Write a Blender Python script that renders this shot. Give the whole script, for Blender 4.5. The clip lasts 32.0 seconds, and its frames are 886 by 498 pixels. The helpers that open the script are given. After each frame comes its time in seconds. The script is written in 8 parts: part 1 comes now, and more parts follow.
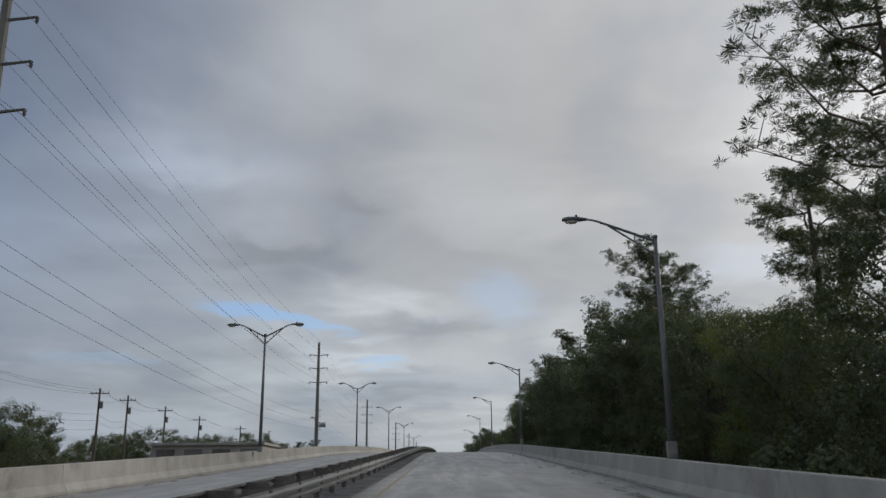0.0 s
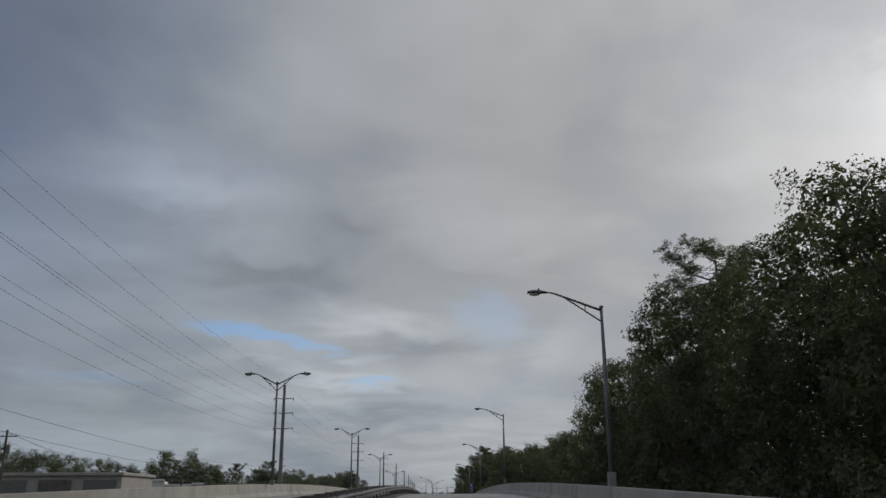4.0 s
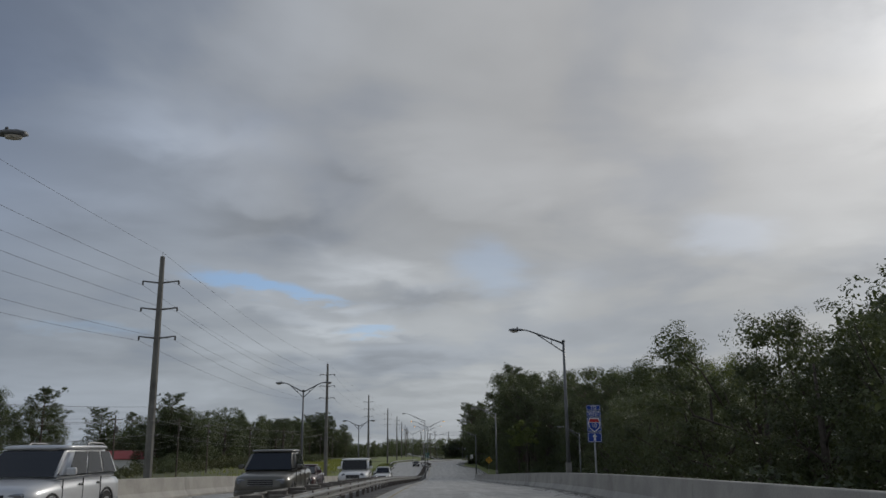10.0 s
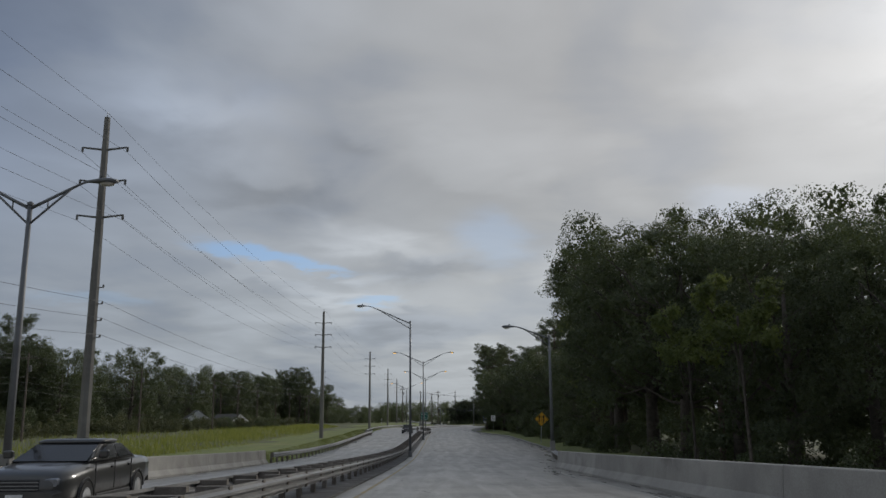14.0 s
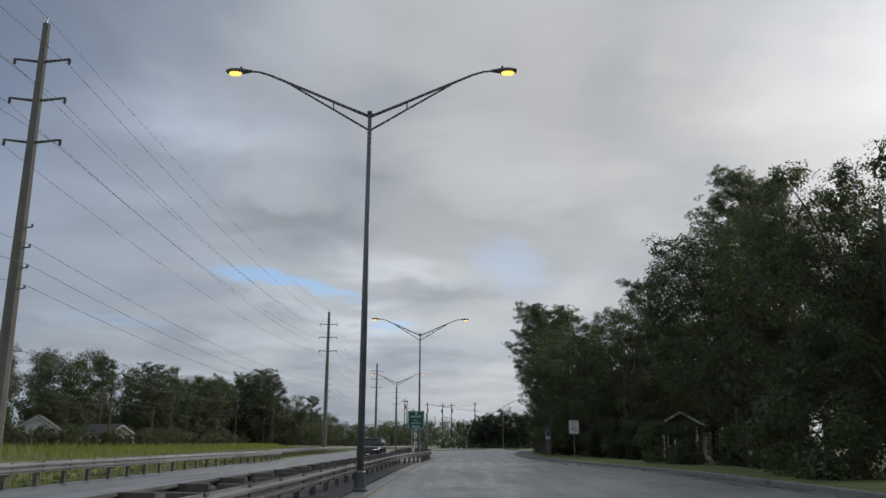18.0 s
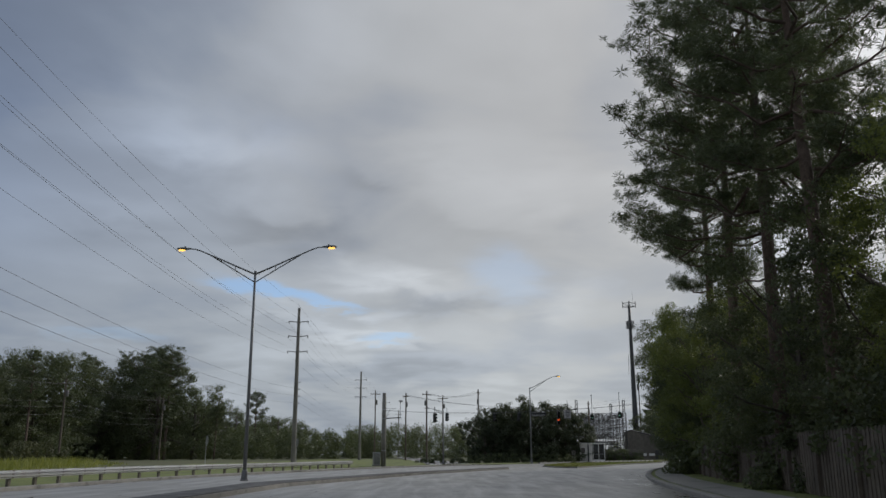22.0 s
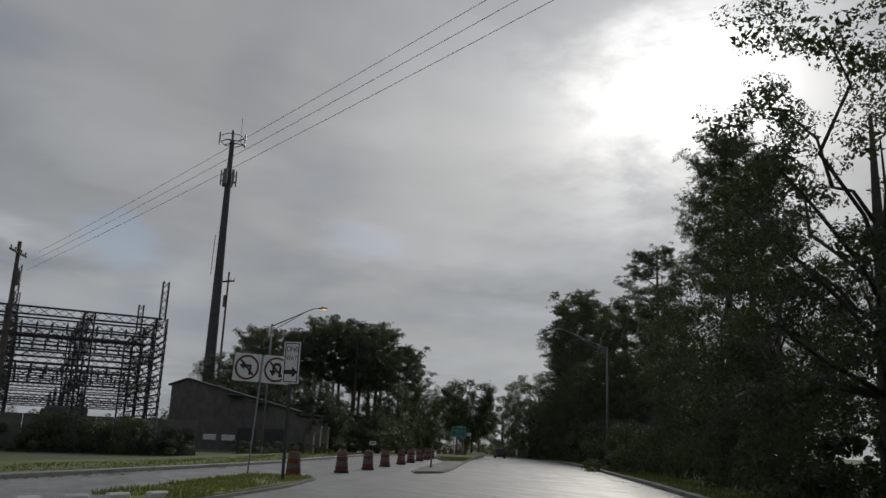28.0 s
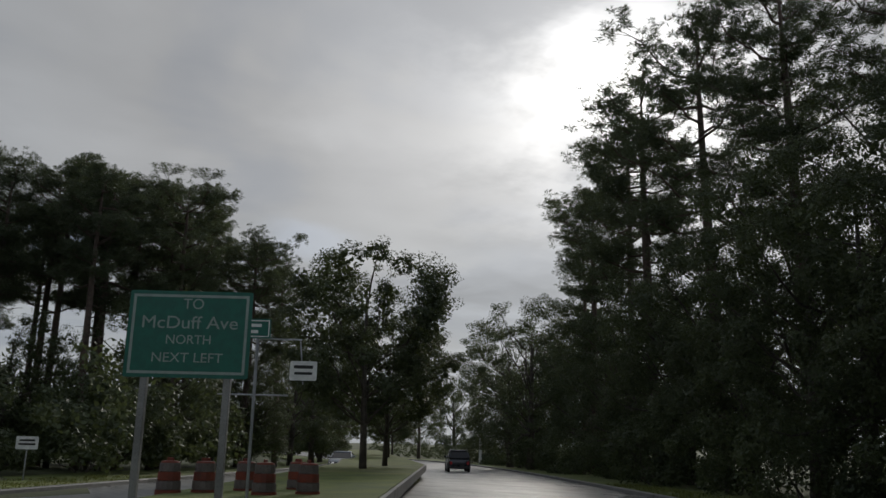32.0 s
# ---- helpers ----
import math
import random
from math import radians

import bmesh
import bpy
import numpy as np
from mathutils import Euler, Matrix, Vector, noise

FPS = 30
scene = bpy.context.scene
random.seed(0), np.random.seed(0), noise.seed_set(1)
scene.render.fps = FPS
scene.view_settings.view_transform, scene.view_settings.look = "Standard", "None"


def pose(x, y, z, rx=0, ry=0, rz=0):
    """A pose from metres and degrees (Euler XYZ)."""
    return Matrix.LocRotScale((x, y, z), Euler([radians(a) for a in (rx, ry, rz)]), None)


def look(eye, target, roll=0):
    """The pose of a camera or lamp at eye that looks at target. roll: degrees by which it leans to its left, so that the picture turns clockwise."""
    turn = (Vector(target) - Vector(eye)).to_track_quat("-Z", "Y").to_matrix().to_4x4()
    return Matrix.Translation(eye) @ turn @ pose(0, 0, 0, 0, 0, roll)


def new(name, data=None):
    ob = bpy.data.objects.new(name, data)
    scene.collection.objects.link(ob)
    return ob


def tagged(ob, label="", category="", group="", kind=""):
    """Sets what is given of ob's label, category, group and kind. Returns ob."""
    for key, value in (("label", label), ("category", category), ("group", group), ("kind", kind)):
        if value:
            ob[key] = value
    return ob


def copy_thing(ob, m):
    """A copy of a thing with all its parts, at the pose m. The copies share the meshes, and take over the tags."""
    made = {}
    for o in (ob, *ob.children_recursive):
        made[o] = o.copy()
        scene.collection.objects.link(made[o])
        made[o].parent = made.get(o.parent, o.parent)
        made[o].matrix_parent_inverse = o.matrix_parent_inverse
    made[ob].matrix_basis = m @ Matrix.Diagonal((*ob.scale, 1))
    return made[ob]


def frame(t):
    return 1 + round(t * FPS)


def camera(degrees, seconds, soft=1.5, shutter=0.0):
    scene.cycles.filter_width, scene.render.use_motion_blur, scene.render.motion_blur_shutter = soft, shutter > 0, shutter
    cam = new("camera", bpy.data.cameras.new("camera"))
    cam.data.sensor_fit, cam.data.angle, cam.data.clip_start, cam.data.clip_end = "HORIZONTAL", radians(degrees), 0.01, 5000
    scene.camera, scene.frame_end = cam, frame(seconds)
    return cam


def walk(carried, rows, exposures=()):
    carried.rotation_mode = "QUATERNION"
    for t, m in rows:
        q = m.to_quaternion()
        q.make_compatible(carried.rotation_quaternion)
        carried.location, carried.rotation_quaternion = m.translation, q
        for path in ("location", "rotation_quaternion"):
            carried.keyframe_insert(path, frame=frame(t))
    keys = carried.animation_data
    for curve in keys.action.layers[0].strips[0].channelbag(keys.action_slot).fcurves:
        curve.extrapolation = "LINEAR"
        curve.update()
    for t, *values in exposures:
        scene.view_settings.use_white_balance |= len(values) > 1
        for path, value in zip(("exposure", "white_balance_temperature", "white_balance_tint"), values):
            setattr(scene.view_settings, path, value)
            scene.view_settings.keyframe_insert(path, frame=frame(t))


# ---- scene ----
cam = camera(56.38, 32.0)
PATH = [
    (0, 0.001, 0.000, 0.268, 105.499, 0.519, -0.434),
    (0.5, 0.198, 12.297, 0.771, 105.658, 0.419, -0.524),
    (1, 0.494, 24.589, 1.289, 105.913, 0.205, -0.613),
    (1.5, 0.815, 36.851, 1.836, 106.066, 0.088, -0.653),
    (2, 1.075, 49.088, 2.441, 106.353, 0.074, -0.596),
    (2.5, 1.222, 61.292, 3.036, 106.653, 0.107, -0.590),
    (3.5, 1.504, 85.570, 4.047, 107.011, 0.336, -0.903),
    (5.5, 2.269, 134.117, 5.517, 106.040, -0.038, -1.808),
    (6, 2.457, 146.161, 5.836, 105.785, -0.037, -1.847),
    (6.5, 2.659, 158.146, 6.096, 105.496, -0.044, -1.938),
    (7, 2.853, 170.146, 6.298, 105.282, -0.165, -2.029),
    (7.5, 3.098, 182.178, 6.433, 105.098, -0.209, -1.848),
    (8, 3.295, 194.378, 6.462, 104.738, -0.096, -1.757),
    (8.5, 3.469, 206.782, 6.430, 104.517, 0.223, -1.567),
    (9, 3.685, 219.107, 6.361, 103.955, 0.386, -1.536),
    (9.5, 3.861, 231.404, 6.278, 103.746, 0.531, -1.458),
    (10, 4.084, 243.709, 6.155, 103.413, 0.566, -1.238),
    (10.5, 4.413, 256.041, 5.973, 103.032, 0.640, -1.287),
    (11, 4.715, 268.366, 5.730, 102.739, 0.556, -1.184),
    (11.5, 4.846, 280.590, 5.445, 102.563, 0.467, -1.177),
    (12, 4.925, 292.741, 5.114, 102.253, 0.499, -1.110),
    (12.5, 5.008, 304.848, 4.732, 101.922, 0.544, -1.095),
    (13, 5.236, 316.960, 4.281, 101.639, 0.581, -1.032),
    (13.5, 5.497, 329.120, 3.799, 101.548, 0.519, -0.964),
    (14, 5.683, 341.375, 3.363, 101.405, 0.414, -0.968),
    (16.5, 6.655, 403.117, 1.579, 102.339, -0.077, -0.355),
    (17, 6.794, 415.431, 1.376, 102.650, -0.236, -0.260),
    (17.5, 6.943, 427.691, 1.300, 102.949, -0.349, -0.173),
    (18, 7.192, 439.859, 1.292, 103.227, -0.367, 0.005),
    (18.5, 7.478, 451.783, 1.312, 103.477, -0.185, 0.134),
    (19, 7.594, 463.750, 1.285, 103.650, -0.001, 0.097),
    (19.5, 7.699, 475.706, 1.238, 103.750, 0.080, -0.012),
    (20, 7.846, 487.605, 1.224, 103.858, 0.161, -0.134),
    (20.5, 8.275, 499.415, 1.264, 103.983, 0.307, -0.229),
    (21, 8.757, 511.183, 1.304, 103.939, 0.501, 0.084),
    (21.5, 9.199, 522.701, 1.325, 103.943, 0.442, 0.085),
    (22, 9.802, 533.978, 1.309, 103.953, 0.107, -0.070),
    (22.5, 10.645, 545.018, 1.299, 103.838, -0.010, -1.206),
    (23, 11.641, 555.847, 1.305, 103.765, -0.551, -2.898),
    (23.5, 12.941, 566.482, 1.328, 103.755, -0.847, -5.160),
    (24, 14.619, 576.986, 1.354, 103.742, -0.948, -7.454),
    (24.5, 16.738, 587.379, 1.364, 103.634, -1.084, -10.074),
    (25, 19.362, 597.715, 1.408, 103.473, -1.448, -12.787),
    (25.5, 22.426, 607.990, 1.528, 103.323, -1.748, -15.371),
    (26, 25.845, 618.229, 1.529, 103.131, -1.604, -18.276),
    (28.5, 47.418, 669.076, 1.473, 103.279, -2.268, -28.087),
    (29, 52.858, 678.487, 1.347, 103.322, -2.129, -28.572),
    (29.5, 58.305, 687.676, 1.251, 103.444, -2.097, -29.006),
    (30, 63.790, 696.785, 1.240, 103.584, -1.823, -29.370),
    (30.5, 69.082, 705.765, 1.254, 103.514, -1.297, -29.741),
    (31, 74.100, 714.631, 1.310, 103.420, -1.200, -30.311),
    (31.5, 79.277, 723.313, 1.362, 103.344, -1.184, -30.642),
    (32, 84.544, 731.907, 1.367, 103.301, -1.144, -30.839),
]
EXPOSURES = [(0, 0.0), (2, -0.06), (3, -0.18), (3.5, -0.22), (6, -0.5), (9, -0.46), (10, -0.24), (11, -0.22), (13, -0.22), (14.5, -0.02), (17, 0.30), (18, 0.12), (19, 0.12), (21, 0.06), (22, 0.02), (23, 0.2), (24, 0.02), (24.5, -0.2), (25, -0.27), (26, -0.63), (29, -0.49), (30, -0.78), (31, -0.84), (31.5, -0.64), (32, -0.35)]
walk(cam, [(t, pose(*row)) for t, *row in PATH], EXPOSURES)

# ---- sky and sun ----
SUN_AZ, SUN_EL = radians(43.5), radians(24)
SUN_DIR = Vector((math.sin(SUN_AZ) * math.cos(SUN_EL), math.cos(SUN_AZ) * math.cos(SUN_EL), math.sin(SUN_EL)))


def heading(az, el):
    """Unit vector; az in degrees to the right of +y, el above the horizon."""
    a, e = radians(az), radians(el)
    return (math.sin(a) * math.cos(e), math.cos(a) * math.cos(e), math.sin(e))


class Nodes:
    def __init__(self, tree):
        self.tree = tree
        self.nodes = tree.nodes

    def link(self, a, b):
        self.tree.links.new(a, b)

    def add(self, kind):
        return self.nodes.new(kind)

    def put(self, node, key, value):
        if hasattr(value, "is_output"):
            self.link(value, node.inputs[key])
        else:
            node.inputs[key].default_value = value

    def math(self, op, a, b=0.0, c=0.0, clamp=False):
        n = self.add("ShaderNodeMath")
        n.operation, n.use_clamp = op, clamp
        for i, v in enumerate((a, b, c)):
            self.put(n, i, v)
        return n.outputs[0]

    def vec(self, op, a, b=(0, 0, 0)):
        n = self.add("ShaderNodeVectorMath")
        n.operation = op
        self.put(n, 0, a)
        self.put(n, 1, b)
        return n.outputs["Value"] if op in ("DOT_PRODUCT", "LENGTH") else n.outputs[0]

    def mix(self, fac, a, b, mode="MIX"):
        n = self.add("ShaderNodeMix")
        n.data_type, n.blend_type = "RGBA", mode
        for i, v in ((0, fac), (6, a), (7, b)):
            self.put(n, i, (*v, 1) if isinstance(v, tuple) and len(v) == 3 else v)
        return n.outputs[2]

    def noise(self, vector, scale, detail=4.0, rough=0.55, distort=0.0):
        n = self.add("ShaderNodeTexNoise")
        if vector is not None:
            self.link(vector, n.inputs["Vector"])
        for k, v in (("Scale", scale), ("Detail", detail), ("Roughness", rough), ("Distortion", distort)):
            n.inputs[k].default_value = v
        return n.outputs["Fac"]

    def ramp(self, fac, stops):
        n = self.add("ShaderNodeValToRGB")
        self.link(fac, n.inputs[0])
        el = n.color_ramp.elements
        while len(el) < len(stops):
            el.new(0.5)
        for e, (p, c) in zip(el, stops):
            e.position, e.color = p, (*c, 1) if len(c) == 3 else c
        return n.outputs[0]

    def span(self, v, a, b, c=0.0, d=1.0):
        n = self.add("ShaderNodeMapRange")
        n.interpolation_type = "SMOOTHSTEP"
        for i, x in enumerate((v, a, b, c, d)):
            self.put(n, i, x)
        return n.outputs[0]


def build_sky():
    world = bpy.data.worlds.new("overcast_sky")
    scene.world = world
    world.use_nodes = True
    t = Nodes(world.node_tree)
    bg = t.nodes["Background"]
    d = t.add("ShaderNodeTexCoord").outputs["Generated"]
    xyz = t.add("ShaderNodeSeparateXYZ")
    t.link(d, xyz.inputs[0])
    up = t.math("ADD", t.math("MAXIMUM", xyz.outputs[2], 0.0), 0.14)
    flat = t.add("ShaderNodeCombineXYZ")
    t.link(t.math("DIVIDE", xyz.outputs[0], up), flat.inputs[0])
    t.link(t.math("DIVIDE", xyz.outputs[1], up), flat.inputs[1])
    deck = flat.outputs[0]
    big = t.noise(deck, 0.55, 4, 0.5, 0.3)
    small = t.noise(deck, 1.35, 5, 0.5, 0.35)
    wisp = t.noise(deck, 3.6, 4, 0.5, 0.4)
    soft = t.noise(d, 3.0, 3, 0.5, 0.4)
    sun = t.vec("DOT_PRODUCT", d, tuple(SUN_DIR))
    base = t.ramp(t.span(sun, -0.6, 1.0), SKY_RAMP)
    # low cloud near the horizon is paler and a little warmer
    low = t.span(xyz.outputs[2], 0.36, 0.06)
    base = t.mix(t.math("MULTIPLY", low, 0.55), base, (0.405, 0.437, 0.452))
    tone = t.math("ADD", t.span(big, 0.36, 0.64, 0.90, 1.10), t.span(small, 0.36, 0.64, -0.075, 0.085))
    tone = t.math("ADD", tone, t.span(wisp, 0.34, 0.66, -0.025, 0.028))
    tone = t.math("ADD", tone, t.span(soft, 0.36, 0.64, -0.06, 0.06))
    base = t.mix(t.span(tone, 1.02, 0.86), base, t.vec("MULTIPLY", base, (0.955, 0.985, 1.04)))
    grey = t.vec("SCALE", base)
    t.put(grey.node, "Scale", tone)
    # heading and height of every direction in degrees, stirred so that the banks have torn edges
    az = t.math("MULTIPLY", t.math("ARCTAN2", xyz.outputs[0], xyz.outputs[1]), 57.2958)
    el = t.math("MULTIPLY", t.math("ARCSINE", xyz.outputs[2]), 57.2958)
    fray = t.noise(deck, 7.0, 4, 0.55, 0.3)
    az1 = t.math("ADD", az, t.math("ADD", t.span(small, 0.3, 0.7, -2.2, 2.2), t.span(wisp, 0.3, 0.7, -1.0, 1.0)))
    el1 = t.math("ADD", el, t.math("ADD", t.span(big, 0.3, 0.7, -0.8, 0.8), t.span(wisp, 0.3, 0.7, -0.6, 0.6)))
    az2 = t.math("ADD", az, t.span(wisp, 0.3, 0.7, -0.7, 0.7))
    el2 = t.math("ADD", el, t.math("ADD", t.span(wisp, 0.3, 0.7, -0.2, 0.2), t.span(fray, 0.3, 0.7, -0.25, 0.25)))

    def bank(a0, e0, wide, tall, slope, a=az1, e=el1):
        """How far a direction lies inside a torn oval of cloud, 0 to 1."""
        u, v = t.math("SUBTRACT", a, a0), t.math("SUBTRACT", e, e0)
        v = t.math("ADD", v, t.math("MULTIPLY", u, slope))
        r = t.math("ADD", t.math("POWER", t.math("DIVIDE", u, wide), 2.0), t.math("POWER", t.math("DIVIDE", v, tall), 2.0))
        return t.math("POWER", 2.71828, t.math("MULTIPLY", r, -1.0))

    for a0, e0, wide, tall, slope, gain in CLOUD_BANKS:
        s = t.vec("SCALE", grey)
        t.put(s.node, "Scale", t.math("MULTIPLY_ADD", bank(a0, e0, wide, tall, slope), gain, 1.0))
        grey = s
    # rents in the deck that show blue
    blue = t.add("ShaderNodeTexSky")
    blue.sky_type, blue.sun_disc, blue.sun_elevation, blue.sun_rotation = "NISHITA", False, SUN_EL, SUN_AZ
    clear = t.vec("SCALE", blue.outputs[0])
    clear.node.inputs["Scale"].default_value = 0.16
    clear = t.mix(0.6, clear, (0.16, 0.31, 0.60))
    for a0, e0, wide, tall, slope, amount in BLUE_RENTS:
        m = t.span(bank(a0, e0, wide, tall, slope, az2, el2), 0.12, 0.9)
        grey = t.mix(t.math("MULTIPLY", m, amount), grey, clear)
    # the veiled sun
    broken = t.span(t.noise(deck, 1.5, 6, 0.6, 0.15), 0.36, 0.60, 0.25, 1.2)
    total = grey
    for tight, gain, tint, veil in SUN_GLOW:
        g = t.math("MULTIPLY", t.math("POWER", t.math("MAXIMUM", sun, 0.0), tight), gain)
        if veil:
            g = t.math("MULTIPLY", g, broken)
        total = t.vec("ADD", total, scaled(t, tint, g))
    t.link(total, bg.inputs[0])
    bg.inputs[1].default_value = 1.0


def scaled(t, colour, amount):
    s = t.add("ShaderNodeVectorMath")
    s.operation = "SCALE"
    s.inputs[0].default_value = colour
    t.link(amount, s.inputs["Scale"])
    return s.outputs[0]


SKY_RAMP = [(0.0, (0.36, 0.39, 0.44)), (0.42, (0.28, 0.32, 0.385)), (0.60, (0.176, 0.229, 0.336)), (0.80, (0.298, 0.340, 0.410)), (0.94, (0.40, 0.415, 0.436)), (1.0, (0.44, 0.445, 0.455))]
# heading, height, half width, half height (degrees), slope, gain
CLOUD_BANKS = [(-27, 33, 10, 7, 0.0, -0.11), (-27, 26, 9, 5.5, 0.0, -0.10), (-15.0, 20.0, 4.4, 1.4, 0.10, 0.34), (-17.5, 22.5, 5, 1.0, 0.1, 0.12), (-12.1, 15.0, 5.2, 1.3, 0.06, -0.24), (-6.4, 18.0, 2.4, 0.9, 0.1, -0.15), (-24, 17.8, 6, 1.6, 0.05, -0.10), (-22, 13.5, 5, 1.0, 0.0, -0.08), (-20.5, 15.6, 4, 0.7, 0.05, 0.10),
               (-2.6, 12.0, 4.4, 0.9, 0.10, 0.30), (-6.0, 13.4, 3.0, 0.5, 0.08, 0.14), (-7.5, 8.9, 5.4, 0.7, 0.16, 0.32), (-1.0, 9.9, 3.8, 0.6, 0.0, -0.14), (-6.0, 6.4, 7.0, 1.0, 0.0, 0.14), (-3.0, 9.0, 9.0, 3.5, 0.0, 0.12), (-3.0, 7.3, 4.0, 0.5, 0.0, -0.08), (8.0, 10.0, 3.0, 1.6, 0.0, 0.20), (2, 15.5, 5, 1.2, 0.05, -0.08),
               (6, 6.0, 10, 3.0, 0.0, 0.20), (-22, 5.6, 8, 1.6, 0.0, -0.06), (24, 23, 5, 6, 0.0, 0.10), (9, 24, 7, 4, 0.0, -0.06), (1, 21, 4, 2.5, 0.2, 0.08), (14, 17, 5, 2, 0.1, 0.06),
               (37.5, 22.6, 2.6, 0.9, -0.1, -0.30), (36, 16.5, 4.0, 0.8, 0.0, -0.18), (34, 12, 8, 1.0, 0.0, 0.16), (30, 9.6, 5, 0.45, 0.0, -0.18), (33, 8.3, 5, 0.45, 0.0, 0.18), (27, 18, 6, 2.0, 0.1, -0.08)]
BLUE_RENTS = [(-12.2, 10.9, 4.2, 0.62, 0.13, 0.9), (-8.2, 10.15, 3.2, 0.38, 0.15, 0.75), (4.6, 12.0, 2.8, 2.0, 0.1, 0.34), (-3.8, 7.9, 2.1, 0.42, 0.0, 0.7), (-22, 7.6, 4, 0.5, 0.0, 0.25), (21, 13.5, 3.5, 1.6, 0.1, 0.25)]
SUN_GLOW = [(12, 0.26, (1.0, 0.985, 0.96), False), (50, 0.50, (1.0, 0.985, 0.96), True), (200, 1.3, (1.0, 0.98, 0.95), True)]
build_sky()

lamp = bpy.data.lights.new("sun", "SUN")
lamp.energy, lamp.angle, lamp.color = 1.5, radians(14), (1.0, 0.95, 0.87)
sun_ob = new("sun", lamp)
sun_ob.matrix_basis = look(SUN_DIR * 900, (0, 0, 0))

# ---- materials ----
def surface(name, dark, light, scale=3.0, rough=(0.6, 0.9), bump=0.1, fine=40.0, metal=0.0, vary=0.0, stain=None, coord="Object", stretch=None):
    """A procedural surface: two scales of colour noise, a stain layer, roughness change and relief."""
    m = bpy.data.materials.new(name)
    m.use_nodes = True
    t = Nodes(m.node_tree)
    p = t.nodes["Principled BSDF"]
    v = t.add("ShaderNodeTexCoord").outputs[coord]
    if coord == "Object":
        v = t.add("ShaderNodeNewGeometry").outputs["Position"] if stretch is None else v
    if stretch:
        mp = t.add("ShaderNodeMapping")
        t.link(v, mp.inputs[0])
        mp.inputs["Scale"].default_value = stretch
        v = mp.outputs[0]
    a = t.noise(v, scale, 5, 0.6)
    b = t.noise(v, fine, 3, 0.6)
    f = t.math("ADD", t.math("MULTIPLY", a, 0.65), t.math("MULTIPLY", b, 0.35))
    col = t.mix(t.span(f, 0.32, 0.68), dark, light)
    if stain:
        s = t.noise(v, scale * 0.35, 6, 0.65, 0.8)
        col = t.mix(t.math("MULTIPLY", t.span(s, 0.52, 0.72), stain[1]), col, stain[0])
    if vary:
        rnd = t.add("ShaderNodeObjectInfo").outputs["Random"]
        hsv = t.add("ShaderNodeHueSaturation")
        t.link(col, hsv.inputs["Color"])
        t.link(t.math("MULTIPLY_ADD", rnd, 2 * vary, 1 - vary), hsv.inputs["Value"])
        col = hsv.outputs[0]
    t.link(col, p.inputs["Base Color"])
    t.link(t.span(a, 0.3, 0.7, rough[0], rough[1]), p.inputs["Roughness"])
    p.inputs["Metallic"].default_value = metal
    if bump:
        bp = t.add("ShaderNodeBump")
        bp.inputs["Strength"].default_value = bump
        bp.inputs["Distance"].default_value = 0.02
        t.link(f, bp.inputs["Height"])
        t.link(bp.outputs[0], p.inputs["Normal"])
    return m


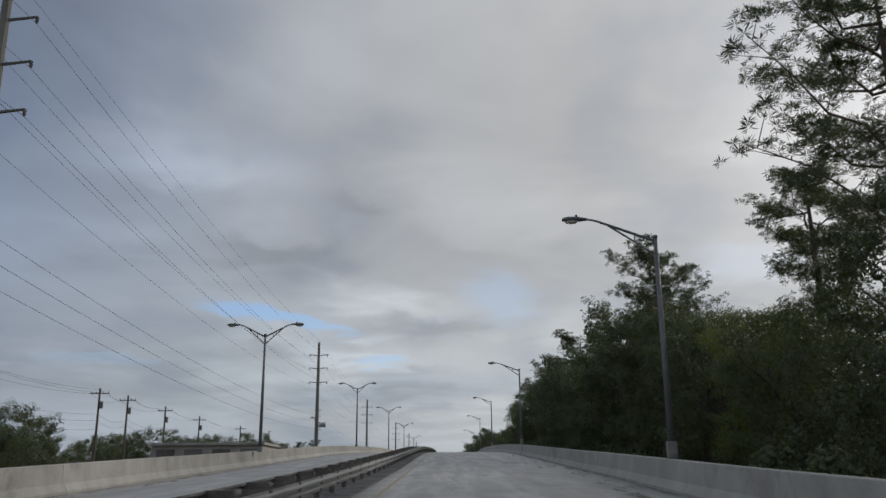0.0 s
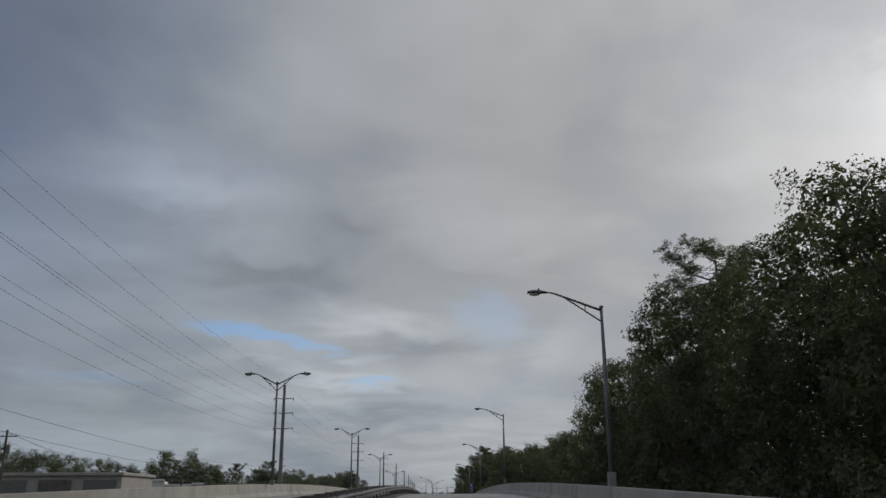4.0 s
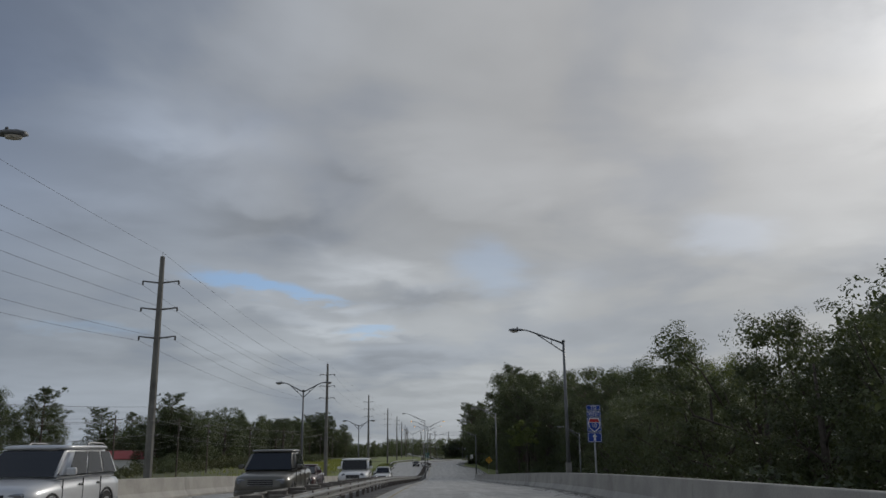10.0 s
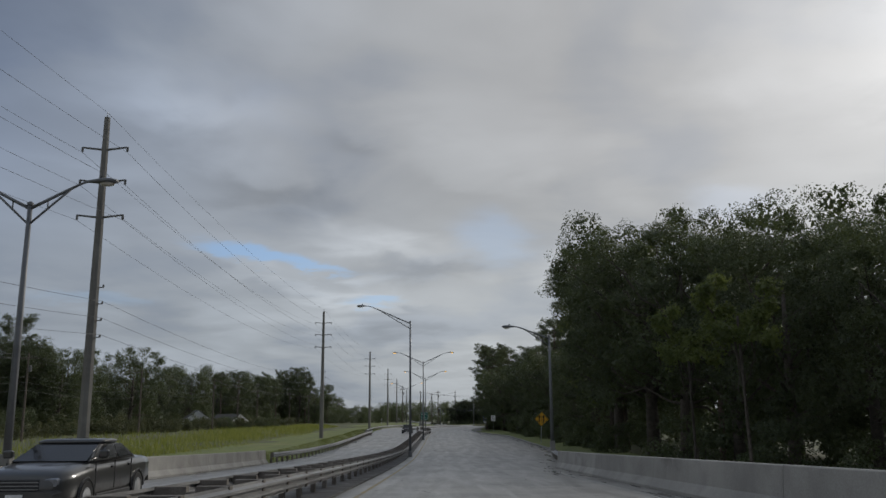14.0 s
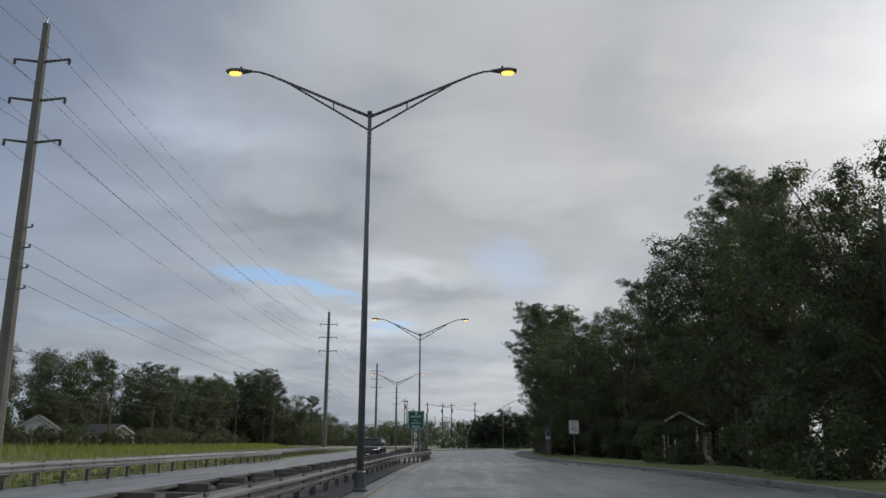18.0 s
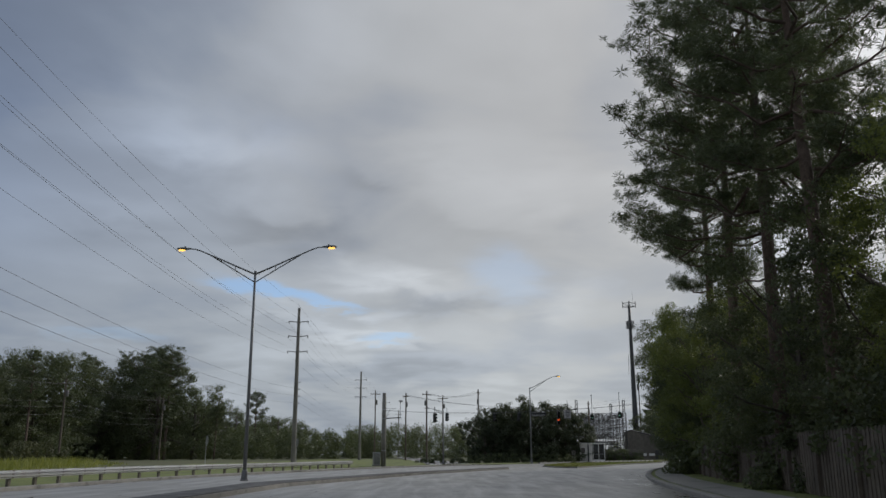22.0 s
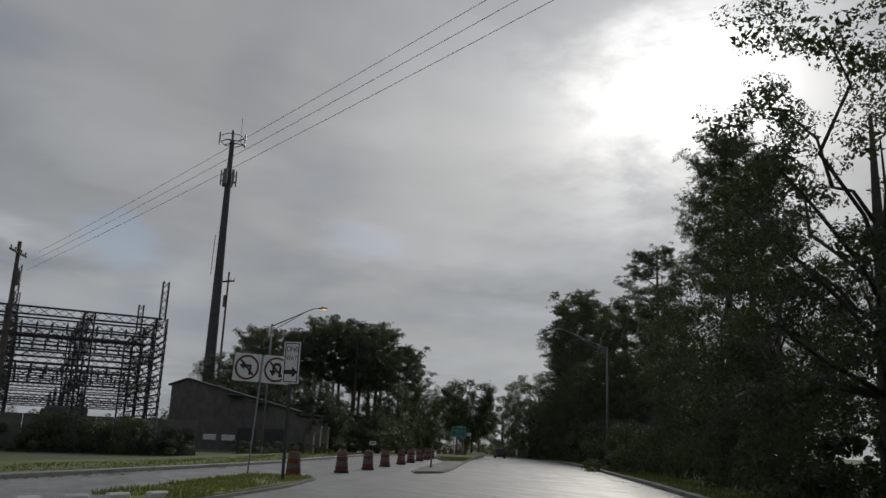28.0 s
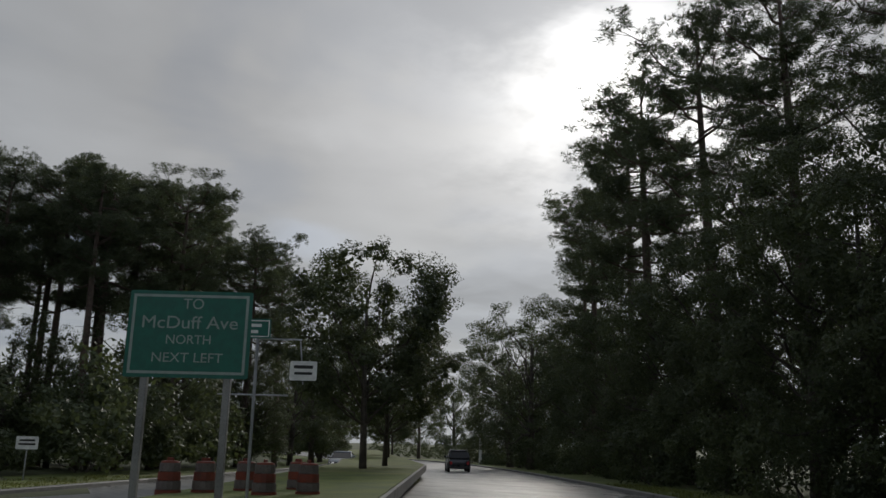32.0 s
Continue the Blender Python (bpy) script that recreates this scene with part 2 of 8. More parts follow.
def wet_asphalt():
    """Damp worn asphalt: wheel paths, a dirty wet gutter, patches, cracks and a wet sheen."""
    m = bpy.data.materials.new("wet_asphalt")
    m.use_nodes = True
    t = Nodes(m.node_tree)
    p = t.nodes["Principled BSDF"]
    pos = t.add("ShaderNodeNewGeometry").outputs["Position"]
    off = t.add("ShaderNodeAttribute")
    off.attribute_name = "off"
    edge = t.add("ShaderNodeAttribute")
    edge.attribute_name = "edge"
    grain = t.noise(pos, 55, 3, 0.6)
    cloud = t.noise(pos, 0.5, 5, 0.6)
    mp = t.add("ShaderNodeMapping")
    t.link(pos, mp.inputs[0])
    mp.inputs["Scale"].default_value = (1.0, 0.09, 1.0)
    streak = t.noise(mp.outputs[0], 1.6, 6, 0.62, 0.4)
    col = t.mix(t.span(t.math("ADD", t.math("MULTIPLY", cloud, 0.6), t.math("MULTIPLY", grain, 0.4)), 0.34, 0.66), (0.205, 0.199, 0.187), (0.335, 0.325, 0.305))
    # wheel paths rubbed smooth in each lane of 3.65 m
    lane = t.math("PINGPONG", t.math("ADD", off.outputs["Fac"], 0.08), 0.9)
    rub = t.math("MULTIPLY", t.span(lane, 0.45, 0.85), t.span(streak, 0.35, 0.65))
    col = t.mix(t.math("MULTIPLY", rub, 0.45), col, (0.125, 0.123, 0.12))
    # dirt and standing wet along the gutter
    wide = t.math("ADD", edge.outputs["Fac"], t.span(streak, 0.3, 0.7, 0.9, -0.9))
    gut = t.math("MULTIPLY", t.span(wide, 1.7, 0.2), t.span(t.noise(mp.outputs[0], 5.0, 5, 0.6), 0.36, 0.56))
    col = t.mix(t.math("MULTIPLY", gut, 0.85), col, (0.055, 0.052, 0.048))
    patch = t.span(t.noise(pos, 0.16, 6, 0.68, 0.9), 0.56, 0.62)
    col = t.mix(t.math("MULTIPLY", patch, 0.35), col, (0.11, 0.11, 0.11))
    vor = t.add("ShaderNodeTexVoronoi")
    vor.feature = "DISTANCE_TO_EDGE"
    vor.inputs["Scale"].default_value = 0.22
    warp = t.add("ShaderNodeVectorMath")
    warp.operation = "ADD"
    nz = t.add("ShaderNodeTexNoise")
    t.link(pos, nz.inputs["Vector"])
    nz.inputs["Scale"].default_value = 0.8
    nz.inputs["Detail"].default_value = 5
    t.link(pos, warp.inputs[0])
    t.link(nz.outputs["Color"], warp.inputs[1])
    t.link(warp.outputs[0], vor.inputs["Vector"])
    crack = t.math("MULTIPLY", t.span(vor.outputs["Distance"], 0.010, 0.002), t.span(cloud, 0.45, 0.6))
    col = t.mix(t.math("MULTIPLY", crack, 0.8), col, (0.04, 0.04, 0.04))
    t.link(col, p.inputs["Base Color"])
    wet = t.math("ADD", t.span(streak, 0.3, 0.7, 0.55, 0.32), t.math("MULTIPLY", gut, -0.14))
    t.link(wet, p.inputs["Roughness"])
    b = t.add("ShaderNodeBump")
    b.inputs["Strength"].default_value = 0.15
    b.inputs["Distance"].default_value = 0.02
    t.link(t.math("SUBTRACT", grain, crack), b.inputs["Height"])
    t.link(b.outputs[0], p.inputs["Normal"])
    return m


def leaf_material(name, dark, light, through_light=0.3):
    m = bpy.data.materials.new(name)
    m.use_nodes = True
    t = Nodes(m.node_tree)
    p, out = t.nodes["Principled BSDF"], t.nodes["Material Output"]
    geo = t.add("ShaderNodeNewGeometry")
    rnd = t.add("ShaderNodeObjectInfo").outputs["Random"]
    f = t.math("ADD", t.math("MULTIPLY", geo.outputs["Random Per Island"], 0.6), t.math("MULTIPLY", rnd, 0.4))
    patch = t.noise(t.add("ShaderNodeTexCoord").outputs["Object"], 0.45, 3, 0.5)
    f = t.math("ADD", f, t.span(patch, 0.35, 0.65, -0.25, 0.25), clamp=True)
    col = t.mix(f, dark, light)
    t.link(col, p.inputs["Base Color"])
    p.inputs["Roughness"].default_value = 0.55
    tr = t.add("ShaderNodeBsdfTranslucent")
    t.link(t.mix(0.5, col, (light[0] * 1.2, light[1] * 1.2, light[2] * 0.6)), tr.inputs[0])
    mx = t.add("ShaderNodeMixShader")
    mx.inputs[0].default_value = through_light
    t.link(p.outputs[0], mx.inputs[1])
    t.link(tr.outputs[0], mx.inputs[2])
    t.link(mx.outputs[0], out.inputs[0])
    return m


def plain(name, colour, rough=0.5, metal=0.0, emit=0.0, coat=0.0):
    m = bpy.data.materials.new(name)
    m.use_nodes = True
    t = Nodes(m.node_tree)
    p = t.nodes["Principled BSDF"]
    v = t.add("ShaderNodeNewGeometry").outputs["Position"]
    n = t.noise(v, 9.0, 4, 0.6)
    c = tuple(colour)
    t.link(t.mix(t.span(n, 0.3, 0.7), tuple(x * 0.86 for x in c), tuple(min(1, x * 1.1) for x in c)), p.inputs["Base Color"])
    t.link(t.span(n, 0.3, 0.7, max(0.02, rough - 0.08), rough + 0.08), p.inputs["Roughness"])
    p.inputs["Metallic"].default_value = metal
    p.inputs["Coat Weight"].default_value = coat
    if emit:
        p.inputs["Emission Color"].default_value = (*colour, 1)
        p.inputs["Emission Strength"].default_value = emit
    return m


def glassy(name, colour, rough=0.05):
    m = plain(name, colour, rough)
    m.node_tree.nodes["Principled BSDF"].inputs["Specular IOR Level"].default_value = 0.8
    return m


M = dict(
    asphalt=wet_asphalt(),
    dark_asphalt=surface("dark_asphalt", (0.03, 0.03, 0.032), (0.07, 0.068, 0.065), 1.2, (0.45, 0.8), 0.3, 50),
    concrete=surface("barrier_concrete", (0.26, 0.247, 0.222), (0.41, 0.392, 0.355), 0.8, (0.7, 0.95), 0.12, 30, vary=0.08, stain=((0.13, 0.12, 0.105), 0.65)),
    kerb=surface("kerb_concrete", (0.16, 0.155, 0.142), (0.30, 0.29, 0.265), 1.5, (0.6, 0.9), 0.18, 40, stain=((0.06, 0.06, 0.05), 0.85)),
    galv_old=surface("weathered_galvanised_steel", (0.17, 0.17, 0.17), (0.34, 0.338, 0.33), 1.2, (0.38, 0.62), 0.04, 50, metal=0.5, stain=((0.09, 0.06, 0.045), 0.6)),
    grass=surface("verge_grass", (0.075, 0.105, 0.024), (0.20, 0.225, 0.058), 0.5, (0.85, 1.0), 0.8, 14, stain=((0.24, 0.20, 0.085), 0.5)),
    ground=surface("rough_ground", (0.05, 0.06, 0.025), (0.12, 0.13, 0.05), 0.08, (0.85, 1.0), 0.5, 2.0, stain=((0.10, 0.08, 0.05), 0.5)),
    galv=surface("galvanised_steel", (0.30, 0.31, 0.32), (0.46, 0.47, 0.48), 2.0, (0.35, 0.6), 0.03, 60, metal=0.75, stain=((0.15, 0.11, 0.08), 0.35)),
    post=surface("weathered_post", (0.10, 0.085, 0.07), (0.20, 0.18, 0.155), 4.0, (0.7, 0.95), 0.2, 50, vary=0.15),
    lamp_metal=surface("lamp_aluminium", (0.13, 0.135, 0.14), (0.22, 0.225, 0.23), 1.5, (0.45, 0.7), 0.03, 50, metal=0.35),
    pole_conc=surface("pole_concrete", (0.15, 0.14, 0.125), (0.24, 0.23, 0.205), 0.7, (0.7, 0.95), 0.1, 35, stain=((0.09, 0.083, 0.072), 0.5)),
    wood=surface("pole_wood", (0.07, 0.055, 0.045), (0.17, 0.14, 0.11), 3.0, (0.75, 0.95), 0.3, 40, vary=0.12),
    wire=plain("wire_dark_grey", (0.075, 0.077, 0.08), 0.5),
    insul=plain("insulator_grey", (0.16, 0.155, 0.15), 0.4),
    bark=surface("bark", (0.05, 0.042, 0.035), (0.13, 0.11, 0.09), 4.0, (0.85, 1.0), 0.6, 25, vary=0.2),
    pine_bark=surface("pine_bark", (0.07, 0.05, 0.04), (0.17, 0.125, 0.10), 4.0, (0.85, 1.0), 0.6, 25, vary=0.2),
    oak=leaf_material("oak_leaves", (0.050, 0.066, 0.035), (0.122, 0.147, 0.068), 0.32),
    evergreen=leaf_material("evergreen_leaves", (0.032, 0.044, 0.025), (0.082, 0.100, 0.050), 0.25),
    oak2=leaf_material("sunlit_oak_leaves", (0.075, 0.100, 0.034), (0.20, 0.235, 0.080), 0.5),
    pine=leaf_material("pine_needles", (0.050, 0.066, 0.040), (0.122, 0.146, 0.078), 0.32),
    shrub=leaf_material("undergrowth_leaves", (0.050, 0.066, 0.036), (0.128, 0.155, 0.072), 0.34),
    brush=leaf_material("brush_leaves", (0.058, 0.068, 0.034), (0.165, 0.172, 0.084), 0.3),
    blade=leaf_material("tall_grass_blades", (0.09, 0.135, 0.025), (0.30, 0.31, 0.08), 0.4),
    turf=leaf_material("turf_blades", (0.060, 0.088, 0.018), (0.20, 0.215, 0.058), 0.35),
    sign_green=plain("sign_green", (0.009, 0.128, 0.092), 0.4),
    sign_blue=plain("sign_blue", (0.02, 0.06, 0.32), 0.4),
    sign_yellow=plain("sign_yellow", (0.75, 0.40, 0.03), 0.4),
    white=plain("sign_white", (0.78, 0.78, 0.76), 0.45),
    black=plain("sign_black", (0.02, 0.02, 0.02), 0.5),
    # dimmed white: the shade on the end sign is put into this colour
    sign_shaded=plain("shaded_sign_white", (0.30, 0.37, 0.34), 0.5),
    # ring red close to black: its backlit look is put into the colour
    ban_red=plain("backlit_ban_red", (0.13, 0.022, 0.02), 0.5),
    red=plain("sign_red", (0.5, 0.03, 0.03), 0.45),
    # drum orange: dirt stains, and backlit darkness put into the base colour
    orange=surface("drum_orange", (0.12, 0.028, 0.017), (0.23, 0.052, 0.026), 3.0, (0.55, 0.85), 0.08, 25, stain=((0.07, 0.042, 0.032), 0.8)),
    rubber=plain("rubber", (0.02, 0.02, 0.02), 0.85),
    signal=plain("signal_housing", (0.025, 0.026, 0.028), 0.5),
    line=surface("road_paint", (0.26, 0.26, 0.25), (0.48, 0.48, 0.45), 2.5, (0.4, 0.7), 0.1, 30, stain=((0.16, 0.16, 0.155), 0.9)),
    yline=surface("yellow_paint", (0.21, 0.17, 0.09), (0.34, 0.27, 0.11), 2.5, (0.4, 0.7), 0.1, 30, stain=((0.16, 0.15, 0.12), 0.9)),
    glow=plain("sodium_lens", (1.0, 0.55, 0.12), 0.4, emit=1.6),
    lens=glassy("lamp_lens", (0.55, 0.50, 0.42), 0.2),
    glass=glassy("dark_glass", (0.015, 0.017, 0.02), 0.06),
    stucco=surface("cream_stucco", (0.66, 0.64, 0.60), (0.78, 0.76, 0.71), 0.9, (0.8, 0.95), 0.1, 40, stain=((0.35, 0.32, 0.28), 0.3)),
    stucco2=surface("terracotta_stucco", (0.47, 0.34, 0.26), (0.57, 0.43, 0.34), 0.9, (0.8, 0.95), 0.1, 40),
    taupe=surface("taupe_plaster", (0.31, 0.28, 0.26), (0.40, 0.365, 0.34), 0.9, (0.8, 0.95), 0.1, 40, stain=((0.2, 0.18, 0.16), 0.3)),
    grey_wall=surface("grey_block_wall", (0.11, 0.10, 0.088), (0.185, 0.168, 0.146), 1.2, (0.8, 0.95), 0.15, 40, stain=((0.08, 0.08, 0.07), 0.5)),
    roof=surface("roof_shingle", (0.07, 0.065, 0.06), (0.13, 0.12, 0.11), 2.0, (0.8, 0.95), 0.3, 40),
    red_roof=surface("red_roof", (0.30, 0.05, 0.045), (0.42, 0.09, 0.08), 1.5, (0.5, 0.8), 0.15, 40),
    fence=surface("fence_wood", (0.075, 0.062, 0.05), (0.15, 0.128, 0.105), 2.5, (0.8, 0.95), 0.3, 45, vary=0.2),
    dark_roof=surface("dark_metal_roof", (0.035, 0.035, 0.036), (0.07, 0.068, 0.066), 1.0, (0.6, 0.9), 0.1, 30),
    steel=surface("substation_steel", (0.04, 0.041, 0.043), (0.08, 0.081, 0.083), 2.0, (0.5, 0.7), 0.05, 40, metal=0.1),
)


# ---- building blocks ----
def part(name, bm, material, parent=None, label="", smooth=False):
    me = bpy.data.meshes.new(name)
    bm.to_mesh(me)
    bm.free()
    me.materials.append(M[material] if isinstance(material, str) else material)
    if smooth:
        me.polygons.foreach_set("use_smooth", [True] * len(me.polygons))
    ob = new(name, me)
    ob.parent = parent
    if label:
        ob["label"] = label
    return ob


def share(name, source, m, parent):
    """Another part on the same mesh."""
    ob = new(name, source.data)
    ob.parent = parent
    ob.matrix_basis = m
    return ob


def thing(name, label, category, m=None, group="", kind=""):
    ob = new(name)
    if m is not None:
        ob.matrix_basis = m
    return tagged(ob, label, category, group, kind)


def box(bm, x0, x1, y0, y1, z0, z1, bevel=0.0):
    r = bmesh.ops.create_cube(bm, size=1.0)
    vs = r["verts"]
    for v in vs:
        v.co = Vector(((x0 + x1) / 2 + v.co.x * (x1 - x0), (y0 + y1) / 2 + v.co.y * (y1 - y0), (z0 + z1) / 2 + v.co.z * (z1 - z0)))
    if bevel:
        es = list({e for v in vs for e in v.link_edges})
        bmesh.ops.bevel(bm, geom=es, offset=bevel, segments=1, affect="EDGES")
    return vs


def tube(bm, pts, radii, n=6, caps=True):
    """A tapered tube along points."""
    pts = [Vector(p) for p in pts]
    if not hasattr(radii, "__len__"):
        radii = [radii] * len(pts)
    rings, side = [], None
    for i, p in enumerate(pts):
        d = (pts[min(i + 1, len(pts) - 1)] - pts[max(i - 1, 0)]).normalized()
        ref = Vector((0, 0, 1)) if abs(d.z) < 0.95 else Vector((1, 0, 0))
        side = d.cross(ref).normalized() if side is None else (side - d * side.dot(d)).normalized()
        other = d.cross(side)
        rings.append([bm.verts.new(p + (side * math.cos(a) + other * math.sin(a)) * radii[i]) for a in (2 * math.pi * k / n for k in range(n))])
    for a, b in zip(rings, rings[1:]):
        for k in range(n):
            bm.faces.new((a[k], a[(k + 1) % n], b[(k + 1) % n], b[k]))
    if caps:
        bm.faces.new(rings[0][::-1])
        bm.faces.new(rings[-1])


def lathe(bm, profile, n=16, centre=(0, 0)):
    """A solid of revolution from (radius, z) rows."""
    rings = [[bm.verts.new((centre[0] + r * math.cos(2 * math.pi * k / n), centre[1] + r * math.sin(2 * math.pi * k / n), z)) for k in range(n)] for r, z in profile]
    for a, b in zip(rings, rings[1:]):
        for k in range(n):
            bm.faces.new((a[k], a[(k + 1) % n], b[(k + 1) % n], b[k]))
    bm.faces.new(rings[0][::-1])
    bm.faces.new(rings[-1])


def prism(bm, outline, y0, y1):
    """An outline of (x, z) pushed from y0 to y1."""
    a = [bm.verts.new((x, y0, z)) for x, z in outline]
    b = [bm.verts.new((x, y1, z)) for x, z in outline]
    n = len(a)
    bm.faces.new(a)
    bm.faces.new(b[::-1])
    for k in range(n):
        bm.faces.new((a[(k + 1) % n], a[k], b[k], b[(k + 1) % n]))


def slab(bm, outline, z0, z1):
    """An outline of (x, y) raised from z0 to z1."""
    a = [bm.verts.new((x, y, z0)) for x, y in outline]
    b = [bm.verts.new((x, y, z1)) for x, y in outline]
    n = len(a)
    bm.faces.new(a[::-1])
    bm.faces.new(b)
    for k in range(n):
        bm.faces.new((a[k], a[(k + 1) % n], b[(k + 1) % n], b[k]))


def writing(text, size, m, material, parent, name="lettering", wide=0.0):
    cu = bpy.data.curves.new(name, "FONT")
    cu.body, cu.size, cu.align_x, cu.align_y, cu.extrude = text, size, "CENTER", "CENTER", 0.004
    ob = bpy.data.objects.new(name, cu)
    me = bpy.data.meshes.new_from_object(ob)
    bpy.data.objects.remove(ob)
    me.materials.append(M[material])
    if wide:
        xs = [v.co.x for v in me.vertices]
        k = wide / (max(xs) - min(xs))
        for v in me.vertices:
            v.co.x *= k
    o = new(name, me)
    o.parent, o.matrix_basis = parent, m
    return o


# ---- the line of the road: x, y, z of the driving lane ----
TRACK_ROWS = [
    (-1.78, -79.98, -2.6),
    (0, 0, -1.1),
    (0.82, 36.85, 0.45),
    (1.5, 85.57, 2.65),
    (2.27, 134.12, 4.2),
    (2.85, 170.15, 4.95),
    (3.47, 206.78, 5.1),
    (4.08, 243.71, 4.8),
    (4.85, 280.59, 4.1),
    (5.24, 316.96, 2.95),
    (5.68, 341.37, 2.1),
    (6.66, 403.12, 0.22),
    (7.19, 439.86, 0),
    (7.85, 487.61, 0),
    (9.2, 522.7, 0),
    (11.64, 555.85, 0),
    (16.74, 587.38, 0),
    (25.84, 618.23, 0),
    (47.42, 669.08, 0),
    (63.79, 696.79, 0),
    (84.54, 731.91, -0.05),
    (122.7, 796.5, -0.9),
    (153.1, 865.7, -1.6),
    (185.6, 1020.7, -2.2),
    (184.5, 1195.7, -2.4),
]
TRACK = [Vector(p) for p in TRACK_ROWS]


def _arc():
    out, s = [], 0.0
    for i in range(len(TRACK) - 1):
        a, b = TRACK[i], TRACK[i + 1]
        before, after = TRACK[max(i - 1, 0)], TRACK[min(i + 2, len(TRACK) - 1)]
        for k in range(20):
            u = k / 20
            ta = (b - before) / ((b - before).length / (b - a).length) if i else (b - a)
            tb = (after - a) / ((after - a).length / (b - a).length) if i + 2 < len(TRACK) else (b - a)
            h = (2 * u**3 - 3 * u**2 + 1) * a + (u**3 - 2 * u**2 + u) * ta + (3 * u**2 - 2 * u**3) * b + (u**3 - u**2) * tb
            out.append(h)
    out.append(TRACK[-1])
    pts = np.array([tuple(p) for p in out])
    run = np.r_[0, np.cumsum(np.hypot(*np.diff(pts[:, :2], axis=0).T))]
    at = run[np.argmin(np.hypot(pts[:, 0], pts[:, 1]))]
    return pts, run - at


ARC_PTS, ARC_S = _arc()


def along(s, d=0.0, h=0.0):
    """The place s metres along the lane, d to its right and h above it."""
    p = [np.interp(s, ARC_S, ARC_PTS[:, k]) for k in range(3)]
    a = [np.interp(s - 1.5, ARC_S, ARC_PTS[:, k]) for k in range(2)]
    b = [np.interp(s + 1.5, ARC_S, ARC_PTS[:, k]) for k in range(2)]
    u = Vector((b[0] - a[0], b[1] - a[1])).normalized()
    return Vector((p[0] + u.y * d, p[1] - u.x * d, p[2] + h))


def bearing(s):
    """Degrees to turn so that +y runs along the road."""
    a, b = along(s - 1.5), along(s + 1.5)
    return math.degrees(math.atan2(-(b.x - a.x), b.y - a.y))


def stand(s, d, h=0.0, turn=0.0):
    p = along(s, d, h)
    return pose(p.x, p.y, p.z, 0, 0, bearing(s) + turn)


def table(rows):
    """A function by straight lines between (s, value) rows."""
    xs, ys = [r[0] for r in rows], [r[1] for r in rows]
    return lambda s: float(np.interp(s, xs, ys))


def sweep(bm, profile, s0, s1, step=4.0, d=0.0, h=0.0, mirror=1, close=True):
    """A closed (d, z) profile carried along the road. d and h may be functions of s."""
    n = max(1, round((s1 - s0) / step))
    rings = []
    for k in range(n + 1):
        s = s0 + (s1 - s0) * k / n
        dd = d(s) if callable(d) else d
        hh = h(s) if callable(h) else h
        rings.append([bm.verts.new(along(s, dd + mirror * x, hh + z)) for x, z in profile])
    m = len(profile)
    for a, b in zip(rings, rings[1:]):
        for k in range(m if close else m - 1):
            bm.faces.new((a[k], a[(k + 1) % m], b[(k + 1) % m], b[k]))
    if close:
        bm.faces.new(rings[0])
        bm.faces.new(rings[-1][::-1])
    bmesh.ops.recalc_face_normals(bm, faces=bm.faces)

# ---- ground and roads ----
LEFT_EDGE = table([(-90, -11.7), (385, -11.7), (430, -11.3), (500, -13.5), (540, -17), (576, -20.5), (614, -20.5), (632, -19), (651, -17), (673, -14.2), (700, -12.4), (714, -11.8), (735, -11.9), (772, -12.8), (800, -12.8), (850, -10.5), (1200, -9.4)])
RIGHT_EDGE = table([(-90, 6.0), (380, 6.0), (425, 10.6), (478, 11.0), (515, 6.5), (530, 5.6), (575, 5.6), (632, 6.3), (668, 7.4), (744, 8.0), (800, 7.0), (1200, 7.0)])


def land(x, y):
    """Height of the natural ground."""
    low = float(np.interp(y, [-100, 120, 250, 340, 410, 450], [-3.6, -2.2, -2.0, -1.2, -0.35, -0.16]))
    far = float(np.interp(-x, [5, 14, 40], [0.0, 0.18, 0.45])) if y > 380 else 0.0
    fall = float(np.interp(x, [80, 100], [0, 1])) * float(np.interp(y, [735, 800, 870, 1020, 1200], [0, -0.9, -1.6, -2.2, -2.4]))
    return low + far + fall + 0.10 * noise.noise((x * 0.05, y * 0.05, 0))


def build_ground():
    xs = [-3000, -1500, -700, -350] + list(range(-200, 321, 10)) + [450, 800, 1600, 3000]
    ys = [-2500, -900, -300] + list(range(-110, 1001, 10)) + [1100, 1300, 1800, 2600, 4200]
    verts = [(x, y, land(x, y) if -300 < x < 400 and -200 < y < 1050 else -0.3) for y in ys for x in xs]
    w = len(xs)
    faces = [(j * w + i, j * w + i + 1, (j + 1) * w + i + 1, (j + 1) * w + i) for j in range(len(ys) - 1) for i in range(w - 1)]
    me = bpy.data.meshes.new("ground")
    me.from_pydata(verts, [], faces)
    me.materials.append(M["ground"])
    tagged(new("ground", me), "rough green and brown ground with weeds", "ground", kind="structure")


build_ground()


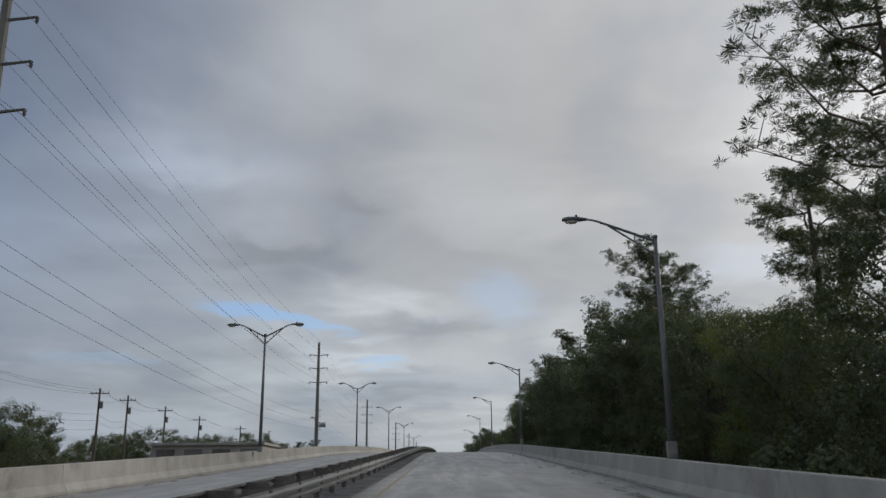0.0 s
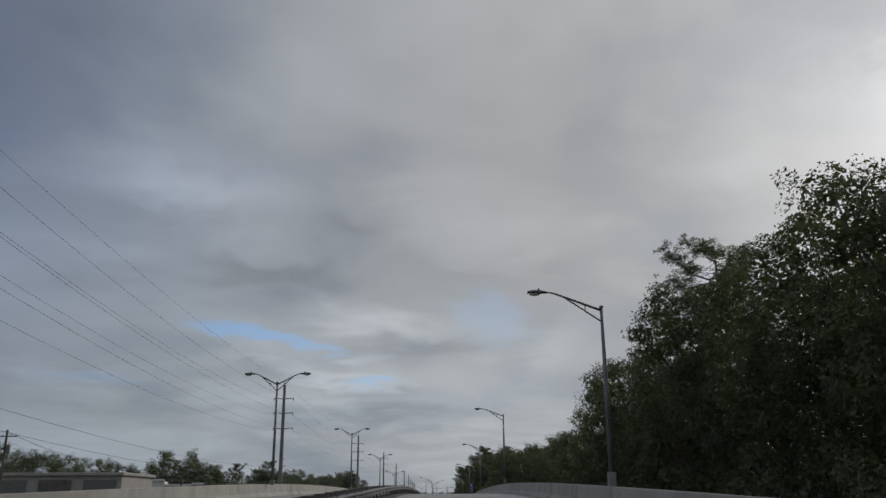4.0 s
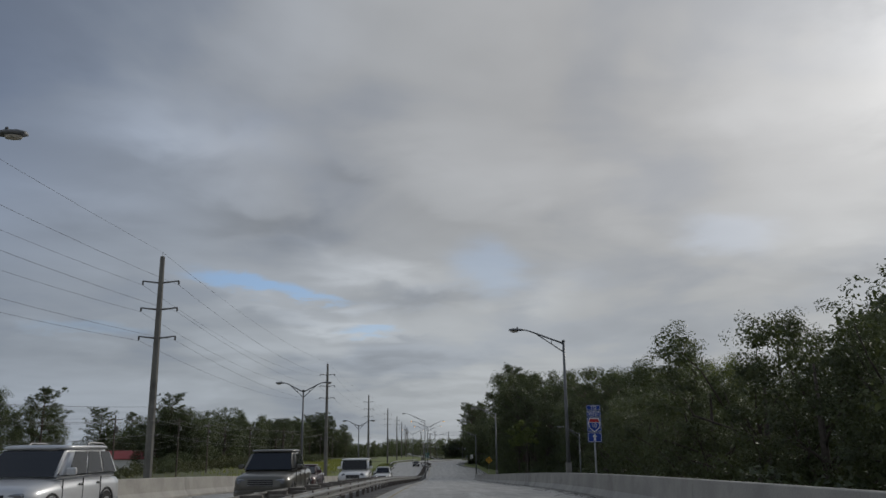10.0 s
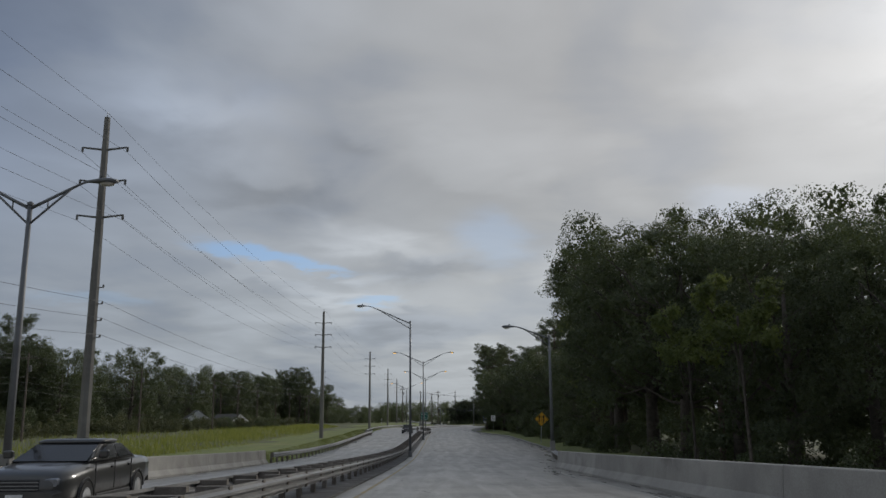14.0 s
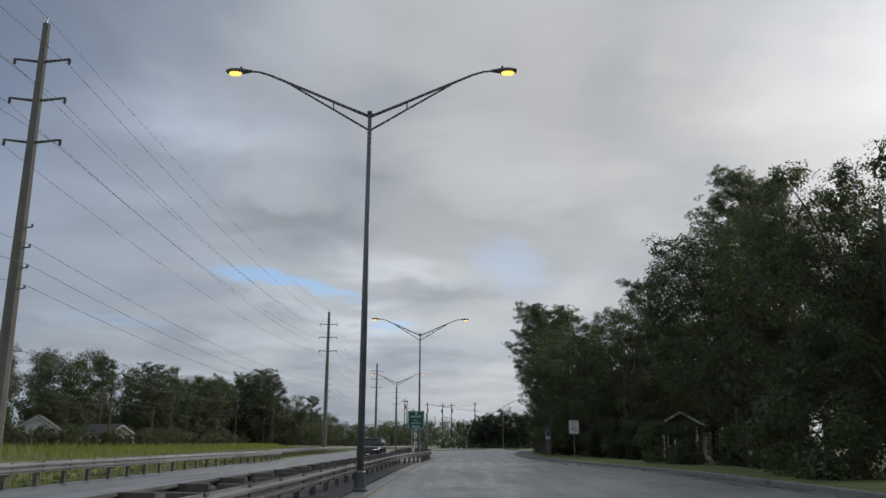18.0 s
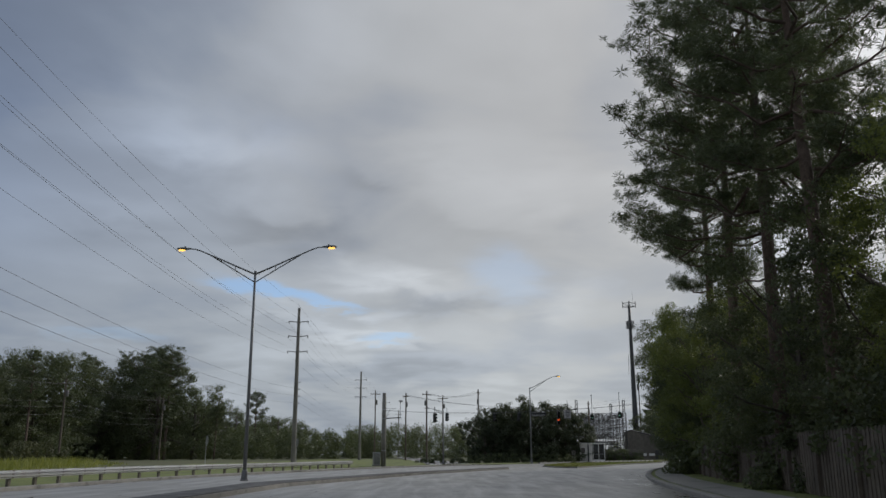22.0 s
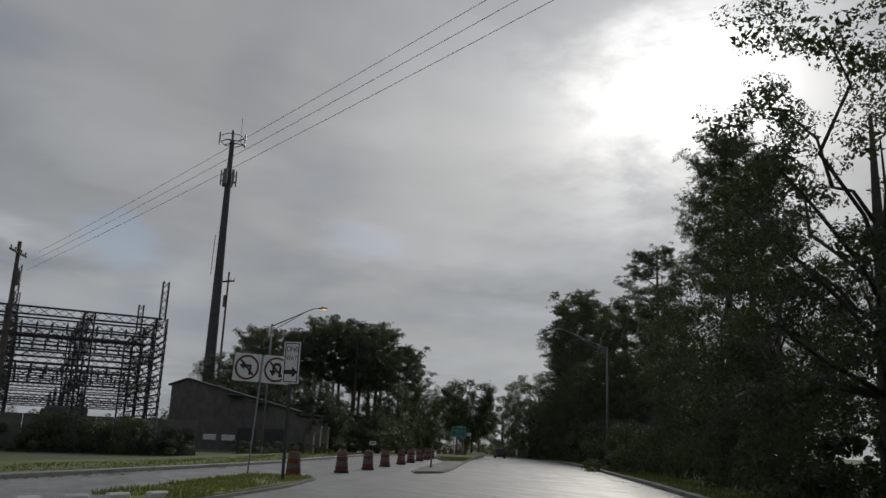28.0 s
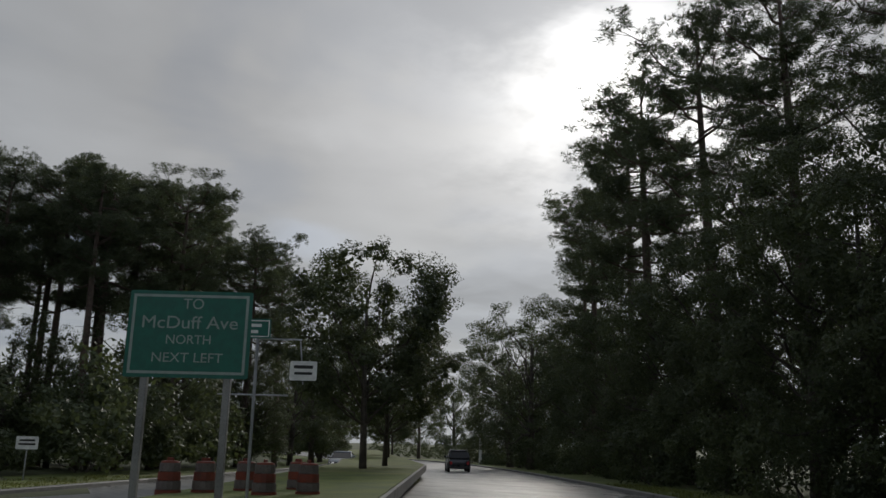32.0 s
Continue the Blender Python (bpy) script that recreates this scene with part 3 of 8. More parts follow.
def ribbon(name, s0, s1, left, right, h, material, label, category="", step=3.0, cols=6, z0=None):
    """A strip of paving between two edges, with skirts down to z0 below it."""
    bm = bmesh.new()
    n = max(1, round((s1 - s0) / step))
    rows = []
    for k in range(n + 1):
        s = s0 + (s1 - s0) * k / n
        l, r = (left(s) if callable(left) else left), (right(s) if callable(right) else right)
        row = [bm.verts.new(along(s, l + (r - l) * c / cols, h)) for c in range(cols + 1)]
        if z0 is not None:
            row = [bm.verts.new(along(s, l, h - z0))] + row + [bm.verts.new(along(s, r, h - z0))]
        rows.append(row)
    for a, b in zip(rows, rows[1:]):
        for k in range(len(a) - 1):
            bm.faces.new((a[k], a[k + 1], b[k + 1], b[k]))
    ob = part(name, bm, material)
    if name == "road":
        # offsets from the driven line and from the right-hand edge, for wear
        off = ob.data.attributes.new("off", "FLOAT", "POINT")
        edge = ob.data.attributes.new("edge", "FLOAT", "POINT")
        values, gaps = [], []
        for k in range(n + 1):
            s = s0 + (s1 - s0) * k / n
            l, r = left(s), right(s)
            ds = [l + (r - l) * c / cols for c in range(cols + 1)] + [l, r]
            values += ds
            gaps += [min(r - d, (d - l) * 1.6) for d in ds]
        off.data.foreach_set("value", values)
        edge.data.foreach_set("value", gaps)
    return tagged(ob, label, category or name, kind="structure")


ribbon("road", -85, 1180, lambda s: LEFT_EDGE(s) + 0.02, lambda s: RIGHT_EDGE(s) - 0.02, 0.0, "asphalt", "wet grey asphalt carriageways of a divided highway", "road", 2.5, 22, 0.5)

# side street that runs straight on from the signals
bm = bmesh.new()
slab(bm, [(6.2, 628), (8.2, 645), (7.2, 665), (2, 740), (-6, 860), (-18, 1030), (-10, 1030), (2, 860), (9, 740), (13, 668), (25, 656), (27, 640), (22, 618)], -0.5, -0.012)
tagged(part("side_street", bm, "asphalt"), "wet grey asphalt side street", "road", kind="structure")

# bridge sides below the deck
for name, d0, d1 in (("bridge_wall_east", 6.0, 6.35), ("bridge_wall_west", -12.05, -11.7)):
    bm = bmesh.new()
    sweep(bm, [(d0, -0.02), (d1, -0.02), (d1, -8.5), (d0, -8.5)], -85, 384, 6.0)
    tagged(part(name, bm, "concrete"), "grey concrete side wall of the overpass", "wall", kind="structure")

# verges
for name, s0, s1, d0, d1, mat in (("verge_west", 386, 634, lambda s: LEFT_EDGE(s) - 14, lambda s: LEFT_EDGE(s) - 0.05, "grass"),
                                  ("verge_northwest", 640, 1000, lambda s: LEFT_EDGE(s) - 7, lambda s: LEFT_EDGE(s) - 0.17, "grass"),
                                  ("verge_east", 386, 1000, lambda s: RIGHT_EDGE(s) + 0.17, lambda s: RIGHT_EDGE(s) + 6.5, "grass")):
    ribbon(name, s0, s1, d0, d1, 0.06 if "west" in name else 0.10, mat, "mown green verge grass beside the kerb", "grass", 4.0, 4, 0.6)


def kerb(name, s0, s1, d, label="weathered concrete kerb"):
    bm = bmesh.new()
    sweep(bm, [(-0.16, -0.3), (-0.16, 0.13), (-0.13, 0.15), (0.13, 0.15), (0.16, 0.12), (0.16, -0.3)], s0, s1, 3.0, d)
    tagged(part(name, bm, "kerb"), label, "kerb", kind="structure")


kerb("kerb_east", 410, 1000, lambda s: RIGHT_EDGE(s) + 0.02)
kerb("kerb_west", 655, 1000, lambda s: LEFT_EDGE(s) - 0.02)
kerb("kerb_northwest", 560, 634, lambda s: LEFT_EDGE(s) - 0.02)

# pavement beside the fence
ribbon("pavement", 520, 640, lambda s: RIGHT_EDGE(s) + 0.4, lambda s: RIGHT_EDGE(s) + 2.0, 0.14, "kerb", "grey concrete pavement", "pavement", 4.0, 2, 0.3)


def island(name, outline, material, label, h=0.14):
    """A raised traffic island: kerb ring and filling. outline: (s, d) rows."""
    pts = [along(s, d) for s, d in outline]
    bm = bmesh.new()
    slab(bm, [(p.x, p.y) for p in pts], -0.2, h)
    tagged(part(name + "_kerb", bm, "kerb"), "pale concrete kerb round a traffic island", "kerb", kind="structure")
    bm = bmesh.new()
    inner = []
    turn = sum(a.x * b.y - b.x * a.y for a, b in zip(pts, pts[1:] + pts[:1]))
    for before, p, after in zip(pts[-1:] + pts[:-1], pts, pts[1:] + pts[:1]):
        u = ((p - before).normalized() + (after - p).normalized()).normalized()
        inner.append(p + Vector((-u.y, u.x, 0)) * math.copysign(0.13, turn))
    slab(bm, [(p.x, p.y) for p in inner], -0.2, h + 0.03)
    tagged(part(name, bm, material), label, "traffic island", kind="structure")


left_of = [(s, d) for s, d in ((551, -10.2), (569, -11.9), (590, -10.3), (610, -7.9))]
island("separator", left_of + [(610, -7.0), (590, -8.9), (569, -10.2), (551, -8.8)], "dark_asphalt", "dark patched asphalt separator between lanes")
island("grass_island", [(616, -1.9), (618, -4.5), (624, -7.2), (640, -9.2), (655, -7.6), (668, -4.0), (668, -1.2), (655, -1.5), (640, -1.8), (628, -1.5)], "grass", "grassy kerbed traffic island")
island("sign_island", [(681, -6.4), (686, -8.2), (693, -8.3), (695.6, -7.2), (695.2, -5.6), (690, -5.2), (684, -5.5)], "grass", "small grassy kerbed island under the no-turn signs", 0.08)
island("median_nose", [(707.5, -1.95), (705.6, -3.2), (708, -3.6), (714, -3.65), (733.8, -3.4), (733.8, -1.62), (714, -1.75)], "dark_asphalt", "narrow dark median nose with a concrete kerb", 0.07)
island("grass_median", [(734.2, -1.8), (734.2, -3.0), (737, -3.8), (742.5, -4.5), (753, -5.6), (765, -6.5), (800, -6.8), (900, -6.8), (900, -1.6), (800, -1.4), (750, -1.5), (737, -1.6)], "grass", "long grassy kerbed median")

# far-left corner of the crossing
bm = bmesh.new()
slab(bm, [(-75, 606), (-14.5, 614), (2, 621), (5.6, 629), (7.7, 645), (6.7, 665), (1.4, 740), (-8, 762), (-75, 762)], -0.9, 0.10)
tagged(part("corner_grass", bm, "grass"), "mown grass on the street corner", "grass", kind="structure")

# lane lines
def lines(name, rows, d, width, material, label):
    bm = bmesh.new()
    for s0, s1 in rows:
        n = max(1, round((s1 - s0) / 3))
        ring = []
        for k in range(n + 1):
            s = s0 + (s1 - s0) * k / n
            dd = d(s) if callable(d) else d
            ring.append((bm.verts.new(along(s, dd - width / 2, 0.006)), bm.verts.new(along(s, dd + width / 2, 0.006))))
        for a, b in zip(ring, ring[1:]):
            bm.faces.new((a[0], a[1], b[1], b[0]))
    tagged(part(name, bm, material), label, "road marking", kind="structure")


dashes = [(s, s + 3.0) for s in range(-70, 900, 12)]
lines("lane_dashes", dashes, 1.75, 0.12, "line", "worn white dashed lane line")
lines("lane_dashes_west", [r for r in dashes if r[0] < 545], -8.0, 0.12, "line", "worn white dashed lane line")
lines("edge_line_east", [(-80, 380)], 5.1, 0.12, "line", "worn white edge line")
lines("edge_line_median", [(-80, 540)], -2.15, 0.12, "yline", "worn yellow edge line")
lines("edge_line_west", [(-80, 540)], lambda s: max(-10.8, LEFT_EDGE(s) + 0.8), 0.12, "line", "worn white edge line")

# ---- concrete barriers of the overpass, segment by segment ----
SAFETY = [(0.0, -0.25), (0.0, 0.08), (0.16, 0.30), (0.20, 0.84), (0.22, 0.86), (0.40, 0.86), (0.42, 0.84), (0.42, -0.25)]


def barrier(name, d, mirror, s0, s1, label):
    top = thing(name, label, "barrier", kind="structure")
    s = s0
    while s < s1 - 1:
        e = min(s + 9.2, s1)
        bm = bmesh.new()
        sweep(bm, SAFETY, s, e - 0.025, 4.6, d, 0.0, mirror)
        part("barrier_segment", bm, "concrete", top)
        s = e
    return top


barrier("barrier_east", 5.85, 1, -85, 386, "grey concrete safety barrier along the overpass")
barrier("barrier_west", -11.55, -1, -85, 398, "pale concrete safety barrier along the overpass")

# ---- guardrails ----
BEAM = [(-0.040, -0.155), (-0.040, -0.115), (0.040, -0.085), (0.040, -0.045), (-0.040, -0.018), (-0.040, 0.018), (0.040, 0.045), (0.040, 0.085), (-0.040, 0.115), (-0.040, 0.155),
        (-0.046, 0.155), (-0.046, 0.112), (0.032, 0.083), (0.032, 0.048), (-0.046, 0.022), (-0.046, -0.022), (0.032, -0.048), (0.032, -0.083), (-0.046, -0.112), (-0.046, -0.155)]


def post_mesh():
    bm = bmesh.new()
    box(bm, -0.06, 0.06, -0.085, 0.085, -0.4, 0.645, 0.008)
    return bm


def guardrail(name, label, s0, s1, d, sides, spacing=1.905, drop=None, beam_h=0.56, metal="galv"):
    """sides: offsets of the beams from d, +1 facing right, -1 facing left."""
    top = thing(name, label, "guardrail")
    for off, face in sides:
        s = s0
        while s < s1 - 0.5:
            e = min(s + 7.62, s1)
            bm = bmesh.new()
            sweep(bm, BEAM, s - 0.08, e + 0.08, 2.6, (lambda q, o=off: (d(q) if callable(d) else d) + o), lambda q: beam_h + (drop(q) if drop else 0.0) + (0.004 if int(round((q - s0) / 7.62)) % 2 else 0.0), face)
            part("rail_beam", bm, metal, top)
            s = e
    post = None
    n = int((s1 - s0) / spacing)
    for k in range(n + 1):
        s = s0 + 0.3 + k * spacing
        m = stand(s, d(s) if callable(d) else d, drop(s) if drop else 0.0)
        if post is None:
            post = part("post", post_mesh(), "post", top)
            post.matrix_basis = m
        else:
            share("post", post, m, top)
        for off, face in sides:
            mb = m @ Matrix.Translation((off * 0.55, 0, 0.56))
            if "blockout" not in guardrail.kept:
                b = bmesh.new()
                box(b, -0.5 * abs(off) + 0.03, 0.5 * abs(off) - 0.04, -0.07, 0.07, -0.16, 0.16, 0.006)
                guardrail.kept["blockout"] = part("blockout", b, "post", top)
                guardrail.kept["blockout"].matrix_basis = mb
            else:
                share("blockout", guardrail.kept["blockout"], mb, top)
    return top


guardrail.kept = {}
MEDIAN_D = table([(-90, -3.55), (430, -3.45), (492, -3.45)])
both = ((0.55, 1), (-0.55, -1))
guardrail("guardrail", "double-sided galvanised median guardrail on weathered posts", -80, 120, MEDIAN_D, both, 2.6, metal="galv_old")
guardrail("guardrail", "double-sided galvanised median guardrail over the bridge crest", 120, 320, MEDIAN_D, both, 2.6, metal="galv_old")
guardrail("guardrail", "double-sided galvanised median guardrail down to the junction", 320, 492, MEDIAN_D, both, 2.2, metal="galv_old")
guardrail.kept = {}
guardrail("guardrail", "single galvanised guardrail on weathered wooden posts", 398, 612, lambda s: LEFT_EDGE(s) + (0.15 if s < 505 else -1.2 - 0.09 * max(0, s - 592)), ((0.22, 1),), 1.905)
guardrail("guardrail", "single galvanised guardrail curving to its end at the junction", 492, 546, table([(492, -3.15), (500, -2.5), (511, -2.6), (522, -3.3), (531, -4.4), (546, -7.0)]), ((0.22, 1),), 1.905, metal="galv_old")
guardrail("guardrail", "single galvanised guardrail behind the median sign", 492, 546, table([(492, -3.75), (500, -4.6), (511, -5.2), (531, -6.6), (546, -7.5)]), ((-0.22, -1),), 1.905, metal="galv_old")
guardrail("guardrail", "short galvanised guardrail at the end of the overpass", 384, 412, lambda s: RIGHT_EDGE(s) - 0.1, ((-0.22, -1),), 1.905)

# added dark strip, stands in for the shade between the two rails
ribbon("median_strip", -80, 500, lambda s: MEDIAN_D(s) - 0.75, lambda s: MEDIAN_D(s) + 0.75, 0.05, "dark_asphalt", "added dark strip for the shade under the median guardrail", "median", 4.0, 2, 0.2)

# ---- street lamps ----
def street_lamp(label, height, reach, rise, arms, m, lit, pedestal=0.0, group="street lamps"):
    top = thing("street_lamp", label, "street lamp", m, group)
    bm = bmesh.new()
    if pedestal:
        box(bm, -0.14, 0.14, -0.14, 0.14, 0.0, pedestal, 0.02)
    else:
        lathe(bm, [(0.22, 0.0), (0.22, 0.05), (0.17, 0.08), (0.15, 0.5), (0.12, 0.55)], 12)
    part("pole_base", bm, "kerb" if pedestal else "lamp_metal", top)
    bm = bmesh.new()
    tube(bm, [(0, 0, pedestal), (0, 0, height * 0.5), (0, 0, height)], [0.105, 0.088, 0.062], 12)
    part("pole", bm, "lamp_metal", top, smooth=True)
    bm = bmesh.new()
    lathe(bm, [(0.085, height - 0.02), (0.09, height + 0.04), (0.03, height + 0.08)], 10)
    part("pole_cap", bm, "lamp_metal", top)
    for a in arms:
        bm = bmesh.new()
        k = [(u * reach, rise * v) for u, v in ((0, 0), (0.25, 0.27), (0.5, 0.55), (0.72, 0.79), (0.84, 0.92), (0.93, 0.99), (1.0, 1.0))]
        tube(bm, [(a * x, 0, height - 0.12 + z) for x, z in k], [0.05, 0.047, 0.043, 0.040, 0.036, 0.033, 0.03], 8)
        low = [(0, -0.45), (0.35 * reach, -0.225 + rise * 0.385), (0.70 * reach, rise * 0.765)]
        tube(bm, [(a * x, 0, height - 0.12 + z) for x, z in low], 0.032, 8)
        x0, z0 = k[1]
        tube(bm, [(a * reach * 0.30, 0, height - 0.12 + rise * 0.33), (a * reach * 0.30, 0, height - 0.38 + rise * 0.33)], 0.02, 6)
        part("arm", bm, "lamp_metal", top, smooth=True)
        bm = bmesh.new()
        z = height - 0.12 + rise
        lengths = [(-0.05, 0.05, 0.05), (0.10, 0.10, 0.07), (0.30, 0.17, 0.10), (0.55, 0.18, 0.10), (0.74, 0.12, 0.06)]
        rings = []
        for x, w, t in lengths:
            rings.append([bm.verts.new((a * (reach + x), w * math.cos(q), z + t * math.sin(q) * (1.0 if math.sin(q) > 0 else 0.55))) for q in (2 * math.pi * i / 10 for i in range(10))])
        for r0, r1 in zip(rings, rings[1:]):
            for i in range(10):
                bm.faces.new((r0[i], r0[(i + 1) % 10], r1[(i + 1) % 10], r1[i]))
        bm.faces.new(rings[0])
        bm.faces.new(rings[-1])
        bmesh.ops.recalc_face_normals(bm, faces=bm.faces)
        head = part("lamp_head", bm, "lamp_metal", top, smooth=True)
        bm = bmesh.new()
        lathe(bm, [(0.05, z - 0.125), (0.12, z - 0.10), (0.135, z - 0.05)], 12, (0, 0))
        for v in bm.verts:
            v.co.x = a * (reach + 0.47) + v.co.x * 1.5
        part("lens", bm, "glow" if lit else "lens", head, "glowing amber lens" if lit else "")
        bm = bmesh.new()
        lathe(bm, [(0.04, z + 0.09), (0.04, z + 0.15), (0.02, z + 0.17)], 8)
        for v in bm.verts:
            v.co.x += a * (reach + 0.3)
        part("photocell", bm, "black", head)
    return top


def repeat(first, places):
    for m in places:
        copy_thing(first, m)


rows = [stand(s, d, 0.80) for s, d in ((24.7, 6.25), (75.6, 6.25), (129, 6.3), (181.4, 6.4), (234, 6.5), (287, 6.45), (338.9, 6.47), (391.5, 6.5))]
repeat(street_lamp("aluminium street lamp with one truss arm on the bridge barrier", 6.72, 2.1, 0.72, (-1,), rows[0], False, 0.55, "bridge lamps"), rows[1:])
rows = [stand(s, -11.42 if s < 300 else -11.25, 0.80) for s in (-4, 50, 102.6, 156.5, 208.4, 260.8, 314.0, 363.4)]
repeat(street_lamp("aluminium street lamp with two truss arms behind the barrier", 6.95, 1.6, 0.75, (-1, 1), rows[0], False, 0.3, "bridge double lamps"), rows[1:])
street_lamp("tall aluminium median street lamp with one arm over the oncoming lanes", 11.1, 3.75, 1.5, (-1,), pose(4.16, 410.7, 0, 0, 0, -1), False, 0.0, "median lamps")
rows = [pose(x, y, 0, 0, 0, r) for x, y, r in ((4.9, 463.5, -1), (5.02, 516.1, 0), (-0.5, 578.65, -3))]
repeat(street_lamp("tall aluminium median street lamp with two arms, lit amber", 11.1, 3.75, 1.5, (-1, 1), rows[0], True, 0.0, "median lamps"), rows[1:])
rows = [stand(650.4, -16.1, 0.05, 0), stand(731.5, -18.0, 0.05, 0)]
repeat(street_lamp("tall aluminium street lamp with one arm, lit amber", 10.4, 3.8, 1.6, (1,), rows[0], True, 0.0, "kerb lamps"), rows[1:])
rows = [stand(652.0, 10.3, 0.05, 0), stand(733.0, 9.6, 0.05, 0)]
street_lamp("tall aluminium street lamp with one lit arm over the kerb", 9.6, 3.9, 1.5, (-1,), rows[0], True, 0.0, "kerb lamps")
street_lamp("tall dark street lamp with one unlit arm among trees", 9.6, 3.9, 1.5, (-1,), rows[1], False, 0.0, "kerb lamps")

rows = [pose(21.5, 338.8, -1.3, 0, 0, -6), pose(20.0, 207.5, -2.1, 0, 0, -4)]
repeat(street_lamp("weathered street lamp with one arm on the street below", 8.7, 1.7, 0.85, (-1,), rows[0], False, 0.0, "lower street lamps"), rows[1:])

street_lamp("dark street lamp with one arm beside the side street", 7.2, 1.9, 0.5, (-1,), pose(10.0, 652, 0, 0, 0, 4), False, 0.0, "side street lamps")

# ---- power line on concrete poles ----
TALL = [(-16.6, 28.6), (-16.9, 119.4), (-17.2, 209.6), (-14.4, 301.2), (-12.4, 386.0), (-11.2, 474.6), (-9.7, 560.5), (-8.9, 641.2)]
ARMS = ((-1.25, 18.2), (-1.25, 16.3), (-1.25, 14.3), (1.25, 18.2), (1.25, 16.3), (1.25, 14.3))


def power_pole(m):
    top = thing("power_pole", "tall grey concrete transmission pole with three pairs of arms", "utility pole", m, "transmission poles")
    bm = bmesh.new()
    tube(bm, [(0, 0, 0), (0, 0, 10), (0, 0, 20)], [0.33, 0.26, 0.17], 8)
    part("pole", bm, "pole_conc", top)
    bm = bmesh.new()
    tube(bm, [(0, 0, 20.0), (0, 0, 20.35)], [0.03, 0.02], 6)
    part("top_pin", bm, "galv", top)
    for x, z in ARMS:
        bm = bmesh.new()
        tube(bm, [(0, 0, z - 0.10), (x * 0.7, 0, z), (x, 0, z + 0.05)], [0.07, 0.055, 0.05], 6)
        arm = part("cross_arm", bm, "insul", top)
        bm = bmesh.new()
        lathe(bm, [(0.03, z + 0.08), (0.08, z + 0.02), (0.05, z - 0.02), (0.08, z - 0.06), (0.05, z - 0.10), (0.08, z - 0.14), (0.03, z - 0.24)], 8, (x, 0))
        part("insulator", bm, "insul", arm)
    for z in (10.3, 9.4, 8.5, 7.6):
        bm = bmesh.new()
        tube(bm, [(0, 0, z), (0.5, 0, z + 0.02)], [0.04, 0.03], 6)
        lathe(bm, [(0.05, z + 0.02), (0.06, z + 0.10), (0.03, z + 0.17)], 6, (0.48, 0))
        part("bracket", bm, "insul", top)
    return top


poles = [pose(x, y, 0.0 if i > 3 else -0.6, 0, 0, 0) for i, (x, y) in enumerate(TALL)]
repeat(power_pole(poles[0]), poles[1:])

# bank of small cans and a side bracket on the second pole
top = thing("capacitor_bank", "small rack of dark cans clamped to a concrete pole", "electrical equipment", pose(-16.9, 119.4, 0.8))
bm = bmesh.new()
tube(bm, [(0.2, 0, 6.75), (1.25, 0, 6.75)], 0.05, 6)
tube(bm, [(0.2, 0, 7.15), (1.25, 0, 7.15)], 0.04, 6)
part("rack", bm, "insul", top)
for k in range(5):
    bm = bmesh.new()
    lathe(bm, [(0.0, 6.55), (0.09, 6.57), (0.09, 7.0), (0.04, 7.05), (0.06, 7.12), (0.03, 7.18), (0.05, 7.24), (0.0, 7.30)], 8, (0.42 + k * 0.19, 0.06 * (k % 2)))
    part("can", bm, "insul", top)
bm = bmesh.new()
tube(bm, [(-0.2, 0, 7.9), (-0.85, 0, 7.9)], 0.05, 6)
tube(bm, [(-0.2, 0, 7.6), (-0.75, 0, 7.88)], 0.03, 6)
part("side_bracket", bm, "insul", top)
for x in (-0.5, -0.8):
    bm = bmesh.new()
    lathe(bm, [(0.03, 7.7), (0.07, 7.75), (0.04, 7.85), (0.08, 7.95), (0.04, 8.05), (0.07, 8.12), (0.0, 8.2)], 8, (x, 0))
    part("insulator", bm, "insul", top)


def wire(parent, a, b, sag, r=0.012, n=14, name="cable"):
    bm = bmesh.new()
    a, b = Vector(a), Vector(b)
    tube(bm, [a.lerp(b, k / n) - Vector((0, 0, sag * 4 * (k / n) * (1 - k / n))) for k in range(n + 1)], r, 5, False)
    return part(name, bm, "wire", parent)


line = thing("power_line", "black sagging transmission cables between concrete poles", "cable")
ends = [(-20, -70, -0.6)] + [(x, y, 0.0 if i > 3 else -0.6) for i, (x, y) in enumerate(TALL)] + [(-9, 728, 0), (-9, 815, 0), (-9, 900, 0)]
for (x0, y0, z0), (x1, y1, z1) in zip(ends, ends[1:]):
    for x, z in ARMS:
        wire(line, (x0 + x, y0, z0 + z - 0.24), (x1 + x, y1, z1 + z - 0.24), 1.4, 0.009)
    wire(line, (x0, y0, z0 + 20.3), (x1, y1, z1 + 20.3), 1.0, 0.008)
    for z in (9.4, 8.5, 7.6):
        wire(line, (x0 + 0.5, y0, z0 + z + 0.15), (x1 + 0.5, y1, z1 + z + 0.15), 1.2, 0.010)
poles = [pose(x, y, 0, 0, 0, 0) for x, y, z in ends[-3:]]
repeat(power_pole(poles[0]), poles[1:])


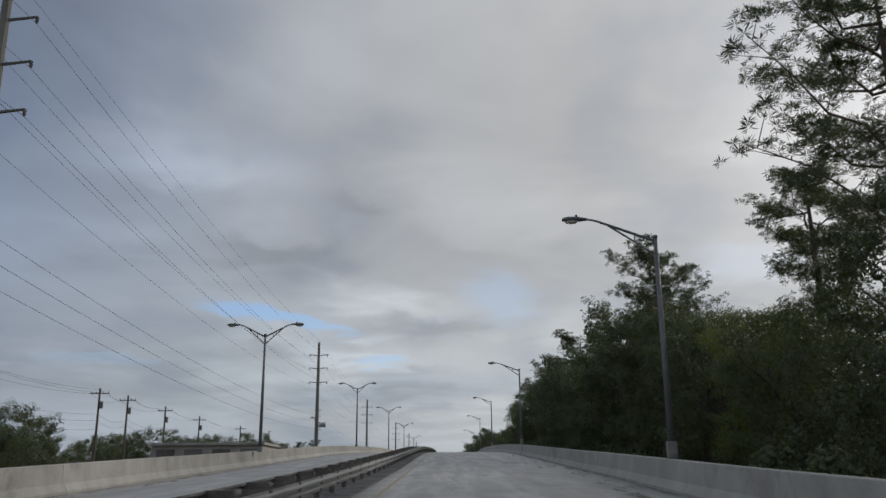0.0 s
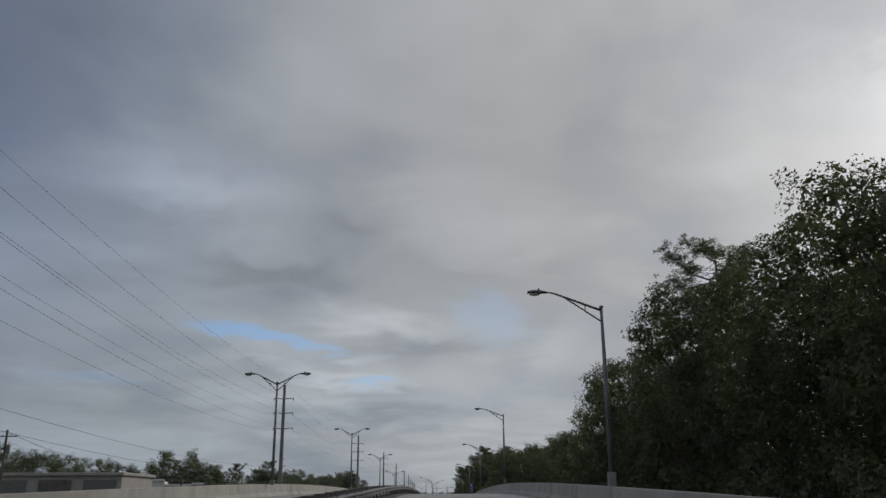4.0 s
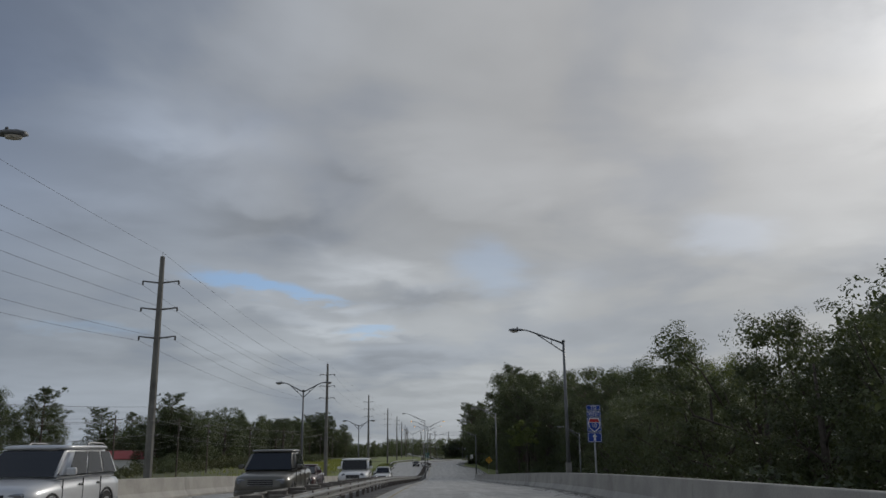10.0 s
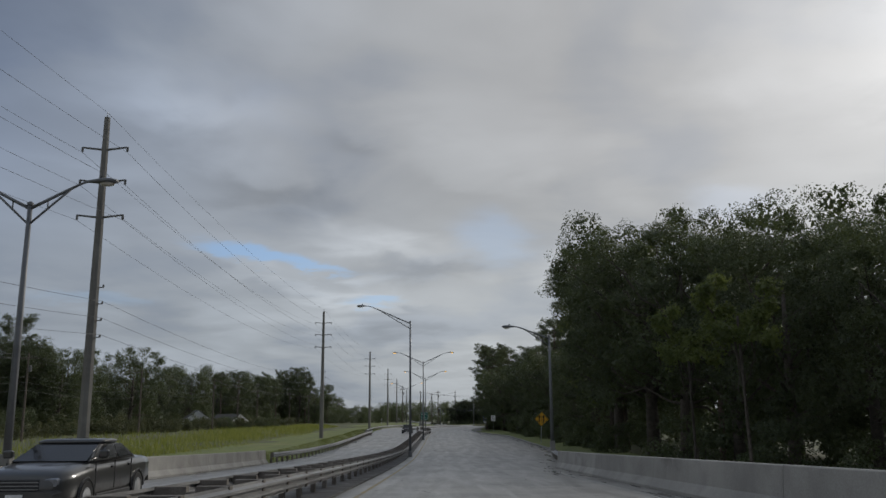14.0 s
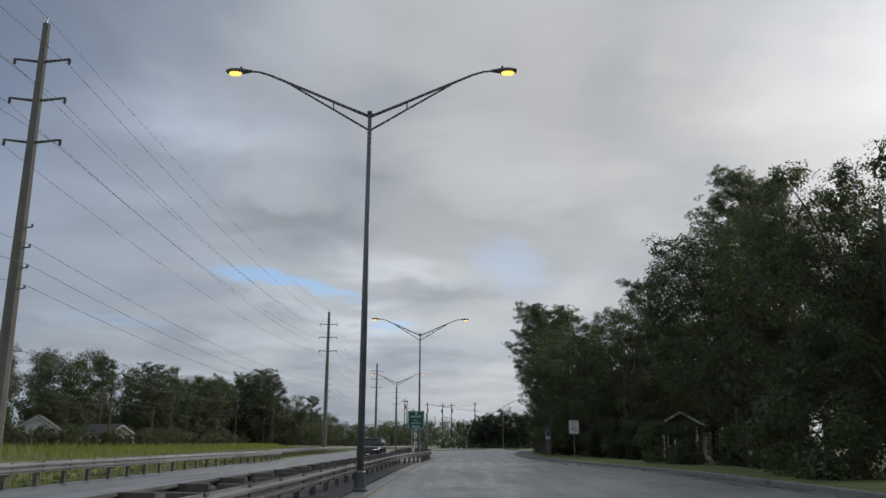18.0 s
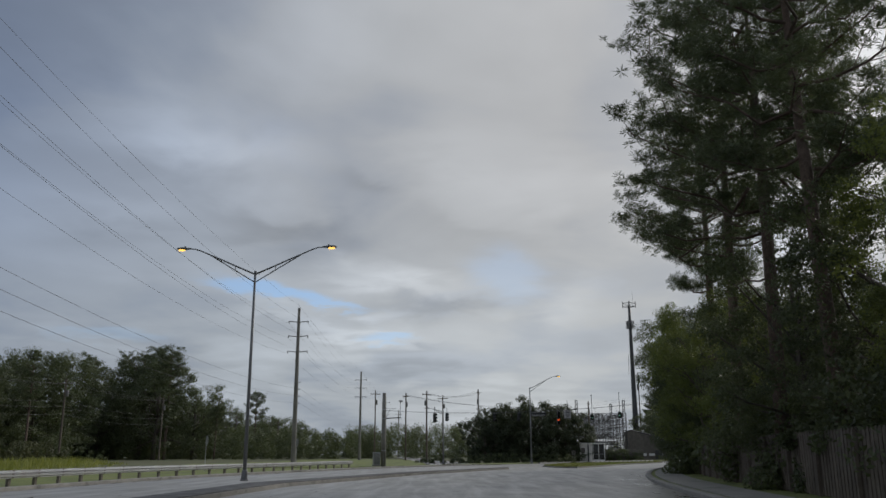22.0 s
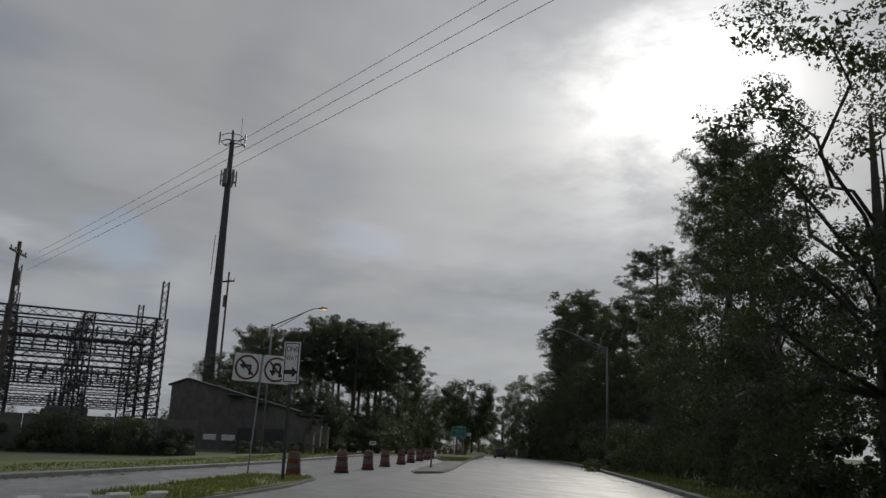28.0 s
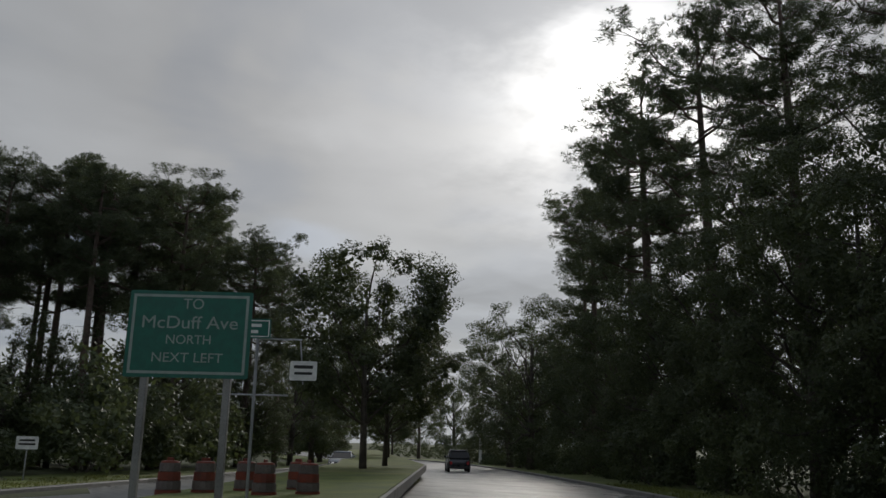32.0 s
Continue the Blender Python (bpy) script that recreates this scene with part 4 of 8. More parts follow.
# ---- wooden poles along the back street ----
def wood_pole(m, height=12.5, label="dark wooden utility pole with one cross arm and insulators"):
    top = thing("utility_pole", label, "utility pole", m, "wooden poles")
    bm = bmesh.new()
    tube(bm, [(0, 0, -2.2), (0.03, 0, height / 2), (0, 0, height)], [0.20, 0.16, 0.12], 8)
    part("pole", bm, "wood", top)
    bm = bmesh.new()
    box(bm, -1.2, 1.2, -0.06, 0.06, height - 0.75, height - 0.63, 0.01)
    arm = part("cross_arm", bm, "wood", top)
    for x in (-1.1, -0.45, 0.45, 1.1):
        bm = bmesh.new()
        lathe(bm, [(0.02, height - 0.63), (0.05, height - 0.55), (0.05, height - 0.48), (0.02, height - 0.42)], 8, (x, 0))
        part("insulator", bm, "insul", arm)
    bm = bmesh.new()
    lathe(bm, [(0.2, height - 2.6), (0.22, height - 2.5), (0.22, height - 1.8), (0.15, height - 1.7)], 10, (0.36, 0))
    part("transformer", bm, "insul", top)
    return top


BACK = [(-43.0, 70.0), (-43.3, 107.9), (-43.5, 118.5), (-44.4, 138.1), (-45.0, 160.5), (-44.3, 191.5), (-45.5, 230.0), (-46.5, 268.0)] + [(-48 + 3 * math.sin(k * 1.7), 60 + k * 40.0) for k in range(6, 20)]
spots = [pose(x, y, land(x, y) + (1.7 if y < 200 else -0.3), 0, 0, 4 * math.sin(k * 2.3)) for k, (x, y) in enumerate(BACK)]
repeat(wood_pole(spots[0]), spots[1:])
back_line = thing("overhead_wires", "thin black sagging wires between wooden poles", "cable")
for (x0, y0), (x1, y1) in zip(BACK, BACK[1:]):
    for dx, z in ((-1.1, 11.8), (0.0, 12.3), (1.1, 11.8), (0.1, 9.2), (0.1, 8.4), (0.1, 7.3)):
        wire(back_line, (x0 + dx, y0, land(x0, y0) + z + (1.7 if y0 < 200 else -0.3)), (x1 + dx, y1, land(x1, y1) + z + (1.7 if y1 < 200 else -0.3)), 0.7, 0.015, 10)


# ---- trees ----
def leaf_mesh(name, centres, radii, counts, size, material, rng, squash=0.75, slim=0.55, coarse=None, outward=None):
    """Many small folded leaves round the given clump centres, their faces turned outward and to the sky."""
    quads = []
    for k, (c, r, n) in enumerate(zip(centres, radii, counts)):
        v = rng.normal(size=(n, 3))
        v /= np.linalg.norm(v, axis=1)[:, None]
        far = r * rng.uniform(0.35, 1.12, (n, 1)) ** 0.55
        p = np.array(c) + v * far * np.array([1, 1, squash])
        face = rng.normal(size=(n, 3)) * 0.5 + v * 0.5 + np.array([0, 0, 0.35])
        if outward is not None and k < len(outward):
            face += np.array(outward[k]) * 0.6
        up = np.cross(face, rng.normal(size=(n, 3)))
        up /= np.linalg.norm(up, axis=1)[:, None] + 1e-9
        side = np.cross(up, face)
        side /= np.linalg.norm(side, axis=1)[:, None] + 1e-9
        s = size * rng.uniform(0.6, 1.35, (n, 1))
        nose = np.cross(up, side) * s * 0.18
        quads.append(np.stack([p - up * s * 0.5, p + side * s * slim * 0.5 + nose, p + up * s * 0.5, p - side * s * slim * 0.5 + nose], 1))
    q = np.concatenate(quads)
    if coarse:
        mid = q[coarse[0]:].mean(1, keepdims=True)
        q[coarse[0]:] = mid + (q[coarse[0]:] - mid) * coarse[1]
    q = q.reshape(-1, 3)
    me = bpy.data.meshes.new(name)
    n = len(q)
    me.vertices.add(n)
    me.vertices.foreach_set("co", q.astype(np.float32).ravel())
    me.loops.add(n)
    me.loops.foreach_set("vertex_index", np.arange(n, dtype=np.int32))
    me.polygons.add(n // 4)
    me.polygons.foreach_set("loop_start", np.arange(0, n, 4, dtype=np.int32))
    me.update(calc_edges=True)
    me.materials.append(M[material])
    return me


def bend(a, b, rng, amount, n=4):
    a, b = Vector(a), Vector(b)
    out = []
    for k in range(n + 1):
        u = k / n
        w = Vector(rng.normal(size=3)) * amount * math.sin(math.pi * u) * (b - a).length
        out.append(a.lerp(b, u) + w)
    return out


def broadleaf(name, label, seed, height=15.0, spread=5.2, low=0.30, clumps=58, per=400, size=0.135, material="oak", trunk_r=0.32, puff=1.0, sprays=9, coarse=2.1, limbs=False):
    rng = np.random.default_rng(seed)
    top = thing(name, label, "tree")
    cs, rs = [], []
    for k in range(clumps):
        u = (k + 0.5) / clumps
        z = height * (low + (0.93 - low) * u)
        env = math.sin(math.pi * min(1, 0.18 + 0.82 * (1 - u) ** 0.75)) ** 0.6 if u > 0.3 else 0.75 + 0.8 * u
        a = k * 2.39996 + rng.uniform(-0.5, 0.5)
        r = spread * env * (0.35 + 0.65 * math.sqrt(rng.uniform(0.05, 1)))
        cs.append((r * math.cos(a), r * math.sin(a), z + rng.uniform(-0.5, 0.5)))
        rs.append(height * puff * rng.uniform(0.058, 0.108))
    bm = bmesh.new()
    fork = height * rng.uniform(0.28, 0.40)
    lean = rng.uniform(-0.5, 0.5, 2)
    tube(bm, [(0, 0, -0.5), (lean[0] * 0.2, lean[1] * 0.2, fork * 0.5), (lean[0] * 0.5, lean[1] * 0.5, fork), (lean[0], lean[1], height * 0.8)], [trunk_r * 1.25, trunk_r, trunk_r * 0.85, 0.06], 8)
    for c in cs[::max(2, -(-clumps // 26))]:
        z0 = min(c[2] - 1.0, height * 0.75) * rng.uniform(0.55, 0.85)
        z0 = max(z0, fork * 0.7)
        u = min(1, z0 / (height * 0.8))
        pts = bend((lean[0] * u, lean[1] * u, z0), c, rng, 0.05)
        if limbs:
            part("trunk", bm, "bark", top, smooth=True) if len(top.children) == 0 else part("limb", bm, "bark", top, smooth=True)
            bm = bmesh.new()
        tube(bm, pts, [trunk_r * 0.42 * (1 - u * 0.6), trunk_r * 0.3 * (1 - u * 0.6), trunk_r * 0.2, 0.045, 0.02], 5)
    part("limb" if limbs else "trunk", bm, "bark", top, smooth=True)
    # every clump carries smaller sprays of leaves round a dense heart
    sc, sr, fine, outs = [], [], [], []
    for c, r in zip(cs, rs):
        for k in range(sprays):
            v = rng.normal(size=3) + np.array([0, 0, 0.45])
            v /= np.linalg.norm(v)
            sc.append(tuple(np.array(c) + v * r * rng.uniform(0.55, 1.0) * np.array([1, 1, 0.8])))
            sr.append(r * rng.uniform(0.26, 0.46))
            fine.append(int(per / sprays * (r / (height * puff * 0.080)) ** 2))
            outs.append(tuple(v))
    me = leaf_mesh("crown", sc + cs, sr + [r * 0.60 for r in rs], fine + [80] * len(rs), size, material, rng, coarse=(sum(fine), coarse), outward=outs)
    crown = new("crown", me)
    crown.parent = top
    return top


def needle_mesh(name, centres, radii, per, material, rng, slim=0.042):
    """Tufts of long needles that stand out from each twig end."""
    c = np.repeat(np.array(centres), per, 0)
    r = np.repeat(np.array(radii), per)[:, None]
    n = len(c)
    v = rng.normal(size=(n, 3)) + np.array([0, 0, 0.45])
    v /= np.linalg.norm(v, axis=1)[:, None]
    v[:, 2] *= 0.75
    side = np.cross(v, rng.normal(size=(n, 3)))
    side /= np.linalg.norm(side, axis=1)[:, None] + 1e-9
    long = r * rng.uniform(0.65, 1.1, (n, 1))
    w = long * slim
    q = np.stack([c + v * long * 0.08, c + v * long * 0.6 + side * w, c + v * long, c + v * long * 0.6 - side * w], 1).reshape(-1, 3)
    me = bpy.data.meshes.new(name)
    k = len(q)
    me.vertices.add(k)
    me.vertices.foreach_set("co", q.astype(np.float32).ravel())
    me.loops.add(k)
    me.loops.foreach_set("vertex_index", np.arange(k, dtype=np.int32))
    me.polygons.add(k // 4)
    me.polygons.foreach_set("loop_start", np.arange(0, k, 4, dtype=np.int32))
    me.update(calc_edges=True)
    me.materials.append(M[material])
    return me


def pine_tree(name, label, seed, height=20.0, spread=3.0, bare=0.5, boughs=20, per=32):
    rng = np.random.default_rng(seed)
    top = thing(name, label, "tree")
    sway = rng.uniform(-0.6, 0.6, 2)

    def axis(z):
        u = z / height
        return Vector((sway[0] * math.sin(u * 2.2), sway[1] * math.sin(u * 1.7), z))

    bm = bmesh.new()
    tube(bm, [axis(height * u) - Vector((0, 0, 0.5 if u == 0 else 0)) for u in (0, 0.2, 0.4, 0.6, 0.8, 0.98)], [0.30, 0.25, 0.22, 0.18, 0.12, 0.03], 8)
    cs, rs = [], []
    for k in range(boughs):
        u = bare + (0.97 - bare) * (k + rng.uniform(0.1, 0.9)) / boughs
        a = k * 2.39996 + rng.uniform(-0.6, 0.6)
        v = (u - bare) / (1 - bare)
        w = spread * (0.42 + 0.75 * math.sin(math.pi * min(1.0, v * 0.66 + 0.28))) * rng.uniform(0.5, 1.1)
        out = Vector((math.cos(a), math.sin(a), 0))
        across = Vector((-out.y, out.x, 0))
        root = axis(height * u * 0.97)
        lift = rng.uniform(0.0, 0.40) + 0.42 * v
        pts = [root + out * w * f + Vector((0, 0, w * lift * f ** 1.5 - 0.10 * w * math.sin(math.pi * f))) + Vector(rng.normal(size=3)) * 0.05 * w for f in (0, 0.25, 0.5, 0.75, 1.0)]
        tube(bm, pts, [0.075, 0.058, 0.043, 0.03, 0.012], 5)
        for j in range(6):
            f = 0.34 + 0.66 * (j + 0.6) / 6
            i = min(3, int(f * 4))
            base = pts[i].lerp(pts[i + 1], f * 4 - i)
            reach = w * rng.uniform(0.22, 0.44) * (1.15 - 0.4 * f)
            tip = base + (across * (1 if j % 2 else -1) * rng.uniform(0.4, 1.0) + out * rng.uniform(0.1, 0.7)) * reach + Vector((0, 0, rng.uniform(0.15, 0.6) * reach))
            tube(bm, [base, base.lerp(tip, 0.6), tip], [0.02, 0.014, 0.007], 4)
            wide = rng.uniform(0.26, 0.46)
            for g in range(14):
                n = rng.normal(size=3)
                cs.append(tuple(base.lerp(tip, 0.9) + Vector((n[0] * wide, n[1] * wide, n[2] * wide * 0.5 + 0.1))))
                rs.append(rng.uniform(0.26, 0.42))
        cs.append(tuple(pts[-1]))
        rs.append(0.42)
    for k in range(4):
        z = height * rng.uniform(0.3, bare)
        a = rng.uniform(0, 6.28)
        w = rng.uniform(0.8, 2.4)
        tube(bm, bend(axis(z), axis(z) + Vector((w * math.cos(a), w * math.sin(a), rng.uniform(-0.2, 0.6))), rng, 0.07), [0.05, 0.04, 0.03, 0.02, 0.008], 5)
    for k in range(6):
        cs.append(tuple(axis(height * 0.96) + Vector(rng.normal(size=3)) * 0.35))
        rs.append(0.45)
    part("trunk", bm, "pine_bark", top, smooth=True)
    crown = new("crown", needle_mesh("crown", cs, rs, per, "pine", rng))
    crown.parent = top
    return top


def shrub(name, label, seed, height=3.0, spread=2.4, clumps=12, per=330, size=0.15, material="shrub"):
    rng = np.random.default_rng(seed)
    top = thing(name, label, "shrub")
    cs = [(spread * rng.uniform(-1, 1) * 0.75, spread * rng.uniform(-1, 1) * 0.75, height * rng.uniform(0.12, 0.85)) for _ in range(clumps)]
    rs = [height * rng.uniform(0.16, 0.30) for _ in range(clumps)]
    bm = bmesh.new()
    for c in cs[::2]:
        tube(bm, bend((c[0] * 0.2, c[1] * 0.2, -0.2), c, rng, 0.06), [0.05, 0.04, 0.03, 0.02, 0.01], 5)
    part("stem", bm, "bark", top)
    me = leaf_mesh("foliage", cs, rs, [per] * clumps, size, material, rng)
    f = new("foliage", me)
    f.parent = top
    return top


class Stock:
    """A few grown kinds that are copied to their places."""

    def __init__(self, grow, kinds):
        self.made = [None] * len(kinds)
        self.grow, self.kinds, self.next = grow, kinds, 0

    def plant(self, x, y, z, scale, turn, kind=None, stretch=1.0):
        k = self.next % len(self.kinds) if kind is None else kind
        self.next += 1
        m = Matrix.LocRotScale((x, y, z), Euler((0, 0, turn)), (scale, scale, scale * stretch))
        if self.made[k] is None:
            self.made[k] = self.grow(**self.kinds[k])
            self.made[k].matrix_basis = m
            return self.made[k]
        ob = self.made[k]
        c = copy_thing(ob, Matrix())
        c.matrix_basis = m
        return c


OAKS = Stock(broadleaf, [
    dict(name="oak_tree", label="dense dark green oak tree in a roadside wood", seed=11),
    dict(name="oak_tree", label="broad dark green oak tree with a domed crown", seed=12, spread=6.2, low=0.22),
    dict(name="oak_tree", label="tall narrow dark green tree in a roadside wood", seed=13, spread=4.0, low=0.20, clumps=54),
    dict(name="oak_tree", label="ragged dark green oak tree with gaps in its crown", seed=14, clumps=44, per=400),
    dict(name="oak_tree", label="leafy tree with paler yellow-green foliage", seed=15, spread=4.6, material="oak2"),
])
NEAR_OAKS = Stock(broadleaf, [
    dict(name="oak_tree", label="leafy dark green oak tree close to the road", seed=16, clumps=64, per=650, size=0.125, coarse=1.8, low=0.16),
    dict(name="oak_tree", label="broad leafy oak tree overhanging the board fence", seed=17, spread=6.0, clumps=70, per=650, size=0.125, coarse=1.8, low=0.14),
    dict(name="oak_tree", label="leafy yellow-green tree above the board fence", seed=18, clumps=64, per=650, size=0.125, coarse=1.8, low=0.18, material="oak2"),
])
PINES = Stock(pine_tree, [
    dict(name="pine_tree", label="tall pine tree with a bare trunk and tufted crown", seed=21),
    dict(name="pine_tree", label="tall pine tree with a wide open crown", seed=22, spread=3.9, bare=0.5, boughs=24),
    dict(name="pine_tree", label="slender pine tree with a flat tufted top", seed=23, spread=2.6, bare=0.6, boughs=17),
    dict(name="pine_tree", label="wide-spreading old pine with long open boughs", seed=24, spread=4.8, bare=0.46, boughs=30),
])
FAR_OAKS = Stock(broadleaf, [
    dict(name="oak_tree", label="dark green tree in the woods beyond the field", seed=31, clumps=66, per=400, size=0.165, sprays=8, coarse=2.3, spread=6.0, puff=1.4, low=0.08),
    dict(name="oak_tree", label="rounded dark green tree at the edge of the field", seed=32, clumps=66, per=400, size=0.165, sprays=8, coarse=2.3, spread=6.5, puff=1.4, low=0.08),
    dict(name="oak_tree", label="tall dark green tree behind the field", seed=33, clumps=66, per=400, size=0.165, sprays=8, coarse=2.3, spread=5.1, puff=1.4, low=0.08),
])
SHRUBS = Stock(shrub, [
    dict(name="shrub", label="dark green undergrowth at the edge of the wood", seed=41),
    dict(name="shrub", label="tangled green roadside bush", seed=42, height=3.4),
    dict(name="shrub", label="low leafy bush under the trees", seed=43, height=2.2, spread=2.8),
])

rnd = random.Random(5)
# height above sea of the tree tops beside the road, by distance along it
WOOD_TOP = table([(-40, 12), (20, 9.8), (48, 10.0), (60, 13), (80, 16), (92, 13), (102, 15), (112, 17.5), (150, 18.5), (165, 15.5), (175, 15.8), (182, 13.5), (188, 11.4), (210, 12.8), (225, 13.8), (245, 13.8), (257, 14.8), (263, 12.5), (288, 14),
                  (300, 11.2), (320, 10.5), (332, 13), (360, 12), (372, 12.2), (388, 13.3), (404, 18.5), (412, 22), (422, 23.5), (432, 19), (445, 12.5), (470, 14), (492, 16), (503, 16.5), (520, 15), (530, 13.5), (541, 15), (550, 11.5), (596, 9.6), (601, 11.8), (606, 13.2), (624, 13.4)])
WOOD_D = table([(-40, 17.5), (232, 17.2), (238, 13.6), (256, 13.6), (261, 17.2), (375, 17), (430, 18.5), (490, 18.5), (520, 14.5), (550, 10.9), (585, 10.1), (600, 10.2), (606, 11.1), (625, 11.3)])
BACKSET = table([(-40, 0), (198, 0), (203, 5), (213, 5), (218, 0), (325, 0), (330, 6), (336, 11), (346, 15), (362, 15), (366, 4), (395, 4), (400, 0), (640, 0)])
s = -38.0
while s < 622:
    if 499 < s < 519:
        s = 519.5
    back = BACKSET(s)
    top = WOOD_TOP(s) + 0.32 * back
    p = along(s, WOOD_D(s) + back + rnd.uniform(-1.0, 2.0))
    z = land(p.x, p.y) - 0.1
    h = max(5.0, (top - z) * rnd.uniform(0.92, 1.0))
    if 505 < s:
        NEAR_OAKS.plant(p.x, p.y, z, h / 15.0, rnd.uniform(0, 6.28), 2 if 556 < s < 596 and rnd.random() < 0.55 else rnd.choice((0, 1)), 1.0)
    else:
        OAKS.plant(p.x, p.y, z, h / 15.0, rnd.uniform(0, 6.28), rnd.choice((0, 1, 2, 2, 3)) if rnd.random() < 0.93 else 4)
    if rnd.random() < 0.75:
        q = along(s + rnd.uniform(-2, 2), WOOD_D(s) + back - (2.6 if s < 500 else -0.5) + rnd.uniform(-0.8, 0.8))
        SHRUBS.plant(q.x, q.y, land(q.x, q.y) - 0.1, rnd.uniform(0.9, 1.5) * (1.5 if s < 350 else 1.0), rnd.uniform(0, 6.28))
    s += rnd.uniform(5.0, 7.5)
s = -30.0
while s < 640:
    p = along(s, WOOD_D(s) + 11 + (9 if 332 < s < 364 else 0) + rnd.uniform(-2, 3))
    z = land(p.x, p.y) - 0.1
    h = (WOOD_TOP(s) - z) * rnd.uniform(0.95, 1.12)
    FAR_OAKS.plant(p.x, p.y, z, h / 15.0, rnd.uniform(0, 6.28))
    s += rnd.uniform(11, 15)
# pines that stand above the wood: s, d, height of the top, kind
for s, d, top, k in ((34, 19.8, 23.5, 3), (47, 21, 18.5, 2), (29, 23.5, 22, 0), (71, 18.6, 19.8, 1), (84, 21.5, 19, 2), (118, 19, 20.2, 1), (150, 18, 21, 0), (371, 22.6, 15.2, 1), (366, 24, 15.0, 0), (361, 25, 15.5, 1), (402, 20, 16.5, 0), (428, 18.5, 20.5, 1), (452, 20.5, 24, 2), (456, 19.4, 26.5, 2), (497, 21, 20.5, 0), (503, 22, 21.5, 1), (512, 25.5, 18, 1), (526, 19, 18.3, 1), (545, 16, 15.6, 1),
                     (561, 9.9, 20.5, 1), (568, 9.7, 22, 3), (576, 9.6, 21.5, 1), (585, 9.6, 21, 0), (594, 12.5, 12, 1), (602, 13, 12, 0), (573, 14, 22, 0)):
    p = along(s, d)
    z = land(p.x, p.y) - 0.1
    PINES.plant(p.x, p.y, z, (top - z) / 20.0, rnd.uniform(0, 6.28), k)

p = along(89, 18.6)
OAKS.plant(p.x, p.y, land(p.x, p.y), 1.05, 0.7, 2, 1.4)
# slender pale trees in front of the wood
SAPLINGS = Stock(broadleaf, [dict(name="young_tree", label="slender young tree with a pale yellow-green crown", seed=81, height=11.0, spread=2.0, low=0.66, clumps=16, per=200, size=0.16, material="oak2", trunk_r=0.09)])
for s, d, k in ((381, 14.4, 1.0), (387, 13.6, 0.92)):
    p = along(s, d)
    SAPLINGS.plant(p.x, p.y, land(p.x, p.y) - 0.1, k, s)
